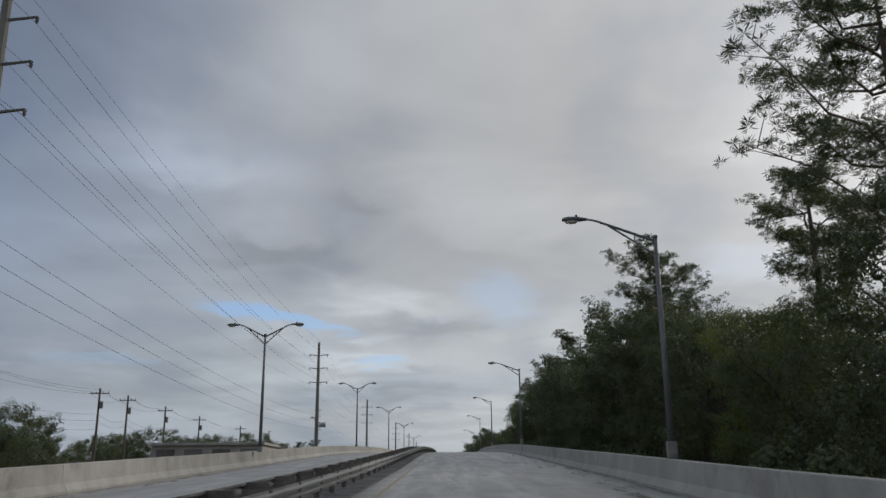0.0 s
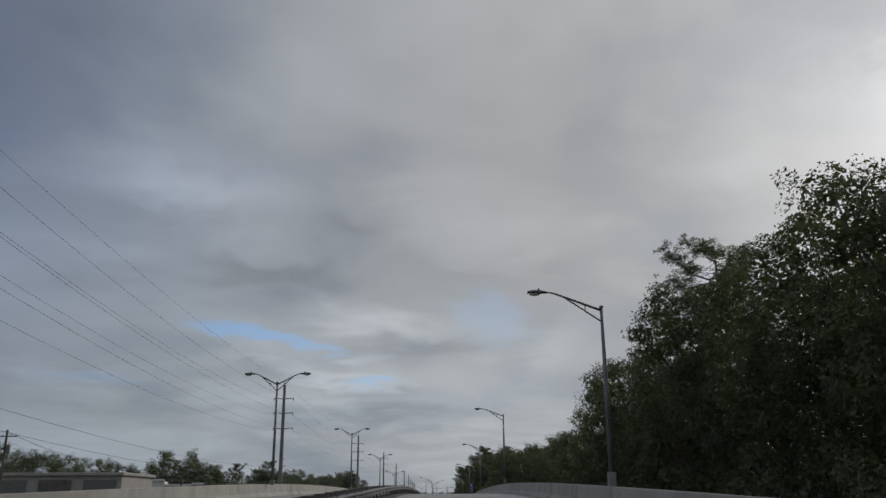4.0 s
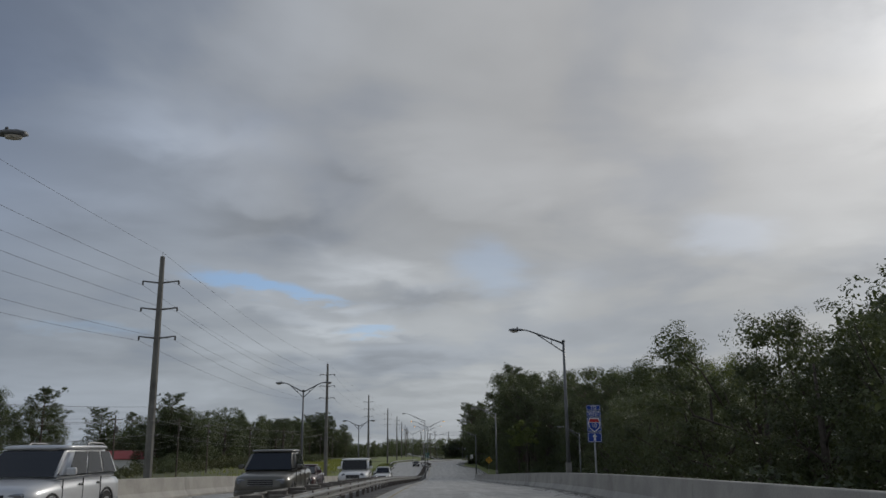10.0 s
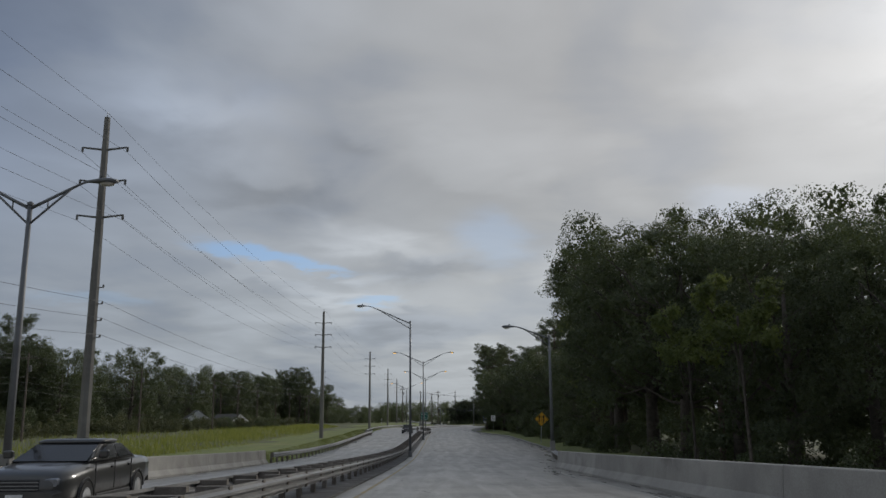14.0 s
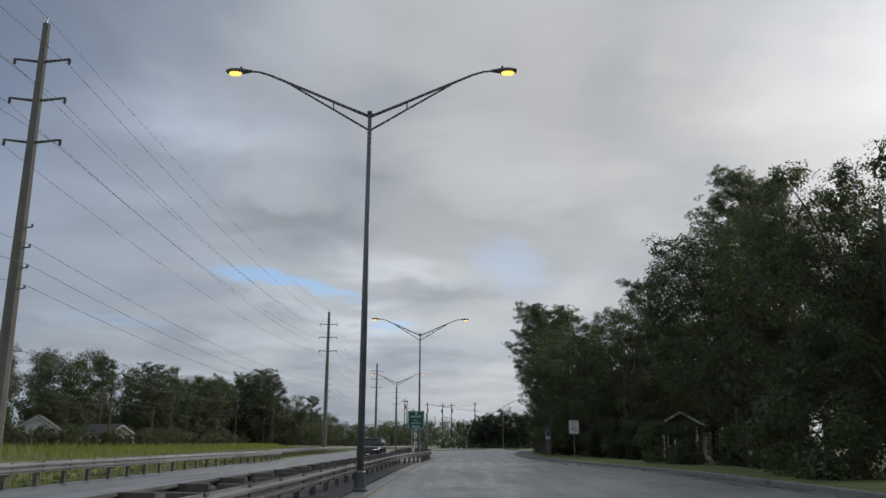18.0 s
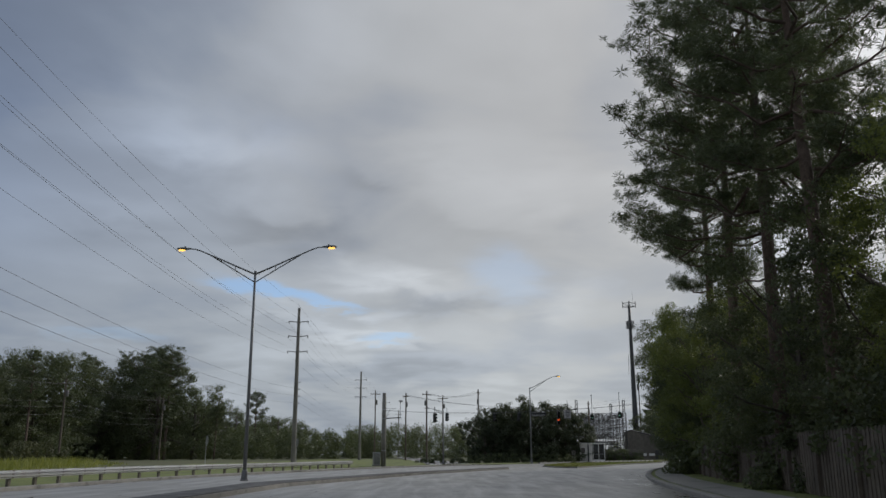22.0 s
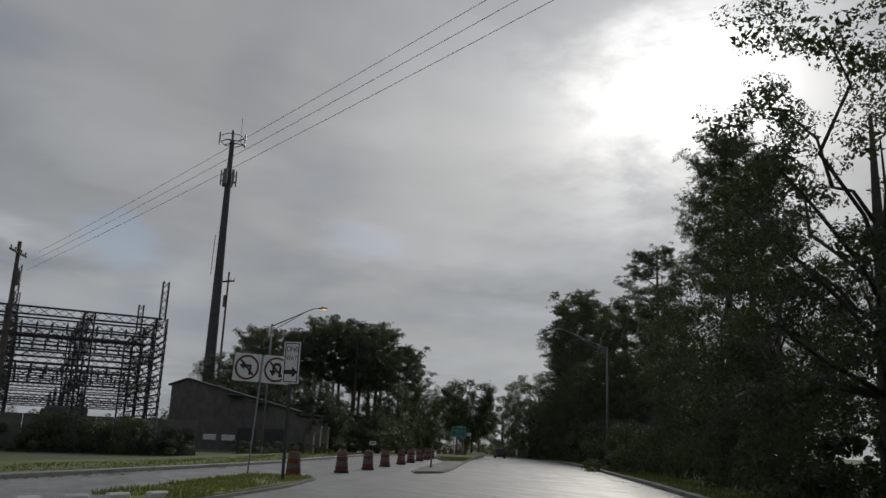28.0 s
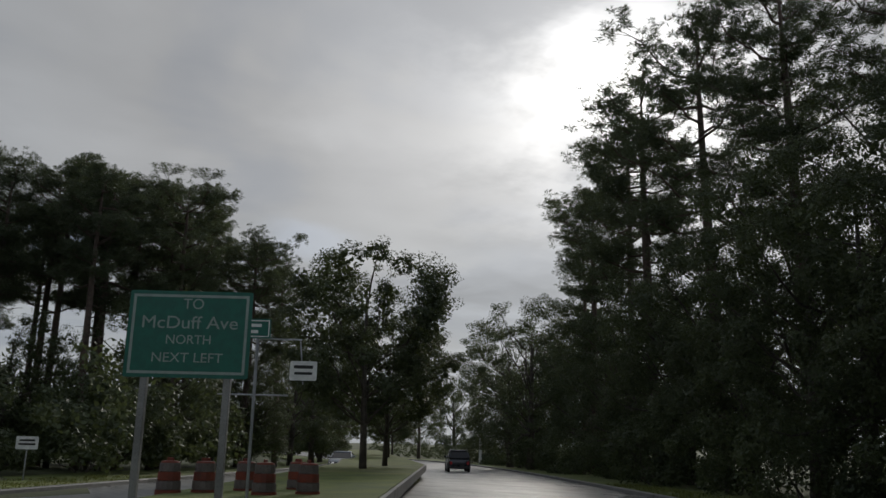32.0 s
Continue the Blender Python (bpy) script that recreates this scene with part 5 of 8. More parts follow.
# after the crossing: s, d, top, stock, kind
for s, d, top, stock, k in ((591, 10.4, 9.6, NEAR_OAKS, 1), (600, 9.8, 10.5, NEAR_OAKS, 0), (611, 10.6, 11.0, NEAR_OAKS, 1), (616, 12.2, 15, NEAR_OAKS, 1), (622, 11.9, 15.5, NEAR_OAKS, 0), (628, 13.0, 16, NEAR_OAKS, 0), (633, 15, 13, NEAR_OAKS, 1), (626, 17, 18, OAKS, 0), (656, 16.5, 11, NEAR_OAKS, 1), (662, 16, 13, NEAR_OAKS, 0), (668, 15, 14.2, NEAR_OAKS, 1), (678, 15, 14.5, NEAR_OAKS, 1), (690, 12.5, 15.5, NEAR_OAKS, 0), (702, 13, 11.5, NEAR_OAKS, 0), (712, 13, 11.5, NEAR_OAKS, 0), (720, 14.5, 11.5, NEAR_OAKS, 1),
                            (728, 16, 8, NEAR_OAKS, 1), (748, 16.4, 22.0, PINES, 2), (746, 16, 8, NEAR_OAKS, 0), (754, 16, 11.5, NEAR_OAKS, 0), (763, 15, 11.5, NEAR_OAKS, 1),
                            (770, 14, 12, NEAR_OAKS, 1), (779, 13, 12, NEAR_OAKS, 0), (788, 14, 12, NEAR_OAKS, 1), (798, 14, 11, NEAR_OAKS, 0), (808, 13, 11.5, NEAR_OAKS, 0), (818, 13, 12, NEAR_OAKS, 1),
                            (830, 15, 15, OAKS, 2), (845, 19, 14, OAKS, 0), (862, 25, 14, OAKS, 1), (890, 22, 14, OAKS, 3), (905, 14, 14, OAKS, 0), (925, 12, 14, OAKS, 1), (950, 11, 14, OAKS, 2), (975, 11, 14, OAKS, 0),
                            (758, 13.5, 12, NEAR_OAKS, 1), (774, 12.5, 11, NEAR_OAKS, 1), (784, 12.5, 11.5, NEAR_OAKS, 0), (793, 12.5, 11.5, NEAR_OAKS, 0), (803, 12, 12, NEAR_OAKS, 1), (768, 20, 11, OAKS, 0), (782, 21, 12, OAKS, 1), (690, 24, 13.5, OAKS, 1), (706, 25, 13.5, OAKS, 0), (724, 27, 13.5, OAKS, 1), (742, 28, 13.5, OAKS, 0), (760, 28, 13.5, OAKS, 1), (778, 27, 13.5, OAKS, 0), (796, 27, 13.5, OAKS, 1), (820, 26, 13.5, OAKS, 0), (850, 26, 18, OAKS, 1), (832, 9.6, 16, NEAR_OAKS, 0), (846, 9.6, 15.5, NEAR_OAKS, 1), (784, -35, 14, OAKS, 1), (777, -37, 13, OAKS, 0), (792, -37, 15, OAKS, 3), (848, 12, 11.5, OAKS, 0), (872, 14, 13, OAKS, 1), (672, 27, 15, OAKS, 0), (676, 30, 20, PINES, 0), (684, 34, 21, PINES, 2),
                            (720, 15.6, 23, PINES, 0), (715, 16, 21, PINES, 0), (757, 17, 16, PINES, 1), (761, 19, 15, PINES, 0), (767, 16.5, 19.3, PINES, 1), (774, 15.5, 19, PINES, 2), (781, 14, 22, PINES, 0), (790, 13.5, 24, PINES, 1), (799, 12.5, 25, PINES, 0), (808, 13, 25, PINES, 1), (818, 12.5, 24, PINES, 2), (828, 14, 21, PINES, 0), (776, 24, 20, PINES, 0),
                            # wood across the road
                            (806, -24, 20, PINES, 1), (812, -31, 22, PINES, 0), (800, -33, 18, PINES, 1), (820, -17, 9.5, OAKS, 1), (832, -14, 11, OAKS, 0), (836, -22, 11, OAKS, 3), (845, -13, 14, OAKS, 1), (807, -28, 21.5, PINES, 2), (818, -23, 23, PINES, 1),
                            (803, -19, 11, OAKS, 1), (812, -36, 20, PINES, 2), (799, -27, 9, OAKS, 1), (786, -30, 9, OAKS, 1), (801, -23, 19, PINES, 2), (809, -20, 20, PINES, 1), (816, -28, 23, PINES, 1), (818, -16.5, 18.5, PINES, 1), (825, -14.5, 18, PINES, 0), (811, -24, 21, PINES, 1), (806, -41, 19.5, PINES, 1), (813, -45, 20.5, PINES, 0), (798, -38, 18, PINES, 2), (821, -40, 21, PINES, 1), (826, -47, 19, PINES, 0), (804, -26, 7.5, NEAR_OAKS, 1), (810, -21, 8, NEAR_OAKS, 0), (817, -15.5, 7, NEAR_OAKS, 1), (803, -34, 8, NEAR_OAKS, 0), (821, -22, 21, PINES, 0), (830, -18, 20, PINES, 2), (826, -24, 22, PINES, 1), (834, -28, 21, PINES, 0), (803, -30, 20, PINES, 0), (818, -34, 21, PINES, 2), (862, -13, 13, OAKS, 0), (884, -13, 13, OAKS, 1), (910, -12, 13, OAKS, 3), (945, -12, 13, OAKS, 0), (985, -12, 13, OAKS, 1), (1030, 0, 14, OAKS, 1), (1034, 12, 14, OAKS, 0), (1030, -14, 14, OAKS, 3)):
    p = along(s, d)
    z = land(p.x, p.y) - 0.1
    stock.plant(p.x, p.y, z, (top - z) / (20.0 if stock is PINES else 15.0), rnd.uniform(0, 6.28), k)
for k in range(46):
    s = 652 + k * 5.4
    q = along(s, 10.6 + rnd.uniform(-0.5, 1.5) if s > 690 else 12)
    SHRUBS.plant(q.x, q.y, land(q.x, q.y) - 0.05, rnd.uniform(0.7, 1.5), rnd.uniform(0, 6.28))
for k in range(26):
    q = along(786 + k * 5.0, -17 - rnd.uniform(0, 4) + (6 if k > 10 else 0))
    SHRUBS.plant(q.x, q.y, -0.1, rnd.uniform(0.9, 1.6), rnd.uniform(0, 6.28))

# the young tree on the grassy median
p = along(789, -4.2)
MEDIAN_TREES = Stock(broadleaf, [dict(name="street_tree", label="leafy street tree on the grassy median", seed=51, height=10.4, spread=4.5, low=0.30, clumps=76, per=420, size=0.13, trunk_r=0.16, puff=1.25)])
MEDIAN_TREES.plant(p.x, p.y, 0.15, 1.0, 0.4)
for s, d, k in ((795, -3.6, 0.8), (824, -4.4, 0.5), (842, -4, 0.6)):
    p = along(s, d)
    MEDIAN_TREES.plant(p.x, p.y, 0.15, k, s)

# dense evergreen oaks and hedge by the crossing
EVERGREENS = Stock(broadleaf, [dict(name="evergreen_oak", label="dense dark evergreen oak with boughs to the ground", seed=71, height=8.0, spread=4.6, low=0.06, clumps=80, per=320, size=0.125, trunk_r=0.2, puff=1.35, limbs=True, material="evergreen"),
                               dict(name="evergreen_oak", label="rounded dark evergreen oak by the street corner", seed=72, height=8.0, spread=4.2, low=0.08, clumps=76, per=320, size=0.125, trunk_r=0.2, puff=1.4, limbs=True, material="evergreen")])
for x, y, top in ((17.0, 673.5, 7.6), (19.8, 675.5, 9.2), (23.5, 675, 10.3), (27.4, 674.5, 9.6), (30.6, 676.0, 8.0), (33, 678.5, 6.4), (20.5, 683, 8.6), (26, 683, 9.6), (71.8, 746.2, 5.2), (73.4, 750.6, 6.4), (70.6, 752.0, 8.4), (66.0, 757.0, 9.0)):
    EVERGREENS.plant(x, y, -0.2, top / 8.0, rnd.uniform(0, 6.28))
for s, d, top in ((531, 28, 15), (524, 31, 15.5), (540, 24, 14.5), (518, 33, 15)):
    p = along(s, d)
    OAKS.plant(p.x, p.y, -0.2, (top + 0.2) / 15, s, 1)
for k in range(14):
    SHRUBS.plant(8 + k * 1.7 + rnd.uniform(-0.3, 0.3), 663 + 0.45 * k, -0.1, rnd.uniform(0.55, 0.75), rnd.uniform(0, 6.28), 2)

# woods across the field, and trees behind the back street
y = 110.0
while y < 960:
    dense = y > 320
    x = float(np.interp(y, [100, 320, 360, 620, 700, 1000], [-128, -108, -74, -72, -66, -66])) + rnd.uniform(-6, 5)
    h = float(np.interp(y, [100, 300, 360, 420, 700, 1000], [12.5, 14, 15, 17.5, 17, 15])) * rnd.choice((0.62, 0.8, 0.9, 1.0, 1.08, 1.2))
    if not (428 < y < 495 or 322 < y < 380):
        FAR_OAKS.plant(x, y, land(x, y) - 0.2, h / 15.0, rnd.uniform(0, 6.28))
    if dense and y > 380 and rnd.random() < 0.6:
        SHRUBS.plant(x + 8 + rnd.uniform(0, 5), y + rnd.uniform(-3, 3), land(x, y) - 0.1, rnd.uniform(0.9, 1.6), rnd.uniform(0, 6.28))
    y += rnd.uniform(7, 11) if dense else rnd.uniform(9, 15)
for x, y, top in ((-54, 722, 25), (-49, 714, 23), (-60, 728, 24), (-66, 716, 22), (-72, 498, 22), (-58, 600, 17), (-62, 640, 19), (-52, 660, 15), (-66, 690, 16), (-84, 535, 20), (-80, 520, 19), (-40, 720, 12), (-64, 395, 17), (-92, 524, 18), (-101, 520, 19)):
    PINES.plant(x, y, land(x, y), top / 20, rnd.uniform(0, 6.28))
PINES.plant(-49, 800, -0.2, 1.06, 1.0, 2)


for x, y, top in ((-52, 716, 21), (-58, 724, 23), (-64, 712, 20), (-46, 724, 17), (-70, 500, 18), (-66, 505, 16)):
    FAR_OAKS.plant(x, y, land(x, y), top / 15, rnd.uniform(0, 6.28))


for x, y, top in ((-84, 394, 22), (-112, 392, 19.5), (-104, 392, 17.5), (-96, 396, 15.5), (-76, 393, 17.5), (-89, 400, 19)):
    FAR_OAKS.plant(x, y, land(x, y), top / 15, rnd.uniform(0, 6.28), 1)
for x, y, top in ((-87, 267, 16.5), (-95, 262, 15), (-78, 270, 14), (-103, 268, 14.5), (-71, 274, 11.5), (-62, 240, 13)):
    FAR_OAKS.plant(x, y, land(x, y), (top + 2) / 15, rnd.uniform(0, 6.28))
for x, y, top in ((-47, 100, 6), (-52, 104, 8), (-57, 108, 11), (-54, 111, 9.5), (-61, 112, 7.5), (-50, 114, 6), (-47, 128, 6), (-66, 116, 7)):
    FAR_OAKS.plant(x, y, land(x, y), (top + 2) / 15, rnd.uniform(0, 6.28))
for x, y in ((-62, 568), (-59, 566), (-56, 567), (-53, 569), (-50, 580), (-47, 583), (-44, 586)):
    SHRUBS.plant(x + 6, y - 4, land(x, y), rnd.uniform(0.7, 1.1), rnd.uniform(0, 6.28))


def far_wood(name, label, spots, leaves, size, material, seed):
    """A wood that nobody could count: many ragged crowns over short stems, in one mesh."""
    rng = np.random.default_rng(seed)
    cs, rs, ns = [], [], []
    for x, y, z, h in spots:
        for k in range(7):
            u = (k + 0.5) / 7
            r = h * 0.30 * math.sin(math.pi * (0.25 + 0.7 * u)) * rng.uniform(0.3, 1.0)
            a = rng.uniform(0, 6.28)
            cs.append((x + r * math.cos(a), y + r * math.sin(a), z + h * (0.08 + 0.84 * u)))
            rs.append(h * rng.uniform(0.12, 0.2))
            ns.append(leaves)
    me = leaf_mesh(name, cs, rs, ns, size, material, rng)
    return tagged(new(name, me), label, "wood", kind="stuff")


far = []
for k in range(230):
    a = k / 230 * 6.283
    r = rnd.uniform(300, 420) + (180 if math.cos(a) > 0.9 else 0)
    x, y = 20 + r * math.sin(a) * 0.75, 450 + r * math.cos(a) * 1.5
    if min((Vector((x, y, 0)) - Vector((q[0], q[1], 0))).length for q in ARC_PTS[::10]) > 60:
        far.append((x, y, -0.6, rnd.uniform(9, 15)))
far_wood("distant_wood", "distant dark tree line round the horizon", far, 34, 1.1, "oak", 61)
far = []
for k in range(430):
    y = rnd.uniform(378, 960)
    x = float(np.interp(y, [320, 360, 620, 700, 1000], [-108, -79, -76, -70, -70])) - rnd.uniform(0, 26)
    if not 420 < y < 510:
        far.append((x, y, land(x, y), rnd.uniform(9, 16)))
for k in range(170):
    y = rnd.uniform(-20, 345)
    x = -118 - rnd.uniform(0, 45)
    far.append((x, y, land(x, y), rnd.uniform(8, 14)))
far_wood("field_wood", "dark green wood behind the field edge", far, 70, 0.5, "oak", 62)
far = []
for k in range(230):
    y = rnd.uniform(372, 650)
    x = float(np.interp(y, [372, 520, 650], [-58, -50, -46])) - rnd.uniform(0, 17)
    far.append((x, y, land(x, y) - 0.1, rnd.uniform(1.4, 3.2) * rnd.choice((1, 1, 1.5))))
far_wood("field_brush", "low olive brush between the field and the wood", far, 42, 0.26, "brush", 66)
far = []
for k in range(150):
    x = rnd.uniform(-90, -14)
    far.append((x, rnd.uniform(722, 800) + max(0, x + 34) * 2.5, -0.2, rnd.uniform(6, 9.5)))
for k in range(60):
    x = rnd.uniform(-106, -70)
    far.append((x, rnd.uniform(512, 540), land(x, 520), rnd.uniform(8, 15)))
for k in range(110):
    x = rnd.uniform(-22, 34)
    far.append((x, rnd.uniform(800, 860) - 0.4 * x, -0.2, rnd.uniform(8, 12.5)))
far_wood("corner_wood", "low dark tree line behind the side street", far, 110, 0.40, "oak", 64)
brush = []
for k in range(420):
    y = rnd.uniform(500, 650)
    x = float(np.interp(y, [500, 560, 650], [-50, -47, -40])) - abs(rnd.gauss(0, 8))
    brush.append((x, y, land(x, y), rnd.choice((1.0, 1.4, 1.8, 2.2, 3.0))))
far_wood("field_brush", "tangled green and brown brush along the far side of the field", brush, 50, 0.24, "brush", 65)
near = []
for k in range(420):
    s = rnd.uniform(-40, 1000)
    if 628 < s < 650 or 496 < s < 521 or 344 < s < 364:
        continue
    p = along(s, (WOOD_D(s) + BACKSET(s) if s < 630 else 13.5) + rnd.uniform(0.0, 16))
    near.append((p.x, p.y, land(p.x, p.y) - 0.2, rnd.uniform(2.5, 6.0) if s < 715 or s > 750 else rnd.uniform(2.0, 4.5)))
for k in range(420):
    s = rnd.uniform(785, 1000) if k < 220 else rnd.uniform(783, 850)
    p = along(s, -13.5 - rnd.uniform(0, 40))
    near.append((p.x, p.y, -0.2, rnd.uniform(3, 7)))
far_wood("undergrowth", "tangled dark undergrowth beneath the roadside trees", near, 60, 0.30, "shrub", 63)


# tall grass of the field
def tall_grass():
    rng = np.random.default_rng(77)
    n = 30000
    yy = rng.uniform(372, 640, n)
    edge = np.interp(yy, [372, 500, 560, 618, 640], [-10.5, -12.5, -17, -18, -24])
    xx = edge - 4.5 - rng.gamma(1.6, 7.0, n)
    keep = np.sin(xx * 0.33 + 2 * np.sin(yy * 0.05)) + rng.normal(0, 0.8, n) > -0.5
    xx, yy = xx[keep], yy[keep]
    n = len(xx)
    zz = np.array([land(a, b) for a, b in zip(xx, yy)])
    h = rng.uniform(0.35, 1.05, n) * np.clip((edge[keep] - xx - 3.5) / 6, 0.35, 1.0)
    a = rng.uniform(0, 6.28, n)
    w = rng.uniform(0.03, 0.07, n)
    lean = rng.normal(0, 0.18, (n, 2))
    v = np.stack([np.stack([xx - w * np.cos(a), yy - w * np.sin(a), zz - 0.05], 1), np.stack([xx + w * np.cos(a), yy + w * np.sin(a), zz - 0.05], 1), np.stack([xx + lean[:, 0], yy + lean[:, 1], zz + h], 1)], 1).reshape(-1, 3)
    me = bpy.data.meshes.new("tall_grass")
    me.from_pydata(v.tolist(), [], np.arange(3 * n).reshape(-1, 3).tolist())
    me.materials.append(M["blade"])
    tagged(new("tall_grass", me), "tall yellow-green weeds and grass in the field", "grass", kind="stuff")


tall_grass()


def turf(name, label, n, s0, s1, left, right, h, seed, tall=0.13):
    """Short uneven grass blades with thin spots, between two edges along the road."""
    rng = np.random.default_rng(seed)
    ss = rng.uniform(s0, s1, n)
    u = rng.beta(0.75, 0.75, n)
    verts = []
    for s, k in zip(ss, u):
        d = left(s) + (right(s) - left(s)) * k
        if math.sin(s * 1.3 + 2 * math.sin(d * 1.1)) + math.sin(d * 2.3 + s * 0.4) + rng.normal(0, 0.7) < -0.9:
            continue
        p = along(s, d, h - 0.02)
        for _ in range(3):
            a, w, up = rng.uniform(0, 6.28), rng.uniform(0.012, 0.028), tall * rng.uniform(0.35, 1.0)
            x, y = p.x + rng.normal(0, 0.06), p.y + rng.normal(0, 0.06)
            verts += [(x - w * math.cos(a), y - w * math.sin(a), p.z), (x + w * math.cos(a), y + w * math.sin(a), p.z), (x + rng.normal(0, 0.05), y + rng.normal(0, 0.05), p.z + up)]
    me = bpy.data.meshes.new(name)
    me.from_pydata(verts, [], np.arange(len(verts)).reshape(-1, 3).tolist())
    me.materials.append(M["turf"])
    tagged(new(name, me), label, "grass", kind="stuff")


turf("island_turf", "short uneven grass on the kerbed traffic island", 12000, 616.4, 667.6,
     table([(616, -2.1), (618, -4.3), (624, -7.0), (640, -9.0), (655, -7.4), (668, -3.8)]), table([(616, -2.0), (628, -1.7), (640, -2.0), (655, -1.7), (668, -1.4)]), 0.17, 91)
turf("median_turf", "short uneven grass on the long median", 13000, 734.5, 790,
     table([(734, -2.9), (737, -3.6), (742.5, -4.3), (753, -5.4), (765, -6.3), (800, -6.6)]), table([(734, -2.0), (737, -1.8), (750, -1.7), (800, -1.6)]), 0.17, 92)
turf("lawn_turf", "short grass behind the kerb of the far lane", 9000, 690, 790, lambda s: LEFT_EDGE(s) - 4.5, lambda s: LEFT_EDGE(s) - 0.2, 0.06, 93)
turf("verge_turf", "rough grass beside the kerb under the trees", 9000, 642, 790, lambda s: RIGHT_EDGE(s) + 0.2, lambda s: RIGHT_EDGE(s) + 2.2, 0.10, 94, 0.2)
turf("roadside_turf", "rough grass behind the guardrail", 9000, 388, 560, lambda s: LEFT_EDGE(s) - 5, lambda s: LEFT_EDGE(s) - 0.3, 0.06, 95, 0.22)
turf("nose_turf", "weedy grass round the foot of the sign posts", 1700, 683, 695, lambda s: -7.9, lambda s: -5.6, 0.11, 96, 0.16)


# ---- signs ----
def panel(bm, w, h, z, y=0.0, t=0.012, round_off=0.04):
    pts = []
    for cx, cz, a0 in ((w / 2 - round_off, h / 2 - round_off, 0), (-w / 2 + round_off, h / 2 - round_off, 90), (-w / 2 + round_off, -h / 2 + round_off, 180), (w / 2 - round_off, -h / 2 + round_off, 270)):
        for k in range(4):
            a = radians(a0 + 30 * k)
            pts.append((cx + round_off * math.cos(a), z + cz + round_off * math.sin(a)))
    prism(bm, pts, y, y + t)
    bmesh.ops.recalc_face_normals(bm, faces=bm.faces)


def sign_post(top, height, x=0.0, y=0.05, r=0.03, material="galv"):
    bm = bmesh.new()
    tube(bm, [(x, y, -0.3), (x, y, height)], r, 8)
    return part("post", bm, material, top)


def rect(bm, x0, x1, z0, z1, y, t=0.004):
    box(bm, x0, x1, y - t, y, z0, z1)


def sign_face(top, w, h, z, colour, border="white", label="", y=0.0):
    bm = bmesh.new()
    panel(bm, w, h, z, y)
    face = part("sign_panel", bm, colour, top, label)
    if border:
        bm = bmesh.new()
        b, g = 0.022 * max(w, h), 0.03 * max(w, h)
        for x0, x1, z0, z1 in ((-w / 2 + g, w / 2 - g, h / 2 - g - b, h / 2 - g), (-w / 2 + g, w / 2 - g, -h / 2 + g, -h / 2 + g + b), (-w / 2 + g, -w / 2 + g + b, -h / 2 + g + b, h / 2 - g - b), (w / 2 - g - b, w / 2 - g, -h / 2 + g + b, h / 2 - g - b)):
            rect(bm, x0, x1, z + z0, z + z1, y - 0.001)
        part("border", bm, border, face)
    return face


def text_at(face, text, size, x, z, material, wide=0.0, y=-0.004):
    return writing(text, size, pose(x, y, z, 90, 0, 0), material, face, wide=wide)


def bars(face, rows, material, y=-0.002):
    for x, z, w, h in rows:
        bm = bmesh.new()
        rect(bm, x - w / 2, x + w / 2, z - h / 2, z + h / 2, y)
        part("text_bar", bm, material, face)


def arrow_shape(bm, pts, y=-0.002, t=0.004):
    prism(bm, pts, y - t, y)
    bmesh.ops.recalc_face_normals(bm, faces=bm.faces)


# added-lane warning diamond
top = thing("warning_sign", "yellow diamond warning sign with black lane arrows on a leaning post", "road sign", stand(440.6, 11.6, 0.05) @ pose(0, 0, 0, 0, 3, 0))
sign_post(top, 3.2)
bm = bmesh.new()
a = 0.83
prism(bm, [(0, 2.85 - a), (a, 2.85), (0, 2.85 + a), (-a, 2.85)], 0.0, 0.012)
bmesh.ops.recalc_face_normals(bm, faces=bm.faces)
face = part("sign_panel", bm, "sign_yellow", top)
bm = bmesh.new()
for s in (1, -1):
    arrow_shape(bm, [(0, 2.85 - s * 0.78), (0.78, 2.85), (0.74, 2.85), (0, 2.85 - s * 0.74), (-0.74, 2.85), (-0.78, 2.85)])
part("border", bm, "black", face)
bm = bmesh.new()
arrow_shape(bm, [(-0.34, 2.45), (-0.22, 2.45), (-0.22, 3.05), (-0.10, 3.05), (-0.28, 3.32), (-0.46, 3.05), (-0.34, 3.05)])
part("arrow", bm, "black", face)
bm = bmesh.new()
arrow_shape(bm, [(0.10, 2.35), (0.22, 2.35), (0.34, 2.72), (0.28, 3.05), (0.40, 3.05), (0.22, 3.32), (0.04, 3.05), (0.16, 3.05), (0.22, 2.75)])
part("arrow", bm, "black", face)
bm = bmesh.new()
for k in range(4):
    rect(bm, -0.02, 0.03, 2.40 + 0.22 * k, 2.52 + 0.22 * k, -0.002)
part("lane_mark", bm, "black", face)

# speed limit
top = thing("speed_limit_sign", "white rectangular speed limit sign on a steel post", "road sign", stand(517.5, 10.2, 0.05))
sign_post(top, 3.2)
face = sign_face(top, 0.92, 1.22, 2.75, "white", "black")
text_at(face, "SPEED", 0.20, 0, 3.15, "black")
text_at(face, "LIMIT", 0.20, 0, 2.93, "black")
text_at(face, "45", 0.56, 0, 2.53, "black")

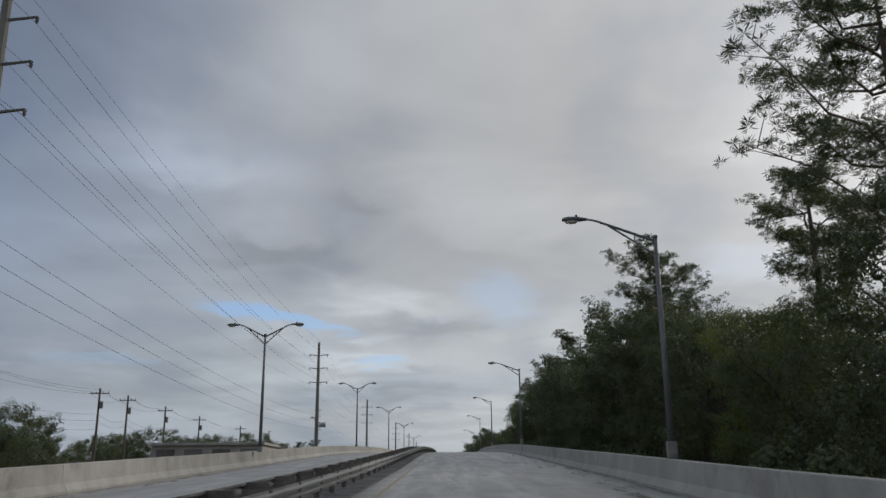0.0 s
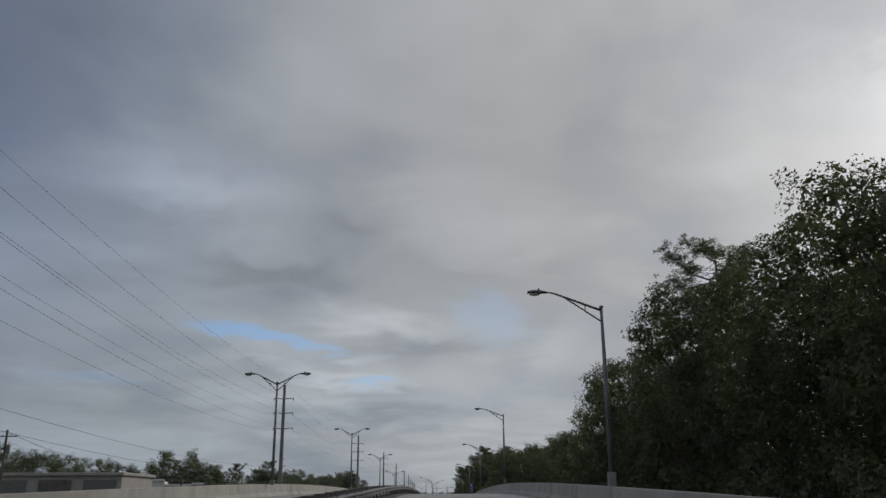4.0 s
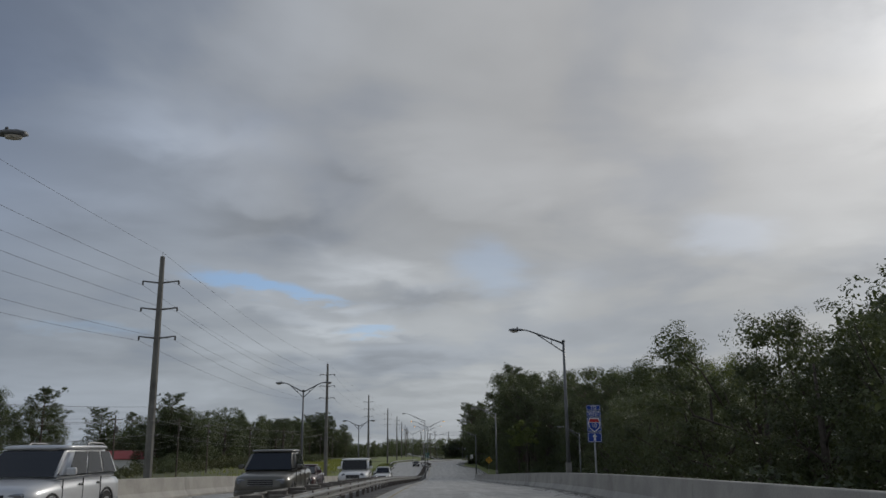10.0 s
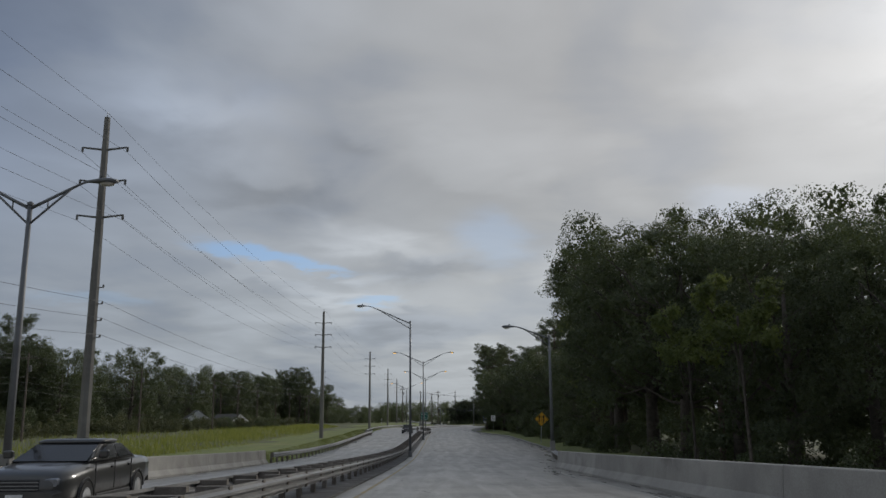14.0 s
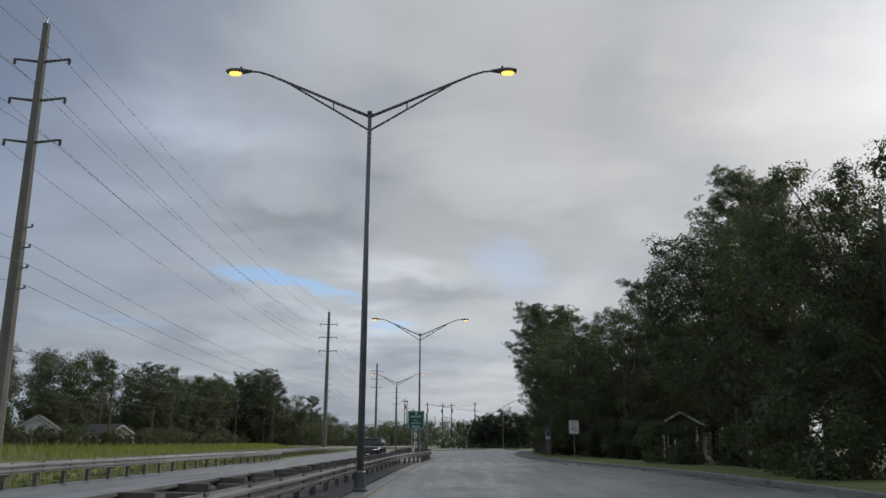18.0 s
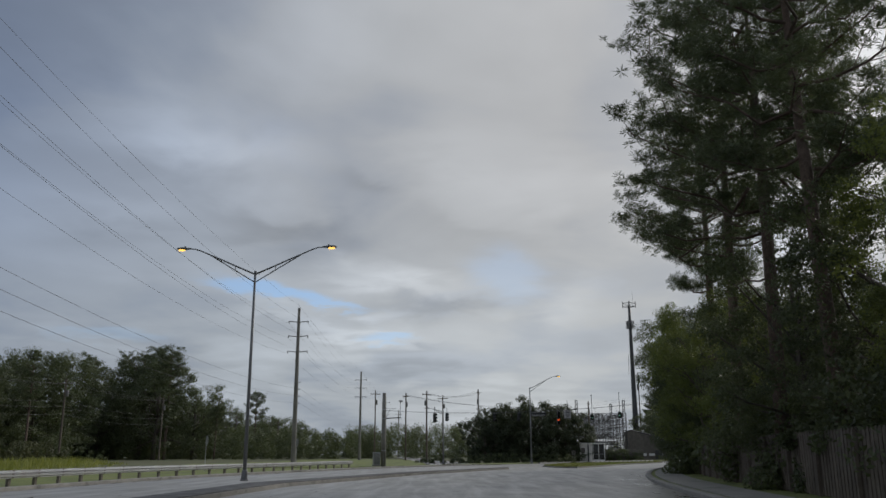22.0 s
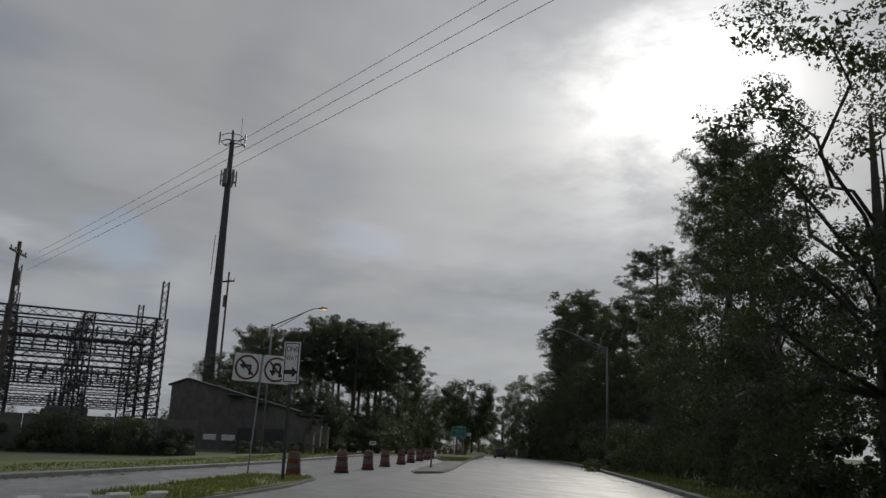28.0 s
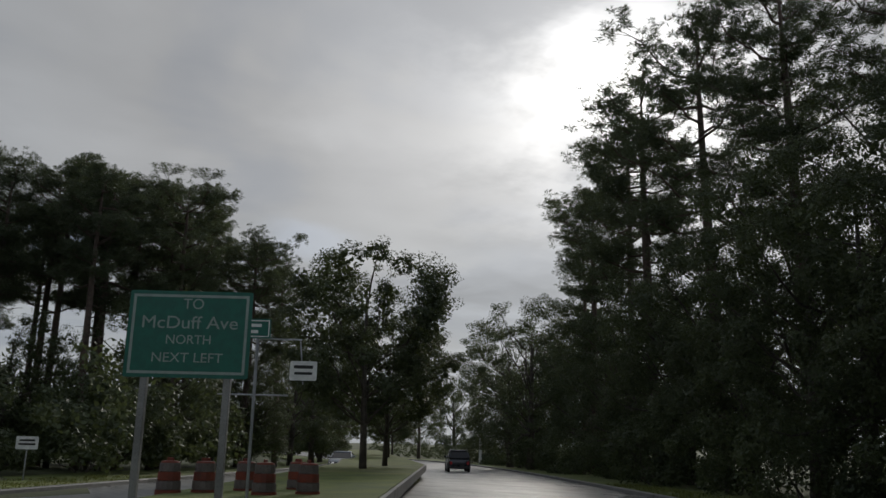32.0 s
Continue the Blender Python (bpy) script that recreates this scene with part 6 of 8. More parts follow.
# interstate guide sign among the trees on the overpass
def shield(face, z, w):
    bm = bmesh.new()
    arrow_shape(bm, [(0, z - 0.62 * w), (0.42 * w, z - 0.28 * w), (0.5 * w, z + 0.1 * w), (0.40 * w, z + 0.5 * w), (-0.40 * w, z + 0.5 * w), (-0.5 * w, z + 0.1 * w), (-0.42 * w, z - 0.28 * w)])
    part("shield", bm, "white", face)
    bm = bmesh.new()
    arrow_shape(bm, [(0, z - 0.54 * w), (0.36 * w, z - 0.25 * w), (0.43 * w, z + 0.14 * w), (-0.43 * w, z + 0.14 * w), (-0.36 * w, z - 0.25 * w)], -0.007)
    part("shield_field", bm, "sign_blue", face)
    bm = bmesh.new()
    arrow_shape(bm, [(0.41 * w, z + 0.18 * w), (0.34 * w, z + 0.44 * w), (-0.34 * w, z + 0.44 * w), (-0.41 * w, z + 0.18 * w)], -0.007)
    part("shield_crown", bm, "red", face)


top = thing("route_sign", "blue stacked interstate route sign on a post at the barrier", "road sign", stand(280.8, 6.68, 0.42))
sign_post(top, 3.35, 0, 0.05, 0.04)
for text, z in (("TO", 3.22), ("WEST", 2.96)):
    face = sign_face(top, 0.62, 0.24, z, "sign_blue", "white")
    text_at(face, text, 0.19, 0, z, "white")
face = sign_face(top, 0.62, 0.62, 2.50, "sign_blue", "white")
shield(face, 2.50, 0.54)
text_at(face, "10", 0.25, 0, 2.45, "white", 0.0, -0.013)
face = sign_face(top, 0.62, 0.42, 1.95, "sign_blue", "white")
bm = bmesh.new()
arrow_shape(bm, [(-0.04, 1.80), (0.04, 1.80), (0.04, 1.97), (0.11, 1.97), (0, 2.10), (-0.11, 1.97), (-0.04, 1.97)])
part("arrow", bm, "white", face)

# smaller route sign before the fence
top = thing("route_sign", "small dark blue route sign on a thin post", "road sign", stand(529, 8.6, 0.12))
sign_post(top, 3.0)
face = sign_face(top, 0.62, 0.30, 2.85, "sign_blue", "white")
text_at(face, "TO", 0.2, 0, 2.85, "white")
face = sign_face(top, 0.62, 0.62, 2.36, "sign_blue", "white")
shield(face, 2.36, 0.5)
face = sign_face(top, 0.52, 0.34, 1.85, "white", "black")
bars(face, [(0, 1.9, 0.34, 0.05), (0, 1.78, 0.3, 0.05)], "black")

# green guide sign on the median
top = thing("guide_sign", "green guide sign with white lettering and arrow on the median", "road sign", stand(514.5, -4.0, 0.0) @ Matrix.Scale(0.95, 4))
for x in (-0.35, 0.35):
    sign_post(top, 4.4, x, 0.05, 0.05)
face = sign_face(top, 1.55, 1.66, 3.46, "sign_green", "white")
bm = bmesh.new()
lathe(bm, [(0.13, -0.004), (0.13, 0.0)], 16)
bm.transform(pose(0, 0, 4.07, 90, 0, 0))
part("roundel", bm, "white", face)
text_at(face, "McDuff", 0.30, 0, 3.77, "white")
text_at(face, "Ave", 0.30, 0, 3.44, "white")
text_at(face, "NORTH", 0.24, 0, 3.14, "white")
bm = bmesh.new()
arrow_shape(bm, [(-0.42, 2.86), (-0.22, 2.96), (-0.22, 2.90), (0.40, 2.90), (0.40, 2.82), (-0.22, 2.82), (-0.22, 2.76)])
part("arrow", bm, "white", face)

# large green guide sign near the end
END_SIGN = pose(87.30, 743.33, 0.38, 0, 0, -29) @ Matrix.Scale(0.68, 4)
top = thing("guide_sign", "large green guide sign with white lettering on two galvanised posts", "road sign", END_SIGN)
for x in (-0.82, 0.82):
    bm = bmesh.new()
    box(bm, x - 0.07, x + 0.07, 0.02, 0.16, -0.6, 4.3, 0.01)
    part("post", bm, "galv_old", top)
face = sign_face(top, 2.46, 1.74, 3.50, "sign_green", "sign_shaded")
text_at(face, "TO", 0.30, 0.05, 4.10, "sign_shaded")
text_at(face, "McDuff Ave", 0.36, 0, 3.72, "sign_shaded", 1.9)
text_at(face, "NORTH", 0.26, 0, 3.38, "sign_shaded")
text_at(face, "NEXT LEFT", 0.27, 0, 3.02, "sign_shaded", 1.4)

# a smaller green sign and a white plate on one post behind it
q = along(774.4, -6.5)
SMALL_SIGN = pose(84.54 + 0.56 * (q.x - 84.54), 731.91 + 0.56 * (q.y - 731.91), 0.66, 0, 0, -29) @ Matrix.Scale(0.56, 4)
top = thing("guide_sign", "small green guide sign and white plate on one galvanised post", "road sign", SMALL_SIGN)
bm = bmesh.new()
tube(bm, [(0.35, 0.05, -1.2), (0.35, 0.05, 5.0)], 0.05, 8)
part("post", bm, "galv", top)
face = sign_face(top, 1.5, 0.62, 4.72, "sign_green", "white")
bars(face, [(0, 4.82, 0.9, 0.1), (0, 4.62, 0.7, 0.1)], "white")
bm = bmesh.new()
panel(bm, 0.84, 0.60, 3.42, 0.0)
for v in bm.verts:
    v.co.x += 1.85
plate = part("sign_panel", bm, "white", top)
bars(plate, [(1.85, 3.54, 0.6, 0.10), (1.85, 3.34, 0.56, 0.08)], "black")
for x0, x1, z in ((0.30, 1.75, 4.40), (-0.80, 1.40, 2.65)):
    bm = bmesh.new()
    tube(bm, [(x0, 0.08, z), (x1, 0.08, z)], 0.03, 6)
    part("bracket", bm, "galv", top)
bm = bmesh.new()
tube(bm, [(1.70, 0.06, 4.40), (1.85, 0.05, 3.0)], 0.025, 6)
part("plate_arm", bm, "galv", top)

# small white signs on the lawn
for s, d, w, h, z in ((781.9, -16.84, 0.9, 0.5, 1.45),):
    top = thing("yard_sign", "small white sign on a low post in grass", "sign", stand(s, d, 0.05))
    sign_post(top, z, 0, 0.04, 0.03)
    face = sign_face(top, w, h, z, "white", "")
    bars(face, [(0, z + 0.1, w * 0.7, 0.07), (0, z - 0.05, w * 0.75, 0.07)], "black")

# no left turn, no U-turn and one way
def ring(bm, z, r0, r1, x=0.0, n=24, y=-0.003):
    a = [bm.verts.new((x + r0 * math.cos(6.2832 * k / n), y, z + r0 * math.sin(6.2832 * k / n))) for k in range(n)]
    b = [bm.verts.new((x + r1 * math.cos(6.2832 * k / n), y, z + r1 * math.sin(6.2832 * k / n))) for k in range(n)]
    for k in range(n):
        bm.faces.new((a[k], a[(k + 1) % n], b[(k + 1) % n], b[k]))


top = thing("turn_ban_sign", "pair of white no-turn signs with red rings on a steel post", "road sign", stand(692.5, -7.34, 0.0) @ pose(0, 0, 0, 0, 3, 0))
sign_post(top, 4.2)
for x, kind in ((-0.52, 0), (0.52, 1)):
    bm = bmesh.new()
    panel(bm, 0.95, 0.95, 3.75)
    for v in bm.verts:
        v.co.x += x
    face = part("sign_panel", bm, "white", top)
    bm = bmesh.new()
    ring(bm, 3.75, 0.36, 0.43, x)
    prism(bm, [(x - 0.27, 3.97), (x - 0.22, 4.02), (x + 0.27, 3.53), (x + 0.22, 3.48)], -0.006, -0.003)
    part("ban_ring", bm, "ban_red", face)
    bm = bmesh.new()
    if kind == 0:
        arrow_shape(bm, [(x + 0.08, 3.5), (x + 0.16, 3.5), (x + 0.16, 3.85), (x - 0.08, 3.85), (x - 0.08, 3.95), (x - 0.26, 3.81), (x - 0.08, 3.67), (x - 0.08, 3.77), (x + 0.08, 3.77)], -0.007)
    else:
        arrow_shape(bm, [(x + 0.10, 3.5), (x + 0.18, 3.5), (x + 0.18, 3.88), (x + 0.10, 3.98), (x - 0.06, 3.98), (x - 0.14, 3.88), (x - 0.14, 3.72), (x - 0.24, 3.72), (x - 0.10, 3.52), (x + 0.04, 3.72), (x - 0.06, 3.72), (x - 0.06, 3.88), (x + 0.10, 3.88)], -0.007)
    part("arrow", bm, "black", face)
top = thing("one_way_sign", "white one way sign with a black arrow on a dark post", "road sign", stand(691.9, -5.95, 0.10) @ Matrix.Scale(0.9, 4))
sign_post(top, 5.0, 0, 0.06, 0.06, "steel")
face = sign_face(top, 0.62, 1.55, 4.25, "white", "black")
text_at(face, "ONE", 0.26, 0, 4.75, "black", 0.42)
text_at(face, "WAY", 0.26, 0, 4.42, "black", 0.42)
bm = bmesh.new()
arrow_shape(bm, [(-0.25, 3.82), (0.05, 3.82), (0.05, 3.70), (0.26, 3.90), (0.05, 4.10), (0.05, 3.98), (-0.25, 3.98)])
part("arrow", bm, "black", face)

# stop and warning signs at the far side road, seen from behind
for x, y, turn in ((-8.8, 601.2, 60), (-4.0, 615.0, 60)):
    top = thing("stop_sign", "back of a grey octagonal stop sign on a post", "road sign", pose(x, y, 0.05, 0, 0, 180 - turn))
    sign_post(top, 2.7, 0, 0.05)
    bm = bmesh.new()
    prism(bm, [(0.42 * math.cos(radians(22.5 + 45 * k)), 2.35 + 0.42 * math.sin(radians(22.5 + 45 * k))) for k in range(8)], 0, 0.012)
    bmesh.ops.recalc_face_normals(bm, faces=bm.faces)
    part("sign_panel", bm, "galv", top)
top = thing("delineator", "thin grey delineator post at the median nose", "post", stand(711.8, -2.9, 0.14))
bm = bmesh.new()
tube(bm, [(0, 0, 0), (0.06, 0, 1.3)], [0.05, 0.04], 8)
part("post", bm, "insul", top)


# ---- traffic drums ----
def drum(m):
    top = thing("traffic_drum", "orange traffic drum, dirty white bands, rubber foot, colours darkened as backlit", "traffic drum", m, "traffic drums")
    bm = bmesh.new()
    lathe(bm, [(0.33, 0.0), (0.34, 0.08), (0.30, 0.10)], 14)
    part("foot", bm, "rubber", top)
    edges = [(0.29, 0.09), (0.29, 0.30), (0.275, 0.31), (0.27, 0.50), (0.255, 0.51), (0.25, 0.70), (0.235, 0.71), (0.23, 0.90)]
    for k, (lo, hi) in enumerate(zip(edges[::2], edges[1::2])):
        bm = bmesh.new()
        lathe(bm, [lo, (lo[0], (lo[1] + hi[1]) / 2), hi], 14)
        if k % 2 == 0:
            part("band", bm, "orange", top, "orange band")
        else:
            part("band", bm, "band_white", top, "dirty white reflective band, darkened as backlit")
    bm = bmesh.new()
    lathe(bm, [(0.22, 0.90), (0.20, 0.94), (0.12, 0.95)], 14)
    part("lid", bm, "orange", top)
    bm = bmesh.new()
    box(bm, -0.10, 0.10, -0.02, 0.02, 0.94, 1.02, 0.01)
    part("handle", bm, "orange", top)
    return top


# band white kept low: dirt, plus the drums' backlit shade in the colour
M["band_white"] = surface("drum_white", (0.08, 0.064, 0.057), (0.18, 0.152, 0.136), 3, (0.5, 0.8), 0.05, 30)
DRUMS = [(696.8, -6.9), (702.6, -6.2), (708.3, -5.9), (714.4, -5.8), (720.4, -5.5), (725.8, -5.4), (731.8, -5.3), (738.5, -5.3), (745.8, -5.4)]
DRUMS += [(768.0, -6.4), (768.4, -5.7), (769.5, -5.0), (768.0, -4.2), (768.6, -3.3), (770.5, -3.9)]
spots = [stand(s, d, 0.002 if k < 9 else 0.17, 37 * k) for k, (s, d) in enumerate(DRUMS)]
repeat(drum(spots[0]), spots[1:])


# ---- signals on a span wire ----
SPAN_A, SPAN_B = Vector((3.6, 624.3, 5.9)), Vector((33.8, 606.6, 6.3))


def on_span(u):
    p = SPAN_A.lerp(SPAN_B, u)
    return p - Vector((0, 0, 0.78 * 4 * u * (1 - u)))


def signal_head(m, lenses=3, drop=0.5, label="black three-lens traffic signal hanging from a span wire"):
    top = thing("traffic_signal", label, "traffic signal", m, "signals")
    h = 0.36 * lenses
    bm = bmesh.new()
    tube(bm, [(0, 0, 0.62), (0, 0, -drop)], 0.028, 6)
    box(bm, -0.09, 0.09, -0.03, 0.03, 0.58, 0.66, 0.01)
    part("hanger", bm, "signal", top)
    bm = bmesh.new()
    lathe(bm, [(0.05, -drop + 0.10), (0.12, -drop + 0.07), (0.15, -drop - 0.005)], 10)
    part("dome_cap", bm, "signal", top)
    bm = bmesh.new()
    tube(bm, [(0.28 + 0.11 * math.cos(q), 0.02, 0.02 + 0.11 * math.sin(q)) for q in (math.pi * j / 6 for j in range(13))], 0.012, 5)
    part("wire_loop", bm, "signal", top)
    bm = bmesh.new()
    box(bm, -0.18, 0.18, -0.10, 0.12, -drop - h, -drop, 0.03)
    part("housing", bm, "signal", top)
    for k in range(lenses):
        z = -drop - 0.18 - 0.36 * k
        bm = bmesh.new()
        n = 12
        rings = [[bm.verts.new((r * math.cos(math.pi * (j / n * 1.3 - 0.15)), y, z + r * math.sin(math.pi * (j / n * 1.3 - 0.15)))) for j in range(n + 1)] for r, y in ((0.165, -0.10), (0.165, -0.36), (0.15, -0.36), (0.15, -0.10))]
        for a, b in zip(rings, rings[1:]):
            for j in range(n):
                bm.faces.new((a[j], a[j + 1], b[j + 1], b[j]))
        part("visor", bm, "signal", top)
        bm = bmesh.new()
        lathe(bm, [(0.145, 0), (0.12, 0.03), (0.05, 0.05)], 14)
        bm.transform(pose(0, -0.10, z, 90, 0, 0))
        lit = lenses == 4 and k == 2
        lens = part("lens", bm, "glass", top)
        if lit:
            bm = bmesh.new()
            for x0, z0, x1, z1 in ((-0.11, 0, 0.10, 0), (-0.11, 0, -0.01, 0.085), (-0.11, 0, -0.01, -0.085)):
                tube(bm, [(x0, -0.165, z + z0), (x1, -0.165, z + z1)], 0.020, 6)
            part("arrow", bm, "red_glow", lens, "lit orange-red left arrow")
    return top


M["green_signal"] = plain("dark_green_signal_paint", (0.012, 0.03, 0.02), 0.5)
M["green_glow"] = plain("dim_green_arrow", (0.25, 0.6, 0.45), 0.4, emit=0.18)
M["sign_grey"] = plain("weathered_sign_grey", (0.36, 0.36, 0.36), 0.5)
M["red_glow"] = plain("lit_red_lens", (1.0, 0.13, 0.03), 0.4, emit=1.6)
span = thing("span_wire", "black span wire carrying signals across the junction", "cable")
bm = bmesh.new()
tube(bm, [on_span(k / 24) for k in range(25)], 0.02, 5, False)
part("cable", bm, "wire", span)
turn = math.degrees(math.atan2(SPAN_B.y - SPAN_A.y, SPAN_B.x - SPAN_A.x))


def span_u(x):
    return (x - SPAN_A.x) / (SPAN_B.x - SPAN_A.x)


first = None
for x, face in ((9.05, 50), (10.3, 50), (15.0, 52), (17.3, 48), (20.9, 14)):
    p = on_span(span_u(x))
    m = pose(p.x, p.y, p.z, 0, 0, -12 + face) @ Matrix.Scale(0.84, 4)
    if x == 20.9:
        signal_head(m, 4, 0.15, "black four-lens traffic signal hanging from a span wire")
    elif first is None:
        first = signal_head(m, 3, 0.12)
    else:
        copy_thing(first, m)


def beacon(m):
    top = thing("traffic_signal", "small black signal on a long hanger pipe", "traffic signal", m, "signals")
    bm = bmesh.new()
    tube(bm, [(0, 0, 1.2), (0, 0, -0.6)], 0.025, 6)
    part("hanger", bm, "signal", top)
    bm = bmesh.new()
    box(bm, -0.055, 0.055, -0.04, 0.04, 1.14, 1.22, 0.01)
    box(bm, -0.16, 0.16, -0.10, 0.12, -1.10, -0.72, 0.03)
    part("housing", bm, "green_signal", top)
    bm = bmesh.new()
    lathe(bm, [(0.14, -0.72), (0.16, -0.66), (0.20, -0.64), (0.17, -0.58), (0.06, -0.52), (0.04, -0.46)], 12)
    part("dome_cap", bm, "green_signal", top)
    bm = bmesh.new()
    n = 12
    rings = [[bm.verts.new((r * math.cos(math.pi * (j / n * 1.3 - 0.15)), y, -0.91 + r * math.sin(math.pi * (j / n * 1.3 - 0.15)))) for j in range(n + 1)] for r, y in ((0.165, -0.10), (0.165, -0.32), (0.15, -0.32), (0.15, -0.10))]
    for a, b in zip(rings, rings[1:]):
        for j in range(n):
            bm.faces.new((a[j], a[j + 1], b[j + 1], b[j]))
    part("visor", bm, "green_signal", top)
    for x in (-1, 1):
        bm = bmesh.new()
        tube(bm, [(x * 0.27, 0, 0.02), (x * 0.31, 0, -0.25), (x * 0.25, 0, -0.58), (x * 0.14, 0, -0.64)], 0.009, 5)
        part("cable", bm, "signal", top)
    bm = bmesh.new()
    lathe(bm, [(0.13, 0), (0.12, 0.05), (0.05, 0.06)], 14)
    bm.transform(pose(0, -0.10, -0.91, 90, 0, 0))
    lens = part("lens", bm, "glass", top)
    bm = bmesh.new()
    for x0, z0, x1, z1 in ((0, -0.09, 0, 0.08), (0, 0.085, -0.075, 0), (0, 0.085, 0.075, 0)):
        tube(bm, [(x0, -0.165, -0.91 + z0), (x1, -0.165, -0.91 + z1)], 0.016, 6)
    part("arrow", bm, "green_glow", lens, "dim green arrow pointing up")
    return top


first = None
for x in (23.8, 26.1):
    p = on_span(span_u(x))
    first = beacon(pose(p.x, p.y, p.z, 0, 0, -12)) if first is None else copy_thing(first, pose(p.x, p.y, p.z, 0, 0, -12))
p = on_span(span_u(19.1)) - Vector((0, 0, 0.22))
top = thing("street_name_sign", "dark hanging street name sign with pale lettering", "road sign", pose(p.x, p.y, p.z, 0, 0, -10))
bm = bmesh.new()
box(bm, -0.72, 0.72, -0.04, 0.04, -0.24, 0.14, 0.015)
face = part("sign_panel", bm, "signal", top)
text_at(face, "Roosevelt", 0.25, 0, -0.12, "sign_grey", 1.2, -0.044)
bars(face, [(0, 0.115, 1.38, 0.014), (0, -0.215, 1.38, 0.014)], "sign_grey", -0.043)
bm = bmesh.new()
tube(bm, [(0, 0, 0.2), (0, 0, 0.9)], 0.025, 6)
part("hanger", bm, "signal", top)
p = on_span(span_u(21.7))
top = thing("lane_control_sign", "square grey hanging sign with dark lettering bars", "road sign", pose(p.x, p.y, p.z, 0, 0, -10))
bm = bmesh.new()
panel(bm, 0.62, 0.78, -0.40)
face = part("sign_panel", bm, "sign_grey", top)
bars(face, [(0.02, -0.12, 0.44, 0.06), (0, -0.26, 0.40, 0.06), (0, -0.41, 0.42, 0.06), (0, -0.54, 0.38, 0.05), (0, -0.67, 0.34, 0.06)], "signal")
bm = bmesh.new()
tube(bm, [(0, 0.04, -0.8), (0, 0.04, 0.9)], 0.025, 6)
part("hanger", bm, "signal", top)
p = on_span(span_u(22.4))
top = thing("detector_camera", "small dark detector camera on a hanger", "camera", pose(p.x, p.y, p.z, 0, 0, -10))
bm = bmesh.new()
tube(bm, [(0, 0, 0.8), (0, 0, 0.05)], 0.02, 6)
box(bm, -0.16, 0.2, -0.07, 0.07, -0.05, 0.08, 0.02)
part("housing", bm, "signal", top)
top = thing("signal_pole", "grey concrete strain pole holding the span wire", "pole", pose(SPAN_B.x, SPAN_B.y, 0.0))
bm = bmesh.new()
tube(bm, [(0, 0, -0.2), (0, 0, 7.7)], [0.24, 0.16], 10)
part("pole", bm, "pole_conc", top)
bm = bmesh.new()
for z in (6.3, 7.3):
    lathe(bm, [(0.19, z - 0.06), (0.20, z), (0.19, z + 0.06)], 10)
part("clamp", bm, "galv", top)

# the strain pole on the far corner, with its bracket, detector, conduit and cabinet
top = thing("signal_pole", "grey concrete strain pole with bracket arm on the corner", "pole", pose(SPAN_A.x, SPAN_A.y, 0.1))
bm = bmesh.new()
tube(bm, [(0, 0, -0.3), (-0.02, 0, 3.5), (0, 0, 7.6)], [0.27, 0.235, 0.19], 12)
part("pole", bm, "pole_conc", top, smooth=True)
bm = bmesh.new()
lathe(bm, [(0.20, 7.56), (0.20, 7.63), (0.08, 7.68)], 12)
part("pole_cap", bm, "galv_old", top)
bm = bmesh.new()
tube(bm, [(0.02, -0.27, 0.3), (0.02, -0.24, 3.6), (0.0, -0.2, 7.0)], 0.035, 6)
part("conduit", bm, "galv_old", top)
bm = bmesh.new()
tube(bm, [(0.15, 0, 4.95), (0.9, -0.05, 5.0), (1.85, -0.1, 5.05)], [0.06, 0.05, 0.045], 8)
arm = part("bracket_arm", bm, "steel", top)
bm = bmesh.new()
tube(bm, [(1.72, -0.1, 5.05), (1.76, -0.1, 6.75)], 0.025, 6)
part("riser", bm, "steel", arm)
bm = bmesh.new()
box(bm, 1.58, 1.98, -0.17, -0.03, 6.72, 6.84, 0.02)
box(bm, 1.70, 1.82, -0.15, -0.05, 6.58, 6.72, 0.01)
part("detector", bm, "signal", arm)
bm = bmesh.new()
tube(bm, [(0.25, -0.1, 4.9), (0.45, -0.1, 5.6), (0.7, -0.1, 5.95), (1.3, -0.3, 5.98)], 0.022, 6)
part("cable_loop", bm, "wire", top)
for z in (1.6, 4.95, 5.9):
    bm = bmesh.new()
    lathe(bm, [(0.255, z - 0.05), (0.262, z), (0.255, z + 0.05)], 12)
    part("clamp", bm, "galv", top)
top = thing("signal_cabinet", "grey metal signal cabinet on a plinth beside the strain pole", "cabinet", pose(SPAN_A.x - 0.75, SPAN_A.y + 0.25, 0.08, 0, 0, 12))
bm = bmesh.new()
box(bm, -0.45, 0.45, -0.36, 0.36, -0.2, 0.15, 0.02)
part("plinth", bm, "kerb", top)
bm = bmesh.new()
box(bm, -0.38, 0.38, -0.30, 0.30, 0.15, 1.45, 0.03)
body = part("body", bm, "galv", top)
bm = bmesh.new()
box(bm, -0.33, 0.33, -0.318, -0.302, 0.22, 1.36, 0.006)
part("door", bm, "galv_old", body)


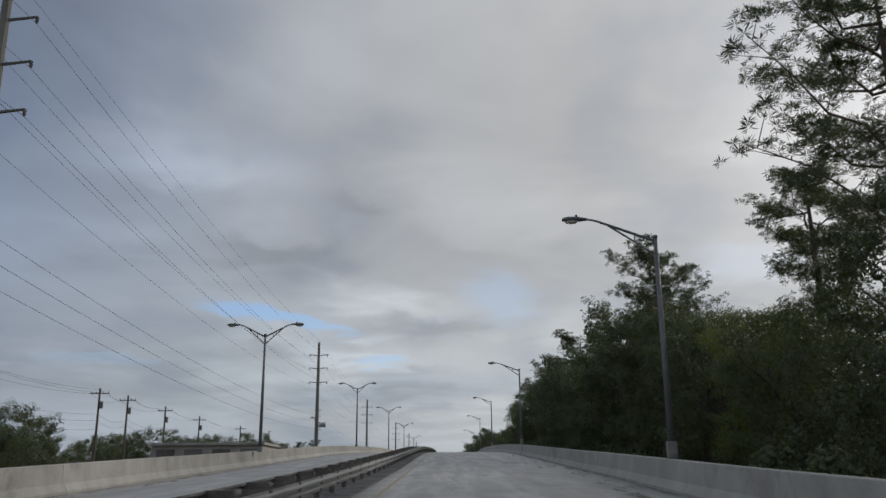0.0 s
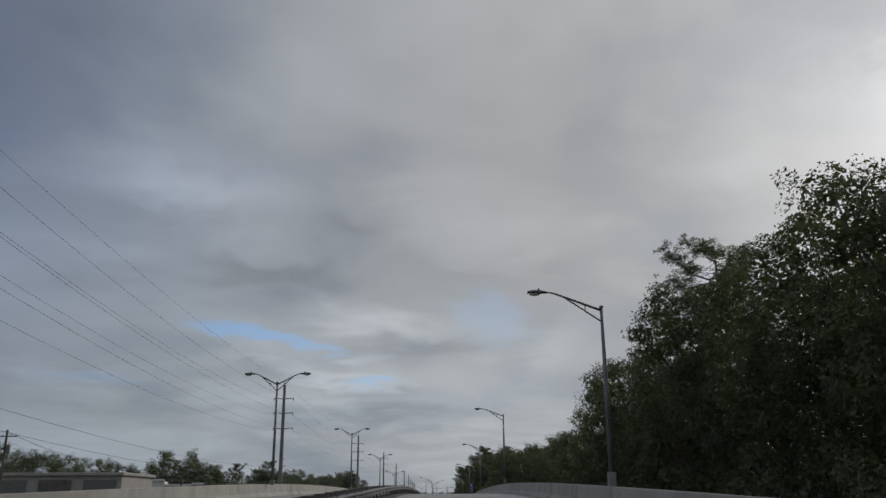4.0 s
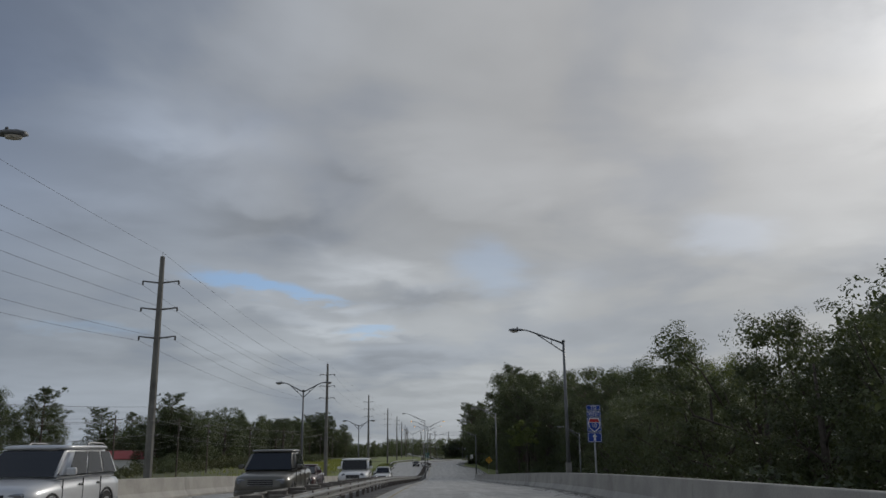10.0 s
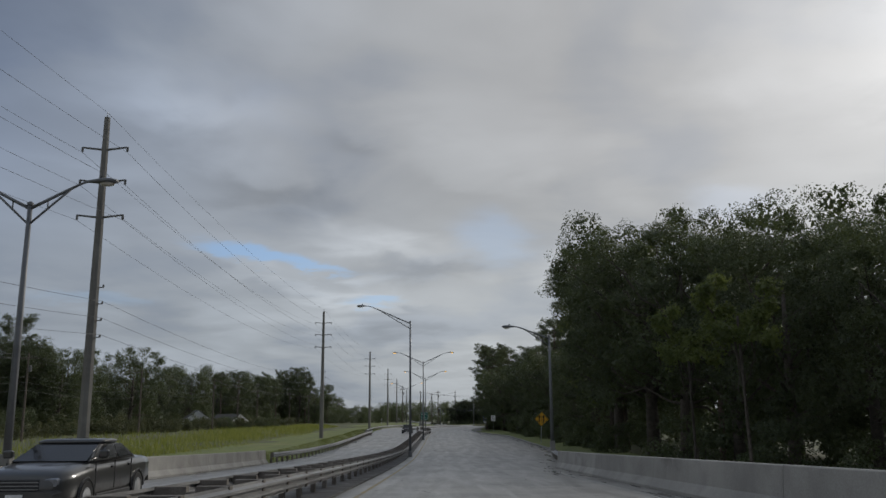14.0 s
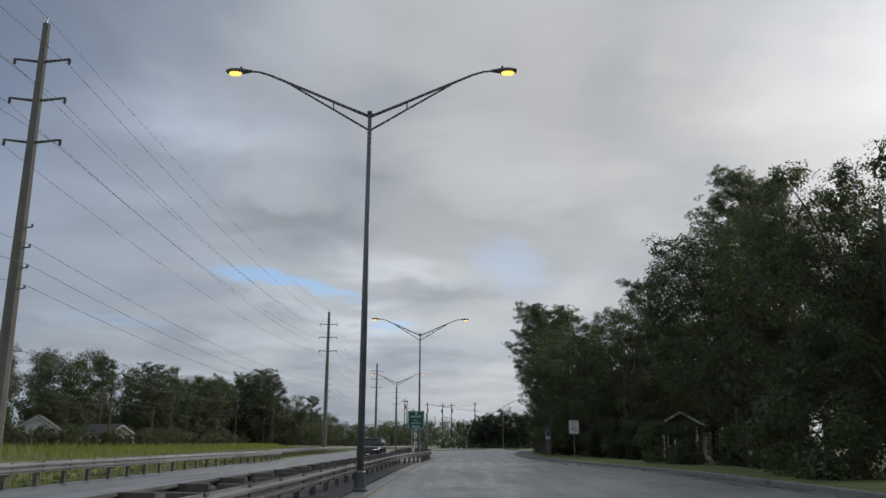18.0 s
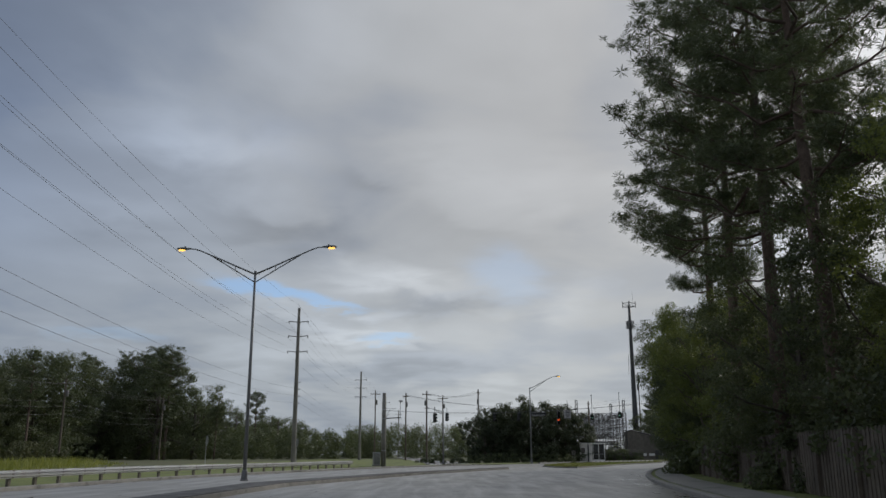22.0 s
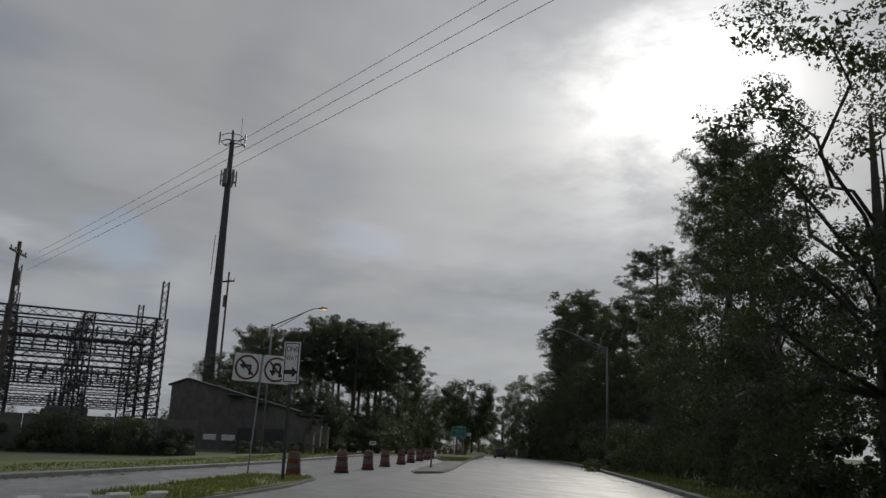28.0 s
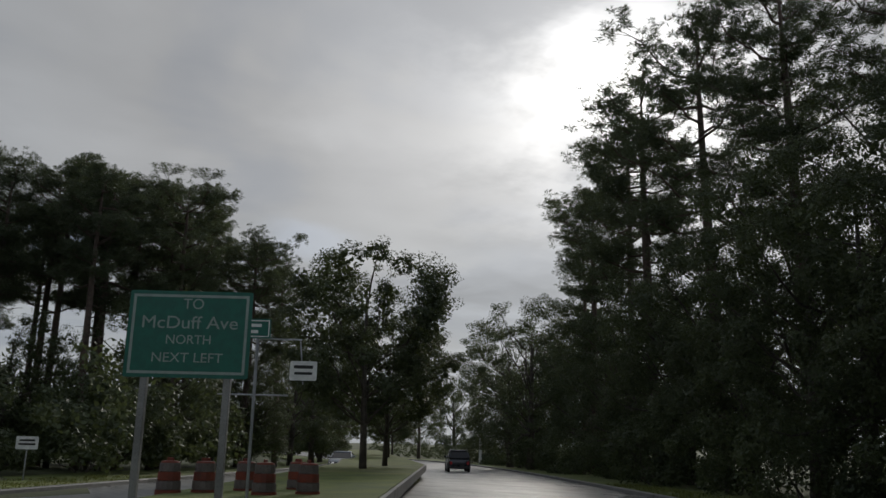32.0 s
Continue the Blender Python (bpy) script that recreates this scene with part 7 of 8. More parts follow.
# ---- board fence by the pavement ----
def board_fence():
    top = thing("board_fence", "weathered grey-brown wooden board fence beside the pavement", "fence")
    bm = bmesh.new()
    box(bm, -0.068, 0.068, -0.01, 0.01, 0.0, 1.85, 0.004)
    board = part("board", bm, "fence", top)
    bm = bmesh.new()
    box(bm, -0.05, 0.05, 0.02, 0.12, -0.2, 1.8, 0.006)
    post = part("post", bm, "fence", top)
    s, k, r = 532.0, 0, random.Random(9)
    while s < 606:
        m = stand(s, FENCE_D(s), 0.12 + r.uniform(-0.02, 0.02), 90 + r.uniform(-1.5, 1.5))
        if k == 0:
            board.matrix_basis, post.matrix_basis = m, m
        elif k < 290:
            share("board", board, m, top)
            if k % 12 == 0:
                share("post", post, m, top)
        k += 1
        s += 0.262 if k < 290 else 50
    for z in (0.5, 1.45):
        bm = bmesh.new()
        sweep(bm, [(0.02, z), (0.06, z), (0.06, z + 0.09), (0.02, z + 0.09)], 532, 606, 3.0, FENCE_D, 0.12)
        part("rail", bm, "fence", top)
    bm = bmesh.new()
    sweep(bm, [(0.012, 0.0), (0.018, 0.0), (0.018, 1.80), (0.012, 1.80)], 532, 606, 3.0, FENCE_D, 0.12)
    part("backing", bm, "fence", top)


FENCE_D = table([(530, 9.2), (560, 8.8), (606, 9.0)])
board_fence()


# ---- buildings ----
def window_in(top, x0, x1, z0, z1, y, panes=2, face=-1):
    """A framed window on a wall that faces -y (face -1) or +y."""
    bm = bmesh.new()
    f = 0.07
    for a, b, c, d in ((x0, x1, z1 - f, z1), (x0, x1, z0, z0 + f), (x0, x0 + f, z0 + f, z1 - f), (x1 - f, x1, z0 + f, z1 - f)):
        box(bm, a, b, min(y, y + face * 0.06), max(y, y + face * 0.06), c, d)
    frame_ob = part("window", bm, "white", top)
    for k in range(panes):
        bm = bmesh.new()
        a = x0 + f + (x1 - x0 - 2 * f) * k / panes
        b = x0 + f + (x1 - x0 - 2 * f) * (k + 1) / panes
        box(bm, a + 0.02, b - 0.02, min(y + face * 0.005, y + face * 0.02), max(y + face * 0.005, y + face * 0.02), z0 + f, z1 - f)
        part("pane", bm, "glass", frame_ob)


def shop_row(m):
    """A low row of shops with stepped parapets in alternating colours."""
    top = thing("shop_building", "long low shop building with cream and terracotta stepped parapets", "building", m)
    x = 0.0
    for k in range(9):
        w = (2.4, 5.2, 3.5, 7.4, 4.4, 7.0, 4.2, 8.0, 5.0)[k]
        h = (6.3, 6.1, 6.9, 6.6, 6.9, 7.2, 6.4, 6.8, 6.6)[k]
        bm = bmesh.new()
        box(bm, -x - w, -x, -0.2 if k % 2 else 0.0, 14, -1, h, 0.02)
        part("wall", bm, ("taupe", "stucco2", "stucco", "taupe", "stucco", "stucco2", "taupe", "stucco", "stucco2")[k], top)
        bm = bmesh.new()
        box(bm, -x - w + 0.02, -x - 0.02, -0.45, 0.3, h, h + 0.3, 0.03)
        part("parapet_cap", bm, "stucco", top)
        if k % 2 == 0:
            bm = bmesh.new()
            box(bm, -x - w + 0.3, -x - 0.3, -1.3, 0.0, 3.1, 3.3, 0.03)
            part("awning", bm, "red_roof" if k % 4 else "roof", top)
            window_in(top, -x - w + 0.6, -x - 0.6, 0.4, 2.7, 0.0, 3)
        else:
            window_in(top, -x - w + 0.9, -x - 0.9, 2.2, 4.6, -0.2, 2)
        x += w
    return top


shop_row(Matrix.LocRotScale((-63.5, 352, -1.6), Euler((0, 0, radians(14))), (1.45, 1.45, 1.72)))
top = thing("warehouse", "long pale warehouse with a flat white roof", "building", pose(-80, 215, -2.0, 0, 0, 8))
bm = bmesh.new()
box(bm, -36, 0, 0, 18, -0.5, 6.2, 0.05)
part("wall", bm, "stucco", top)
bm = bmesh.new()
box(bm, -36.3, 0.3, -0.3, 18.3, 6.2, 6.6, 0.05)
part("roof", bm, "white", top)
for k in range(6):
    bm = bmesh.new()
    box(bm, -34 + k * 5.8, -30.5 + k * 5.8, -0.06, 0.0, 0.0, 3.2, 0.02)
    part("roller_door", bm, "grey_wall", top)


def house(m, w, d, h, rise, wall, roof, label, porch=False):
    top = thing("house", label, "house", m)
    bm = bmesh.new()
    prism(bm, [(-w / 2, -0.4), (w / 2, -0.4), (w / 2, h), (0, h + rise), (-w / 2, h)], 0, d)
    bmesh.ops.recalc_face_normals(bm, faces=bm.faces)
    part("wall", bm, wall, top)
    for sgn in (-1, 1):
        bm = bmesh.new()
        prism(bm, [(0, h + rise + 0.02), (sgn * (w / 2 + 0.45), h - 0.45 * rise / (w / 2) + 0.02), (sgn * (w / 2 + 0.45), h - 0.45 * rise / (w / 2) + 0.2), (0, h + rise + 0.2)], -0.45, d + 0.45)
        bmesh.ops.recalc_face_normals(bm, faces=bm.faces)
        part("roof", bm, roof, top)
        bm = bmesh.new()
        prism(bm, [(0, h + rise - 0.2), (sgn * (w / 2 + 0.45), h - 0.45 * rise / (w / 2) - 0.2), (sgn * (w / 2 + 0.45), h - 0.45 * rise / (w / 2) + 0.03), (0, h + rise + 0.03)], -0.50, -0.46)
        bmesh.ops.recalc_face_normals(bm, faces=bm.faces)
        part("barge_board", bm, "white", top)
    window_in(top, -w * 0.36, -w * 0.12, 1.0, 2.3, 0.0)
    window_in(top, w * 0.12, w * 0.36, 1.0, 2.3, 0.0)
    bm = bmesh.new()
    box(bm, -0.45, 0.45, -0.05, 0.0, 0.0, 2.1, 0.01)
    part("door", bm, "post", top)
    if porch:
        for x in (-w * 0.42, -w * 0.14, w * 0.14, w * 0.42):
            bm = bmesh.new()
            box(bm, x - 0.08, x + 0.08, -1.9, -1.74, 0, h - 0.4, 0.01)
            part("porch_post", bm, "white", top)
        bm = bmesh.new()
        box(bm, -w / 2 - 0.2, w / 2 + 0.2, -2.1, 0.0, h - 0.4, h - 0.25, 0.02)
        part("porch_roof", bm, roof, top)
    return top


house(pose(-78.5, 503, 0.4, 0, 0, 88), 11, 23, 3.0, 2.2, "stucco", "red_roof", "one-storey house with a red roof behind the field")
house(pose(-58, 575, 0.1, 0, 0, 20), 7, 11, 2.7, 2.4, "white", "roof", "small white gabled house behind the field")
house(pose(-50, 590, 0.1, 0, 0, 60), 6, 8, 2.4, 1.6, "stucco", "roof", "low pale outbuilding behind the field")
p = along(519, 20.2)
house(pose(p.x, p.y, 0.1, 0, 0, -20), 3.5, 8, 3.2, 1.0, "grey_wall", "roof", "small dark gabled house with a porch under trees", True)

# low flat-roofed building beside the street below the overpass
top = thing("low_building", "low grey building with a flat roof and open front bays", "building", pose(26.2, 350, -1.2, 0, 0, -3))
bm = bmesh.new()
box(bm, 0.0, 20.0, 1.6, 9.0, -0.3, 3.6, 0.02)
part("wall", bm, "grey_wall", top)
bm = bmesh.new()
box(bm, -0.5, 20.5, -0.3, 9.3, 3.6, 3.85, 0.03)
part("roof", bm, "roof", top)
bm = bmesh.new()
prism(bm, [(3.5, 3.85), (14.0, 3.85), (11.0, 4.7), (6.0, 4.7)], 3.0, 8.0)
bmesh.ops.recalc_face_normals(bm, faces=bm.faces)
part("raised_roof", bm, "stucco2", top)
for k in range(8):
    bm = bmesh.new()
    box(bm, k * 2.8 + 0.02, k * 2.8 + 0.24, -0.1, 0.12, -0.2, 3.6, 0.01)
    part("front_post", bm, "stucco", top)
for k in range(3):
    window_in(top, 3.5 + k * 5.6, 5.6 + k * 5.6, 0.9, 2.6, 1.6)

# long sheds beside the back street
for x, y, w, d, h in ((-41.0, 122.5, 16.0, 12.0, 7.7), (-58.0, 205.0, 22.0, 12.0, 10.1)):
    top = thing("shed", "long low tan-grey shed with louvred panels", "building", pose(x, y, land(x, y)))
    bm = bmesh.new()
    box(bm, 0, w, 0, d, -0.4, h - 0.4, 0.02)
    part("wall", bm, "taupe", top)
    bm = bmesh.new()
    box(bm, -0.3, w + 0.3, -0.4, d + 0.4, h - 0.4, h, 0.04)
    part("roof", bm, "concrete", top)
    for k in range(4):
        bm = bmesh.new()
        box(bm, 0.8 + k * w / 4, -0.6 + (k + 1) * w / 4, -0.06, 0.0, h - 2.6, h - 0.9, 0.01)
        for j in range(5):
            box(bm, 0.85 + k * w / 4, -0.65 + (k + 1) * w / 4, -0.10, -0.06, h - 2.5 + j * 0.32, h - 2.36 + j * 0.32, 0.0)
        part("louvre", bm, "grey_wall" if k % 2 == 0 else "insul", top)

# gabled block building under the tower
HALL = pose(68.15, 743.0, -0.1, 0, 0, 126)
top = thing("utility_building", "grey-brown block building with a shallow gabled roof and dark doors", "building", HALL)
bm = bmesh.new()
prism(bm, [(0, -0.3), (17.5, -0.3), (17.5, 6.8), (15.2, 7.35), (0, 4.1)], -0.5, 0)
bmesh.ops.recalc_face_normals(bm, faces=bm.faces)
part("gable_wall", bm, "grey_wall", top)
bm = bmesh.new()
box(bm, 0.1, 17.4, -6.0, -0.5, -0.3, 3.7, 0.03)
part("wall", bm, "grey_wall", top)
bm = bmesh.new()
box(bm, -0.1, 17.6, -6.2, -0.52, 3.7, 3.92, 0.03)
part("roof", bm, "dark_roof", top)
for x, z in ((-0.5, 3.98), (17.9, 6.70)):
    bm = bmesh.new()
    prism(bm, [(15.2, 7.36), (x, z), (x, z + 0.2), (15.2, 7.58)], -0.62, 0.14)
    bmesh.ops.recalc_face_normals(bm, faces=bm.faces)
    part("coping", bm, "dark_roof", top)
for x in (4.4, 8.0):
    bm = bmesh.new()
    box(bm, x - 0.9, x + 0.9, 0.0, 0.9, 4.0 + x * 0.2, 4.12 + x * 0.2, 0.02)
    part("canopy_slab", bm, "dark_roof", top)
for x in (2.6, 6.2):
    bm = bmesh.new()
    box(bm, x - 1.3, x + 1.3, 0.0, 0.06, 0, 2.3, 0.02)
    part("door", bm, "steel", top)
for x in (8.6, 11.2):
    bm = bmesh.new()
    box(bm, x - 0.9, x + 0.9, 0.0, 0.08, 0.95, 1.55, 0.02)
    part("notice_board", bm, "white", top, "white board on the wall")
# stone gateposts beside it
first = None
for x, y, h in ((69.3, 739.4, 2.6), (71.2, 742.6, 2.5), (67.9, 737.2, 1.9)):
    m = pose(x, y, 0, 0, 0, -31) @ Matrix.Diagonal((1, 1, h / 2.5, 1))
    if first:
        copy_thing(first, m)
        continue
    first = thing("gatepost", "square grey block gatepost beside the building", "gatepost", m, "gateposts")
    bm = bmesh.new()
    box(bm, -0.42, 0.42, -0.42, 0.42, -0.2, 2.36, 0.02)
    part("shaft", bm, "grey_wall", first)
    bm = bmesh.new()
    box(bm, -0.5, 0.5, -0.5, 0.5, 2.36, 2.5, 0.02)
    part("cap", bm, "grey_wall", first)
for k in range(9):
    p = Vector((59.5 + k * 1.35, 727.5 + k * 1.7, 0))
    SHRUBS.plant(p.x, p.y, -0.1, rnd.uniform(0.42, 0.6), k * 1.7, 2)
for k in range(8):
    SHRUBS.plant(42 + k * 1.6, 723.5 + rnd.uniform(-0.5, 0.5), -0.1, rnd.uniform(0.6, 0.9), k * 1.1)

top = thing("block_wall", "low grey block wall of the substation yard", "wall", pose(50, 725, 0, 0, 0, -3))
for k in range(9):
    bm = bmesh.new()
    box(bm, -22 + k * 3.0, -19.03 + k * 3.0, -0.1, 0.1, -0.3, 2.4, 0.01)
    part("wall_panel", bm, "grey_wall", top)

# white kiosk and glazed shelter by the hedge
top = thing("bus_shelter", "white-framed shelter with dark glass panels beside the hedge", "shelter", pose(35.9, 675.6, 0.0, 0, 0, -12))
for x in (-0.95, 0.0, 0.95):
    bm = bmesh.new()
    box(bm, x - 0.05, x + 0.05, -0.05, 0.05, 0, 2.95, 0.01)
    part("post", bm, "white", top)
bm = bmesh.new()
box(bm, -1.1, 1.1, -0.5, 0.9, 2.95, 3.08, 0.03)
part("roof", bm, "white", top)
for x in (-0.475, 0.475):
    bm = bmesh.new()
    box(bm, x - 0.42, x + 0.42, -0.02, 0.02, 0.45, 2.9)
    part("glass_panel", bm, "glass", top)
    bm = bmesh.new()
    box(bm, x - 0.42, x + 0.42, -0.06, 0.06, 0.16, 0.43, 0.02)
    part("kick_panel", bm, "white", top)
    bm = bmesh.new()
    box(bm, x - 0.42, x + 0.42, -0.05, -0.025, 1.28, 1.34)
    part("glazing_bar", bm, "galv", top)
top = thing("kiosk", "white panelled kiosk with a dark door strip", "kiosk", pose(33.7, 675.3, 0.0, 0, 0, -12))
bm = bmesh.new()
box(bm, -1.0, 1.0, -0.4, 1.2, 0, 3.0, 0.04)
part("body", bm, "stucco", top)
bm = bmesh.new()
box(bm, -1.06, 1.06, -0.46, 1.26, 3.0, 3.12, 0.03)
part("roof", bm, "white", top)
bm = bmesh.new()
box(bm, 0.30, 0.52, -0.425, -0.402, 0.1, 2.85, 0.005)
part("door", bm, "steel", top)
bm = bmesh.new()
box(bm, -0.80, -0.10, -0.42, -0.402, 1.5, 2.3, 0.005)
part("shutter", bm, "grey_wall", top)
top = thing("utility_cabinet", "small white utility cabinet beside the hedge", "cabinet", pose(31.6, 674.9, 0.0, 0, 0, -12))
bm = bmesh.new()
box(bm, -0.32, 0.32, -0.3, 0.3, 0, 1.9, 0.03)
part("body", bm, "stucco", top)
bm = bmesh.new()
box(bm, -0.02, 0.02, -0.315, -0.302, 0.15, 1.75)
part("door_seam", bm, "black", top)
# low white edging stones along the kerb in front
first = None
for k in range(14):
    m = pose(34.2 + 0.86 * k, 671.6 + 0.55 * k, 0.02, 0, 0, 32 + 5 * math.sin(k * 2.1))
    if first:
        copy_thing(first, m)
        continue
    first = thing("edging_stone", "low white painted edging stone on the verge", "stone", m, "edging stones")
    bm = bmesh.new()
    box(bm, -0.28, 0.28, -0.09, 0.09, -0.1, 0.22, 0.04)
    part("stone", bm, "stucco", first)

# petrol station canopy beyond the bend
top = thing("canopy", "white flat canopy on pale columns far along the road", "canopy", pose(157.8, 835, -1.4, 0, 0, -31))
bm = bmesh.new()
box(bm, -6, 6, -4, 4, 4.0, 4.7, 0.05)
part("roof", bm, "stucco", top)
for x in (-4.6, -1.6, 1.6, 4.6):
    bm = bmesh.new()
    box(bm, x - 0.22, x + 0.22, -3.2, -2.8, 0, 4.0, 0.02)
    part("column", bm, "white", top)


# ---- communications tower ----
def tower():
    top = thing("cell_tower", "tall grey steel monopole tower with antenna platforms", "tower", pose(66.3, 780, 0))
    bm = bmesh.new()
    tube(bm, [(0, 0, 0), (0, 0, 12), (0, 0, 26), (0, 0, 38), (0, 0, 44.8)], [0.95, 0.78, 0.60, 0.46, 0.36], 16)
    part("mast", bm, "steel", top, smooth=True)
    for z in (9, 18, 27, 33):
        bm = bmesh.new()
        lathe(bm, [(0.85 - z * 0.012, z - 0.1), (0.9 - z * 0.012, z), (0.85 - z * 0.012, z + 0.1)], 16)
        part("flange", bm, "steel", top)
    for base, r, n, tall in ((38.9, 1.0, 9, 2.3), (45.0, 1.7, 6, 1.7)):
        bm = bmesh.new()
        for z in (base - 0.55, base + 0.45):
            tube(bm, [(r * math.cos(6.2832 * k / 6), r * math.sin(6.2832 * k / 6), z) for k in range(7)], 0.06, 5)
        for k in range(3):
            a = 6.2832 * k / 3
            tube(bm, [(0, 0, base - 0.5), (r * math.cos(a), r * math.sin(a), base - 0.5)], 0.08, 5)
        deck = part("platform", bm, "steel", top)
        for k in range(n):
            a = 6.2832 * (k + 0.3 * (k % 3)) / n
            bm = bmesh.new()
            box(bm, -0.17, 0.17, -0.09, 0.09, base - tall / 2, base + tall / 2, 0.02)
            bm.transform(Matrix.Translation((1.12 * r * math.cos(a), 1.12 * r * math.sin(a), 0)) @ pose(0, 0, 0, 0, 0, math.degrees(a) + 90))
            part("antenna", bm, "insul", deck)
    bm = bmesh.new()
    tube(bm, [(1.2, 0, 45), (1.2, 0, 49.0)], 0.03, 5)
    part("whip", bm, "steel", top)
    bm = bmesh.new()
    for k in range(60):
        z = 1 + k * 0.6
        tube(bm, [(-0.95 + z * 0.012, 0.0, z), (-1.2 + z * 0.012, 0.0, z)], 0.015, 4)
    tube(bm, [(-1.15, 0, 24), (-1.05, 0, 30)], 0.05, 5)
    part("climbing_ladder", bm, "steel", top)
    return top


tower()


# ---- substation ----
def lattice(bm, a, b, w, cells, r=0.045):
    """A square lattice mast or girder from a to b."""
    a, b = Vector(a), Vector(b)
    d = (b - a).normalized()
    ref = Vector((0, 0, 1)) if abs(d.z) < 0.9 else Vector((1, 0, 0))
    u = d.cross(ref).normalized()
    v = d.cross(u)
    corner = [(u * sx + v * sy) * w / 2 for sx, sy in ((1, 1), (-1, 1), (-1, -1), (1, -1))]
    for c in corner:
        tube(bm, [a + c, b + c], r, 4)
    for k in range(cells):
        p, q = a.lerp(b, k / cells), a.lerp(b, (k + 1) / cells)
        for i in range(4):
            c0, c1 = (corner[i], corner[(i + 1) % 4]) if k % 2 else (corner[(i + 1) % 4], corner[i])
            tube(bm, [p + c0, q + c1], r * 0.6, 4)


def substation():
    top = thing("substation", "dark steel lattice substation gantries with bus bars", "substation", pose(52.2, 730.0, 0, 0, 0, 0))
    for y in (0, 7.5, 15, 22):
        for x in (-22, -16.5, -11, -5.5, 0):
            bm = bmesh.new()
            lattice(bm, (x, y, 0), (x, y, 10.5), 0.8, 12, 0.05)
            part("gantry_column", bm, "steel", top)
            if y in (0, 15) and x in (-22, -11, 0):
                bm = bmesh.new()
                lattice(bm, (x, y, 10.5), (x, y, 13.6), 0.45, 5)
                part("peak", bm, "steel", top)
        for z in (10.2, 8.6, 7.0, 5.4, 3.8):
            bm = bmesh.new()
            lattice(bm, (-22, y, z), (0, y, z), 0.6, 24, 0.04)
            part("gantry_beam", bm, "steel", top)
    for x in (-22, -16.5, -11, -5.5, 0):
        for z in (10.2, 7.8, 5.2):
            bm = bmesh.new()
            lattice(bm, (x, 0, z), (x, 22, z), 0.6, 22, 0.04)
            part("gantry_beam", bm, "steel", top)
    for z in (9.4, 6.2):
        for k in range(20):
            bm = bmesh.new()
            x = -21 + k * 1.08
            tube(bm, [(x, -0.2, z), (x, 22, z)], 0.035, 4)
            for y in (0.0, 7.5, 15.0):
                lathe(bm, [(0.05, z - 0.8), (0.12, z - 0.7), (0.06, z - 0.6), (0.12, z - 0.5), (0.06, z - 0.4), (0.12, z - 0.3), (0.05, z)], 6, (x, y))
            part("bus_bar", bm, "steel", top)
    # slatted screen on the side facing the road
    for k in range(14):
        bm = bmesh.new()
        box(bm, 0.5, 0.56, 0, 22, 2.2 + k * 0.55, 2.32 + k * 0.55)
        part("screen_rail", bm, "steel", top)
    for x, y in ((-17, 5), (-6, 5), (-17, 16), (-6, 16)):
        bm = bmesh.new()
        box(bm, x - 1.6, x + 1.6, y - 1.1, y + 1.1, 0, 3.2, 0.1)
        part("transformer", bm, "insul", top)
        for dx in (-1, 0, 1):
            bm = bmesh.new()
            lathe(bm, [(0.10, 3.2), (0.18, 3.4), (0.10, 3.6), (0.18, 3.8), (0.10, 4.0), (0.16, 4.2), (0.05, 4.8)], 8, (x + dx, y))
            part("bushing", bm, "insul", top)
    return top


substation()
# more wooden poles round the crossing
for x, y, h in ((17.0, 700, 14), (7, 690, 13), (2, 716, 14.5), (10, 730, 15), (-6.7, 742, 17), (67.9, 780.6, 25.0), (30, 735, 13)):
    copy_thing(bpy.data.objects["utility_pole"], Matrix.LocRotScale((x, y, -0.2), Euler((0, 0, 0.9 + 0.05 * y)), (1, 1, h / 12.5)))
run = thing("overhead_wires", "thin black wires sagging from pole to pole by the substation", "cable")
for a, b in (((7, 690, 12.3), (17, 700, 13.3)), ((2, 716, 13.8), (30, 735, 12.3))):
    for off in (-0.8, 0.0, 0.8):
        wire(run, (a[0] + off, a[1] + off * 0.6, a[2]), (b[0] + off, b[1] + off * 0.6, b[2]), 0.8, 0.018, 12)
top = thing("utility_pole", "dark wooden utility pole among the roadside trees", "utility pole", pose(60.4, 638.7, 0))
bm = bmesh.new()
tube(bm, [(0, 0, -0.3), (0, 0, 16)], [0.2, 0.13], 8)
part("pole", bm, "wood", top)
for k, (dx, z) in enumerate(((0, 10.4), (0.25, 11.0), (0.5, 11.6))):
    wire(run, (41.9 + dx, 714.6, z + 0.3), (60.4, 638.7, z + 2.4), 0.5, 0.008, 14)
copy_thing(bpy.data.objects["utility_pole"], Matrix.LocRotScale((41.3, 714.6, -0.2), Euler((0, 0, 1.2)), (1, 1, 12.6 / 12.5)))


# ---- vehicles ----
def loft(bm, rows, n=16, power=3.2):
    """A body from rows of (y, half width, bottom, top)."""
    rings = []
    for y, w, z0, z1 in rows:
        ring = []
        for k in range(n):
            a = 2 * math.pi * (k + 0.5) / n
            c, s = math.cos(a), math.sin(a)
            ring.append(bm.verts.new((w * math.copysign(abs(c) ** (2 / power), c), y, (z0 + z1) / 2 + (z1 - z0) / 2 * math.copysign(abs(s) ** (2 / power), s))))
        rings.append(ring)
    for a, b in zip(rings, rings[1:]):
        for k in range(n):
            bm.faces.new((a[k], a[(k + 1) % n], b[(k + 1) % n], b[k]))
    bm.faces.new(rings[0])
    bm.faces.new(rings[-1])
    bmesh.ops.recalc_face_normals(bm, faces=bm.faces)


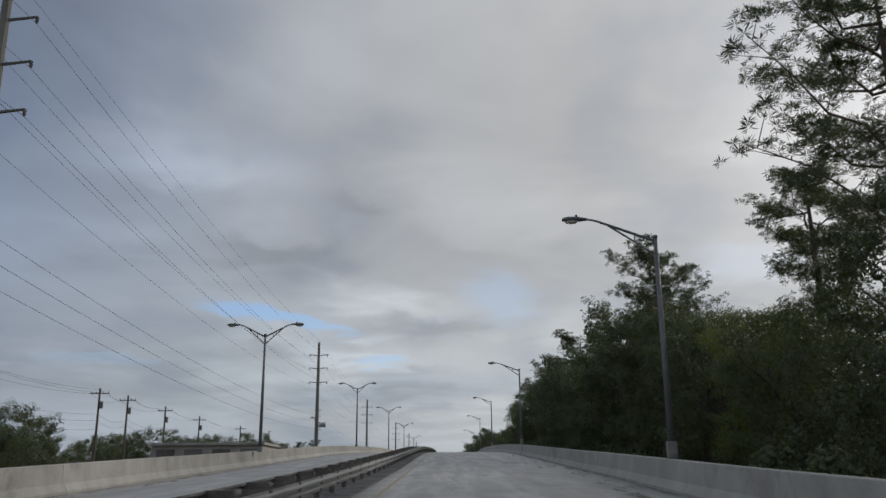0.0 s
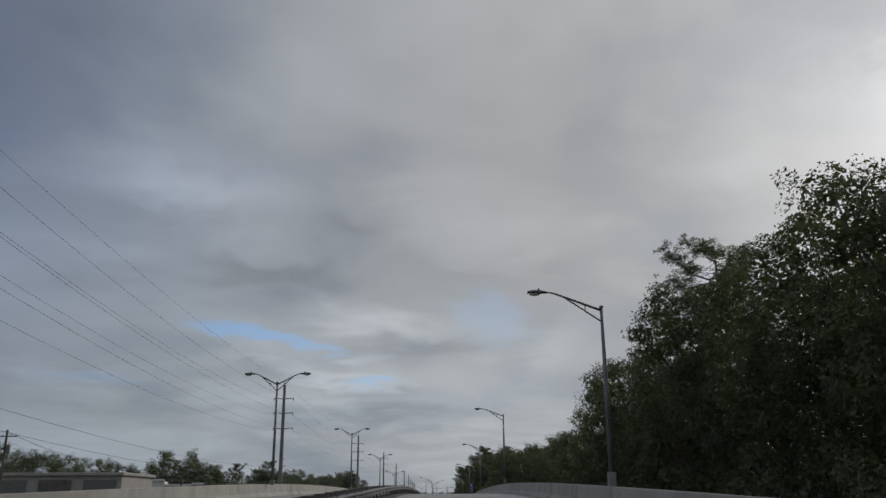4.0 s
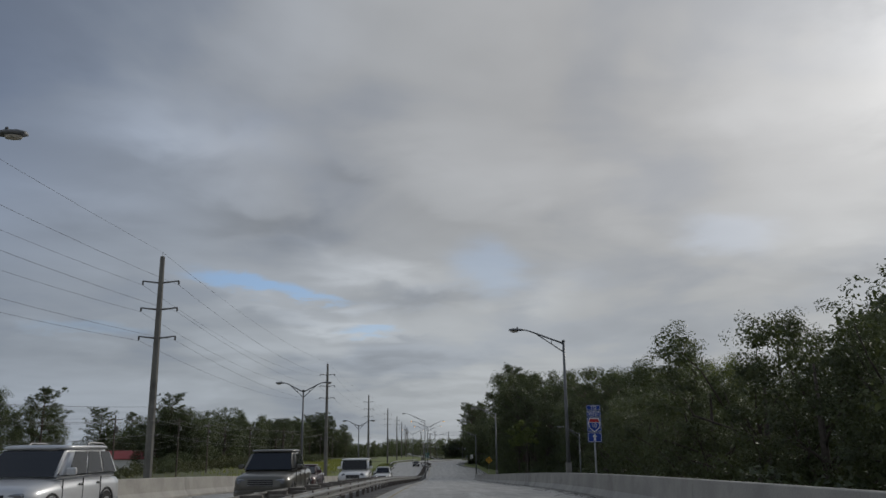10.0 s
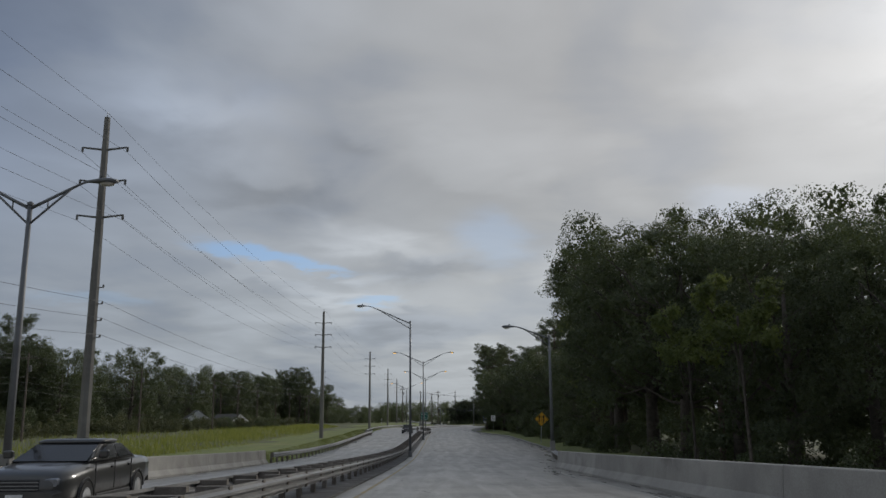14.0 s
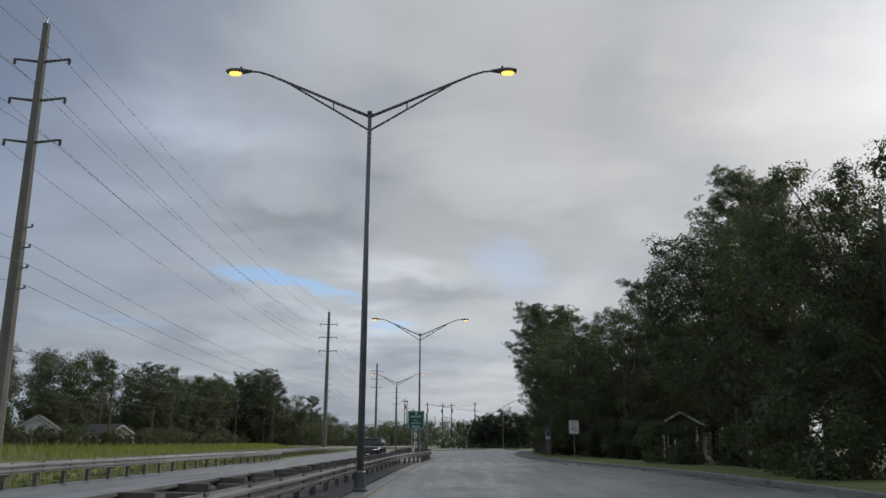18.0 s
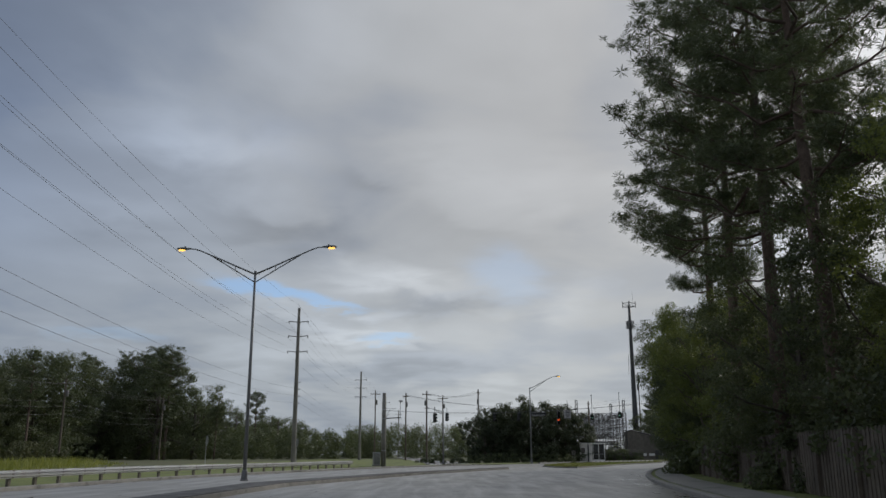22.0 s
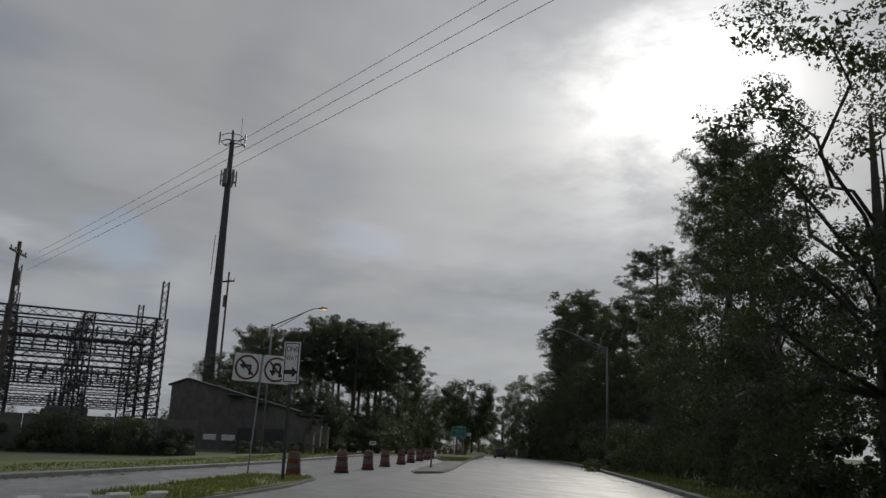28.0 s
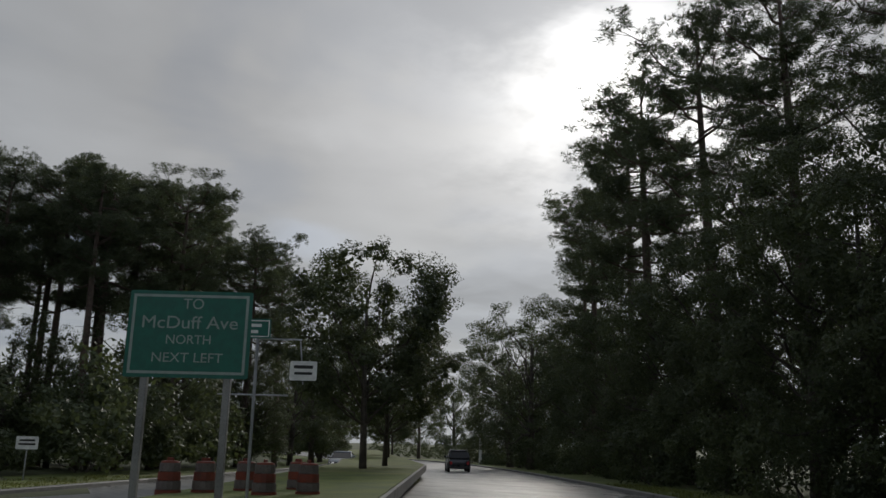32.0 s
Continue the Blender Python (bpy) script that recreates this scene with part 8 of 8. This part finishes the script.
def quad_panel(bm, pts, t):
    """A thin plate through four corners, thickened outward by the vector t."""
    a = [bm.verts.new(Vector(p)) for p in pts]
    b = [bm.verts.new(Vector(p) + Vector(t)) for p in pts]
    bm.faces.new(a)
    bm.faces.new(b[::-1])
    for k in range(4):
        bm.faces.new((a[k], b[k], b[(k + 1) % 4], a[(k + 1) % 4]))
    bmesh.ops.recalc_face_normals(bm, faces=bm.faces)


def wheel(top, x, y, r):
    bm = bmesh.new()
    n = 18
    sgn = 1 if x > 0 else -1
    prof = ((r * 0.62, -0.10), (r * 0.95, -0.11), (r, -0.06), (r, 0.06), (r * 0.95, 0.11), (r * 0.62, 0.10))
    rings = [[bm.verts.new((x + dx, y + q * math.cos(6.2832 * k / n), r + q * math.sin(6.2832 * k / n))) for k in range(n)] for q, dx in prof]
    for a, b in zip(rings, rings[1:]):
        for k in range(n):
            bm.faces.new((a[k], a[(k + 1) % n], b[(k + 1) % n], b[k]))
    bm.faces.new(rings[0])
    bm.faces.new(rings[-1])
    w = part("wheel", bm, "rubber", top)
    bm = bmesh.new()
    rings = [[bm.verts.new((x + sgn * dx, y + q * math.cos(6.2832 * k / n), r + q * math.sin(6.2832 * k / n))) for k in range(n)] for q, dx in ((r * 0.60, 0.06), (r * 0.60, 0.112), (r * 0.5, 0.104), (r * 0.2, 0.118))]
    for a, b in zip(rings, rings[1:]):
        for k in range(n):
            bm.faces.new((a[k], a[(k + 1) % n], b[(k + 1) % n], b[k]))
    bm.faces.new(rings[-1])
    part("rim", bm, "galv", w)


def car(name, label, m, paint, length=4.7, width=1.88, height=1.75, bonnet=1.02, nose=1.25, shape="suv", lights_on=False):
    """A road vehicle whose front looks along -y."""
    top = thing(name, label, "car", m, "cars on the highway")
    w, l = width / 2, length
    y0, y1 = -l / 2, l / 2
    belt = bonnet + 0.06
    bm = bmesh.new()
    tail = {"suv": belt, "sedan": belt + 0.02, "pickup": belt + 0.05, "jeep": belt}[shape]
    loft(bm, [(y0, w * 0.72, 0.42, bonnet - 0.22), (y0 + 0.10, w * 0.90, 0.30, bonnet - 0.10), (y0 + 0.45, w * 0.985, 0.25, bonnet - 0.03), (y0 + nose, w, 0.24, belt),
              (0.2, w, 0.24, belt + 0.02), (y1 - 0.5, w * 0.99, 0.27, tail), (y1 - 0.12, w * 0.94, 0.36, tail - 0.02), (y1, w * 0.85, 0.45, tail - 0.12)], 20, 5.0)
    part("body", bm, paint, top, smooth=True)
    for x in (-1, 1):
        for y in (y0 + nose + 0.12, y0 + nose + 1.12, y0 + nose + 2.08):
            if y < y1 - 0.9:
                bm = bmesh.new()
                box(bm, x * w * 0.992 - 0.012, x * w * 0.992 + 0.012, y, y + 0.012, 0.42, belt - 0.02)
                part("door_seam", bm, "black", top)
        for y in (y0 + nose + 0.92, y0 + nose + 1.88):
            if y < y1 - 1.1:
                bm = bmesh.new()
                box(bm, x * w * 1.0 - 0.02, x * w * 1.0 + 0.02, y, y + 0.16, belt - 0.17, belt - 0.13, 0.01)
                part("door_handle", bm, "black", top)
        bm = bmesh.new()
        box(bm, x * w * 0.985 - 0.025, x * w * 0.985 + 0.025, y0 + 1.4, y1 - 1.45, 0.25, 0.36, 0.015)
        part("sill", bm, "black", top)
    back = {"suv": y1 - 0.15, "sedan": y1 - 0.75, "pickup": y0 + nose + 2.35, "jeep": y1 - 0.12}[shape]
    rake = {"suv": 0.75, "sedan": 0.95, "pickup": 0.70, "jeep": 0.25}[shape]
    rear = {"suv": 0.35, "sedan": 0.95, "pickup": 0.2, "jeep": 0.1}[shape]
    r0, r1 = y0 + nose + rake, back - rear
    tw = w * (0.93 if shape == "jeep" else 0.80)
    z0, z1 = belt - 0.03, height
    low = [(-w * 0.97, y0 + nose - 0.08, z0), (w * 0.97, y0 + nose - 0.08, z0), (w * 0.97, back, z0), (-w * 0.97, back, z0)]
    high = [(-tw, r0, z1 - 0.05), (tw, r0, z1 - 0.05), (tw, r1, z1 - 0.05), (-tw, r1, z1 - 0.05)]
    bm = bmesh.new()
    a = [bm.verts.new(p) for p in low]
    b = [bm.verts.new(p) for p in high]
    bm.faces.new(b)
    for k in range(4):
        bm.faces.new((a[k], a[(k + 1) % 4], b[(k + 1) % 4], b[k]))
    bm.faces.new(a[::-1])
    bmesh.ops.bevel(bm, geom=list(bm.edges), offset=0.10, segments=4, affect="EDGES")
    part("cabin", bm, paint, top, smooth=True)
    bm = bmesh.new()
    loft(bm, [(r0 - 0.08, tw * 0.9, z1 - 0.08, z1 - 0.02), (r0 + 0.2, tw, z1 - 0.08, z1 + 0.02), (r1 - 0.2, tw, z1 - 0.08, z1 + 0.02), (r1 + 0.06, tw * 0.9, z1 - 0.08, z1 - 0.02)], 12, 4)
    part("roof", bm, paint, top, smooth=True)

    def pane(name, i, j, u0, u1, e0, e1, out):
        bl, br = Vector(low[i]).lerp(Vector(low[j]), e0), Vector(low[i]).lerp(Vector(low[j]), e1)
        tl, tr = Vector(high[i]).lerp(Vector(high[j]), e0), Vector(high[i]).lerp(Vector(high[j]), e1)
        bm = bmesh.new()
        quad_panel(bm, [bl.lerp(tl, u0), br.lerp(tr, u0), br.lerp(tr, u1), bl.lerp(tl, u1)], Vector(out) * 0.012)
        part(name, bm, "car_glass", top)

    pane("windscreen", 0, 1, 0.10, 0.92, 0.07, 0.93, (0, -1, 0.6))
    pane("rear_window", 2, 3, 0.15, 0.88, 0.08, 0.92, (0, 1, 0.4))
    cuts = ((0.13, 0.40), (0.43, 0.68), (0.72, 0.93)) if shape in ("suv", "jeep") else ((0.16, 0.48), (0.52, 0.88))
    for e0, e1 in cuts:
        pane("side_window", 1, 2, 0.16, 0.88, e0, e1, (1, 0, 0.2))
        pane("side_window", 3, 0, 0.16, 0.88, 1 - e1, 1 - e0, (-1, 0, 0.2))
    for x in (-1, 1):
        bm = bmesh.new()
        box(bm, x * (w * 0.97) if x > 0 else -w * 0.97 - 0.2, x * w * 0.97 + 0.2 if x > 0 else -w * 0.97, y0 + nose + 0.25, y0 + nose + 0.38, belt + 0.06, belt + 0.22, 0.03)
        part("mirror", bm, paint, top)
        bm = bmesh.new()
        if shape == "jeep":
            lathe(bm, [(0.12, 0), (0.12, 0.03), (0.06, 0.05)], 14)
            bm.transform(Matrix.Translation((x * w * 0.60, y0 + 0.06, bonnet - 0.22)) @ pose(0, 0, 0, 90, 0, 0))
        else:
            loft(bm, [(y0 + 0.005, w * 0.15, bonnet - 0.34, bonnet - 0.20), (y0 + 0.12, w * 0.19, bonnet - 0.34, bonnet - 0.15)], 10, 4)
            for v in bm.verts:
                v.co.x += x * w * 0.66
        lamp_unit = part("headlight", bm, "headlamp", top)
        if lights_on:
            bm = bmesh.new()
            quad_panel(bm, [(x * w * 0.50, y0 - 0.012, bonnet - 0.315), (x * w * 0.84, y0 + 0.05, bonnet - 0.275), (x * w * 0.84, y0 + 0.05, bonnet - 0.235), (x * w * 0.50, y0 - 0.012, bonnet - 0.285)], (0, -0.02, 0))
            part("lamp", bm, "headlight", lamp_unit, "lit slim headlight strip")
        bm = bmesh.new()
        loft(bm, [(y1 - 0.08, w * 0.12, bonnet - 0.40, bonnet - 0.12), (y1 + 0.012, w * 0.10, bonnet - 0.38, bonnet - 0.14)], 10, 4)
        for v in bm.verts:
            v.co.x += x * w * 0.74
        part("tail_light", bm, "red", top)
    bm = bmesh.new()
    box(bm, -w * 0.45, w * 0.45, y0 - 0.012, y0 + 0.10, bonnet - 0.42, bonnet - 0.20, 0.02)
    grille = part("grille", bm, "black", top)
    for k in range(3):
        bm = bmesh.new()
        box(bm, -w * 0.43, w * 0.43, y0 - 0.022, y0 - 0.008, bonnet - 0.395 + 0.065 * k, bonnet - 0.375 + 0.065 * k)
        part("grille_bar", bm, "galv_old", grille)
    bm = bmesh.new()
    loft(bm, [(y0 - 0.10, w * 0.80, 0.34, 0.52), (y0 + 0.05, w * 0.93, 0.32, 0.56)], 12, 5)
    part("bumper", bm, "black" if shape == "jeep" else paint, top)
    bm = bmesh.new()
    box(bm, -0.16, 0.16, y0 - 0.115, y0 - 0.10, 0.38, 0.48)
    part("number_plate", bm, "white", top)
    bm = bmesh.new()
    loft(bm, [(y1 - 0.05, w * 0.93, 0.36, 0.58), (y1 + 0.08, w * 0.80, 0.38, 0.54)], 12, 5)
    part("rear_bumper", bm, "black" if shape == "jeep" else paint, top)
    if shape in ("suv",):
        for x in (-1, 1):
            bm = bmesh.new()
            tube(bm, [(x * tw * 0.90, r0 + 1.05, z1 + 0.02), (x * tw * 0.90, r0 + 1.15, z1 + 0.06), (x * tw * 0.90, r1 - 0.3, z1 + 0.06), (x * tw * 0.90, r1 - 0.2, z1 + 0.02)], 0.022, 6)
            part("roof_rail", bm, "galv_old", top)
    if shape == "pickup":
        bm = bmesh.new()
        box(bm, -w * 0.86, w * 0.86, back + 0.08, y1 - 0.12, belt + 0.03, belt + 0.05)
        part("bed_cover", bm, "black", top)
    r = 0.37 if shape != "sedan" else 0.33
    for x in (-w + 0.10, w - 0.10):
        for y in (y0 + 0.92, y1 - 0.98):
            bm = bmesh.new()
            tube(bm, [(x * 1.005 + (0.09 if x > 0 else -0.09), y + (r + 0.05) * math.cos(q), r + (r + 0.05) * math.sin(q)) for q in (math.pi * k / 10 for k in range(11))], 0.028, 5)
            part("wheel_arch", bm, "black", top)
            wheel(top, x, y, r)
    return top


def car_paint(name, colour, rough, metal):
    """Smooth lacquered paint with faint road dirt low on the doors."""
    m = bpy.data.materials.new("car_" + name)
    m.use_nodes = True
    t = Nodes(m.node_tree)
    p = t.nodes["Principled BSDF"]
    co = t.add("ShaderNodeTexCoord").outputs["Object"]
    xyz = t.add("ShaderNodeSeparateXYZ")
    t.link(co, xyz.inputs[0])
    splash = t.math("ADD", xyz.outputs[2], t.span(t.noise(co, 4.0, 4, 0.6), 0.3, 0.7, -0.15, 0.15))
    dirt = t.math("MULTIPLY", t.span(splash, 0.62, 0.28), 0.55)
    t.link(t.mix(dirt, colour, (0.10, 0.092, 0.082)), p.inputs["Base Color"])
    t.link(t.math("MULTIPLY_ADD", dirt, 0.5, rough), p.inputs["Roughness"])
    p.inputs["Metallic"].default_value = metal
    p.inputs["Coat Weight"].default_value = 0.7
    p.inputs["Coat Roughness"].default_value = 0.08
    return m


for name, colour, rough, metal in (("silver", (0.56, 0.57, 0.585), 0.38, 0.25), ("white_paint", (0.75, 0.75, 0.74), 0.35, 0.0), ("dark_grey_paint", (0.055, 0.055, 0.053), 0.3, 0.3), ("black_paint", (0.016, 0.018, 0.024), 0.25, 0.2), ("maroon", (0.07, 0.03, 0.03), 0.3, 0.3), ("olive_paint", (0.10, 0.095, 0.078), 0.36, 0.3)):
    M[name] = car_paint(name, colour, rough, metal)
M["car_glass"] = plain("tinted_car_glass", (0.008, 0.009, 0.011), 0.12)
M["headlamp"] = plain("headlamp_glass", (0.22, 0.23, 0.25), 0.12, 0.3, 0.0, 0.8)
M["headlight"] = plain("lit_headlight", (1.0, 0.97, 0.9), 0.3, 0, 1.4)
car("suv", "silver sport utility vehicle with roof rails in the oncoming lane", stand(238.5, -5.9), "silver", 4.8, 1.9, 1.8)
car("suv", "silver-grey sport utility vehicle in the far oncoming lane", stand(262.7, -8.9), "silver", 4.7, 1.88, 1.75)
car("pickup_truck", "dark olive pickup truck in the near oncoming lane", stand(275.5, -6.2), "olive_paint", 5.4, 1.95, 1.85, 1.08, 1.35, "pickup")
car("sedan", "dark maroon sedan in the far oncoming lane", stand(293.5, -7.9), "maroon", 4.8, 1.85, 1.45, 0.92, 1.25, "sedan")
car("off_road_car", "white boxy off-road car with round headlights", stand(298.6, -5.4), "white_paint", 4.2, 1.88, 1.85, 1.12, 1.35, "jeep")
car("pickup_truck", "white pickup truck with lit headlights in the oncoming lane", stand(349.3, -6.8), "white_paint", 5.6, 2.0, 1.9, 1.12, 1.4, "pickup", True)
car("sedan", "dark grey sedan in the far oncoming lane", stand(359.9, -8.0), "dark_grey_paint", 4.7, 1.84, 1.42, 0.95, 1.2, "sedan")
car("suv", "black sport utility vehicle with lit headlights in the oncoming lane", stand(508.6, -7.1), "black_paint", 4.8, 1.92, 1.66, 1.05, 1.25, "suv", True)
car("suv", "black sport utility vehicle driving ahead in the lane", stand(821.5, 1.5, 0.0, 180), "black_paint", 4.7, 1.9, 1.8)
car("sedan", "silver car waiting beyond the grassy median", stand(815, -7.9), "silver", 4.6, 1.84, 1.5, 0.95, 1.2, "sedan", True)
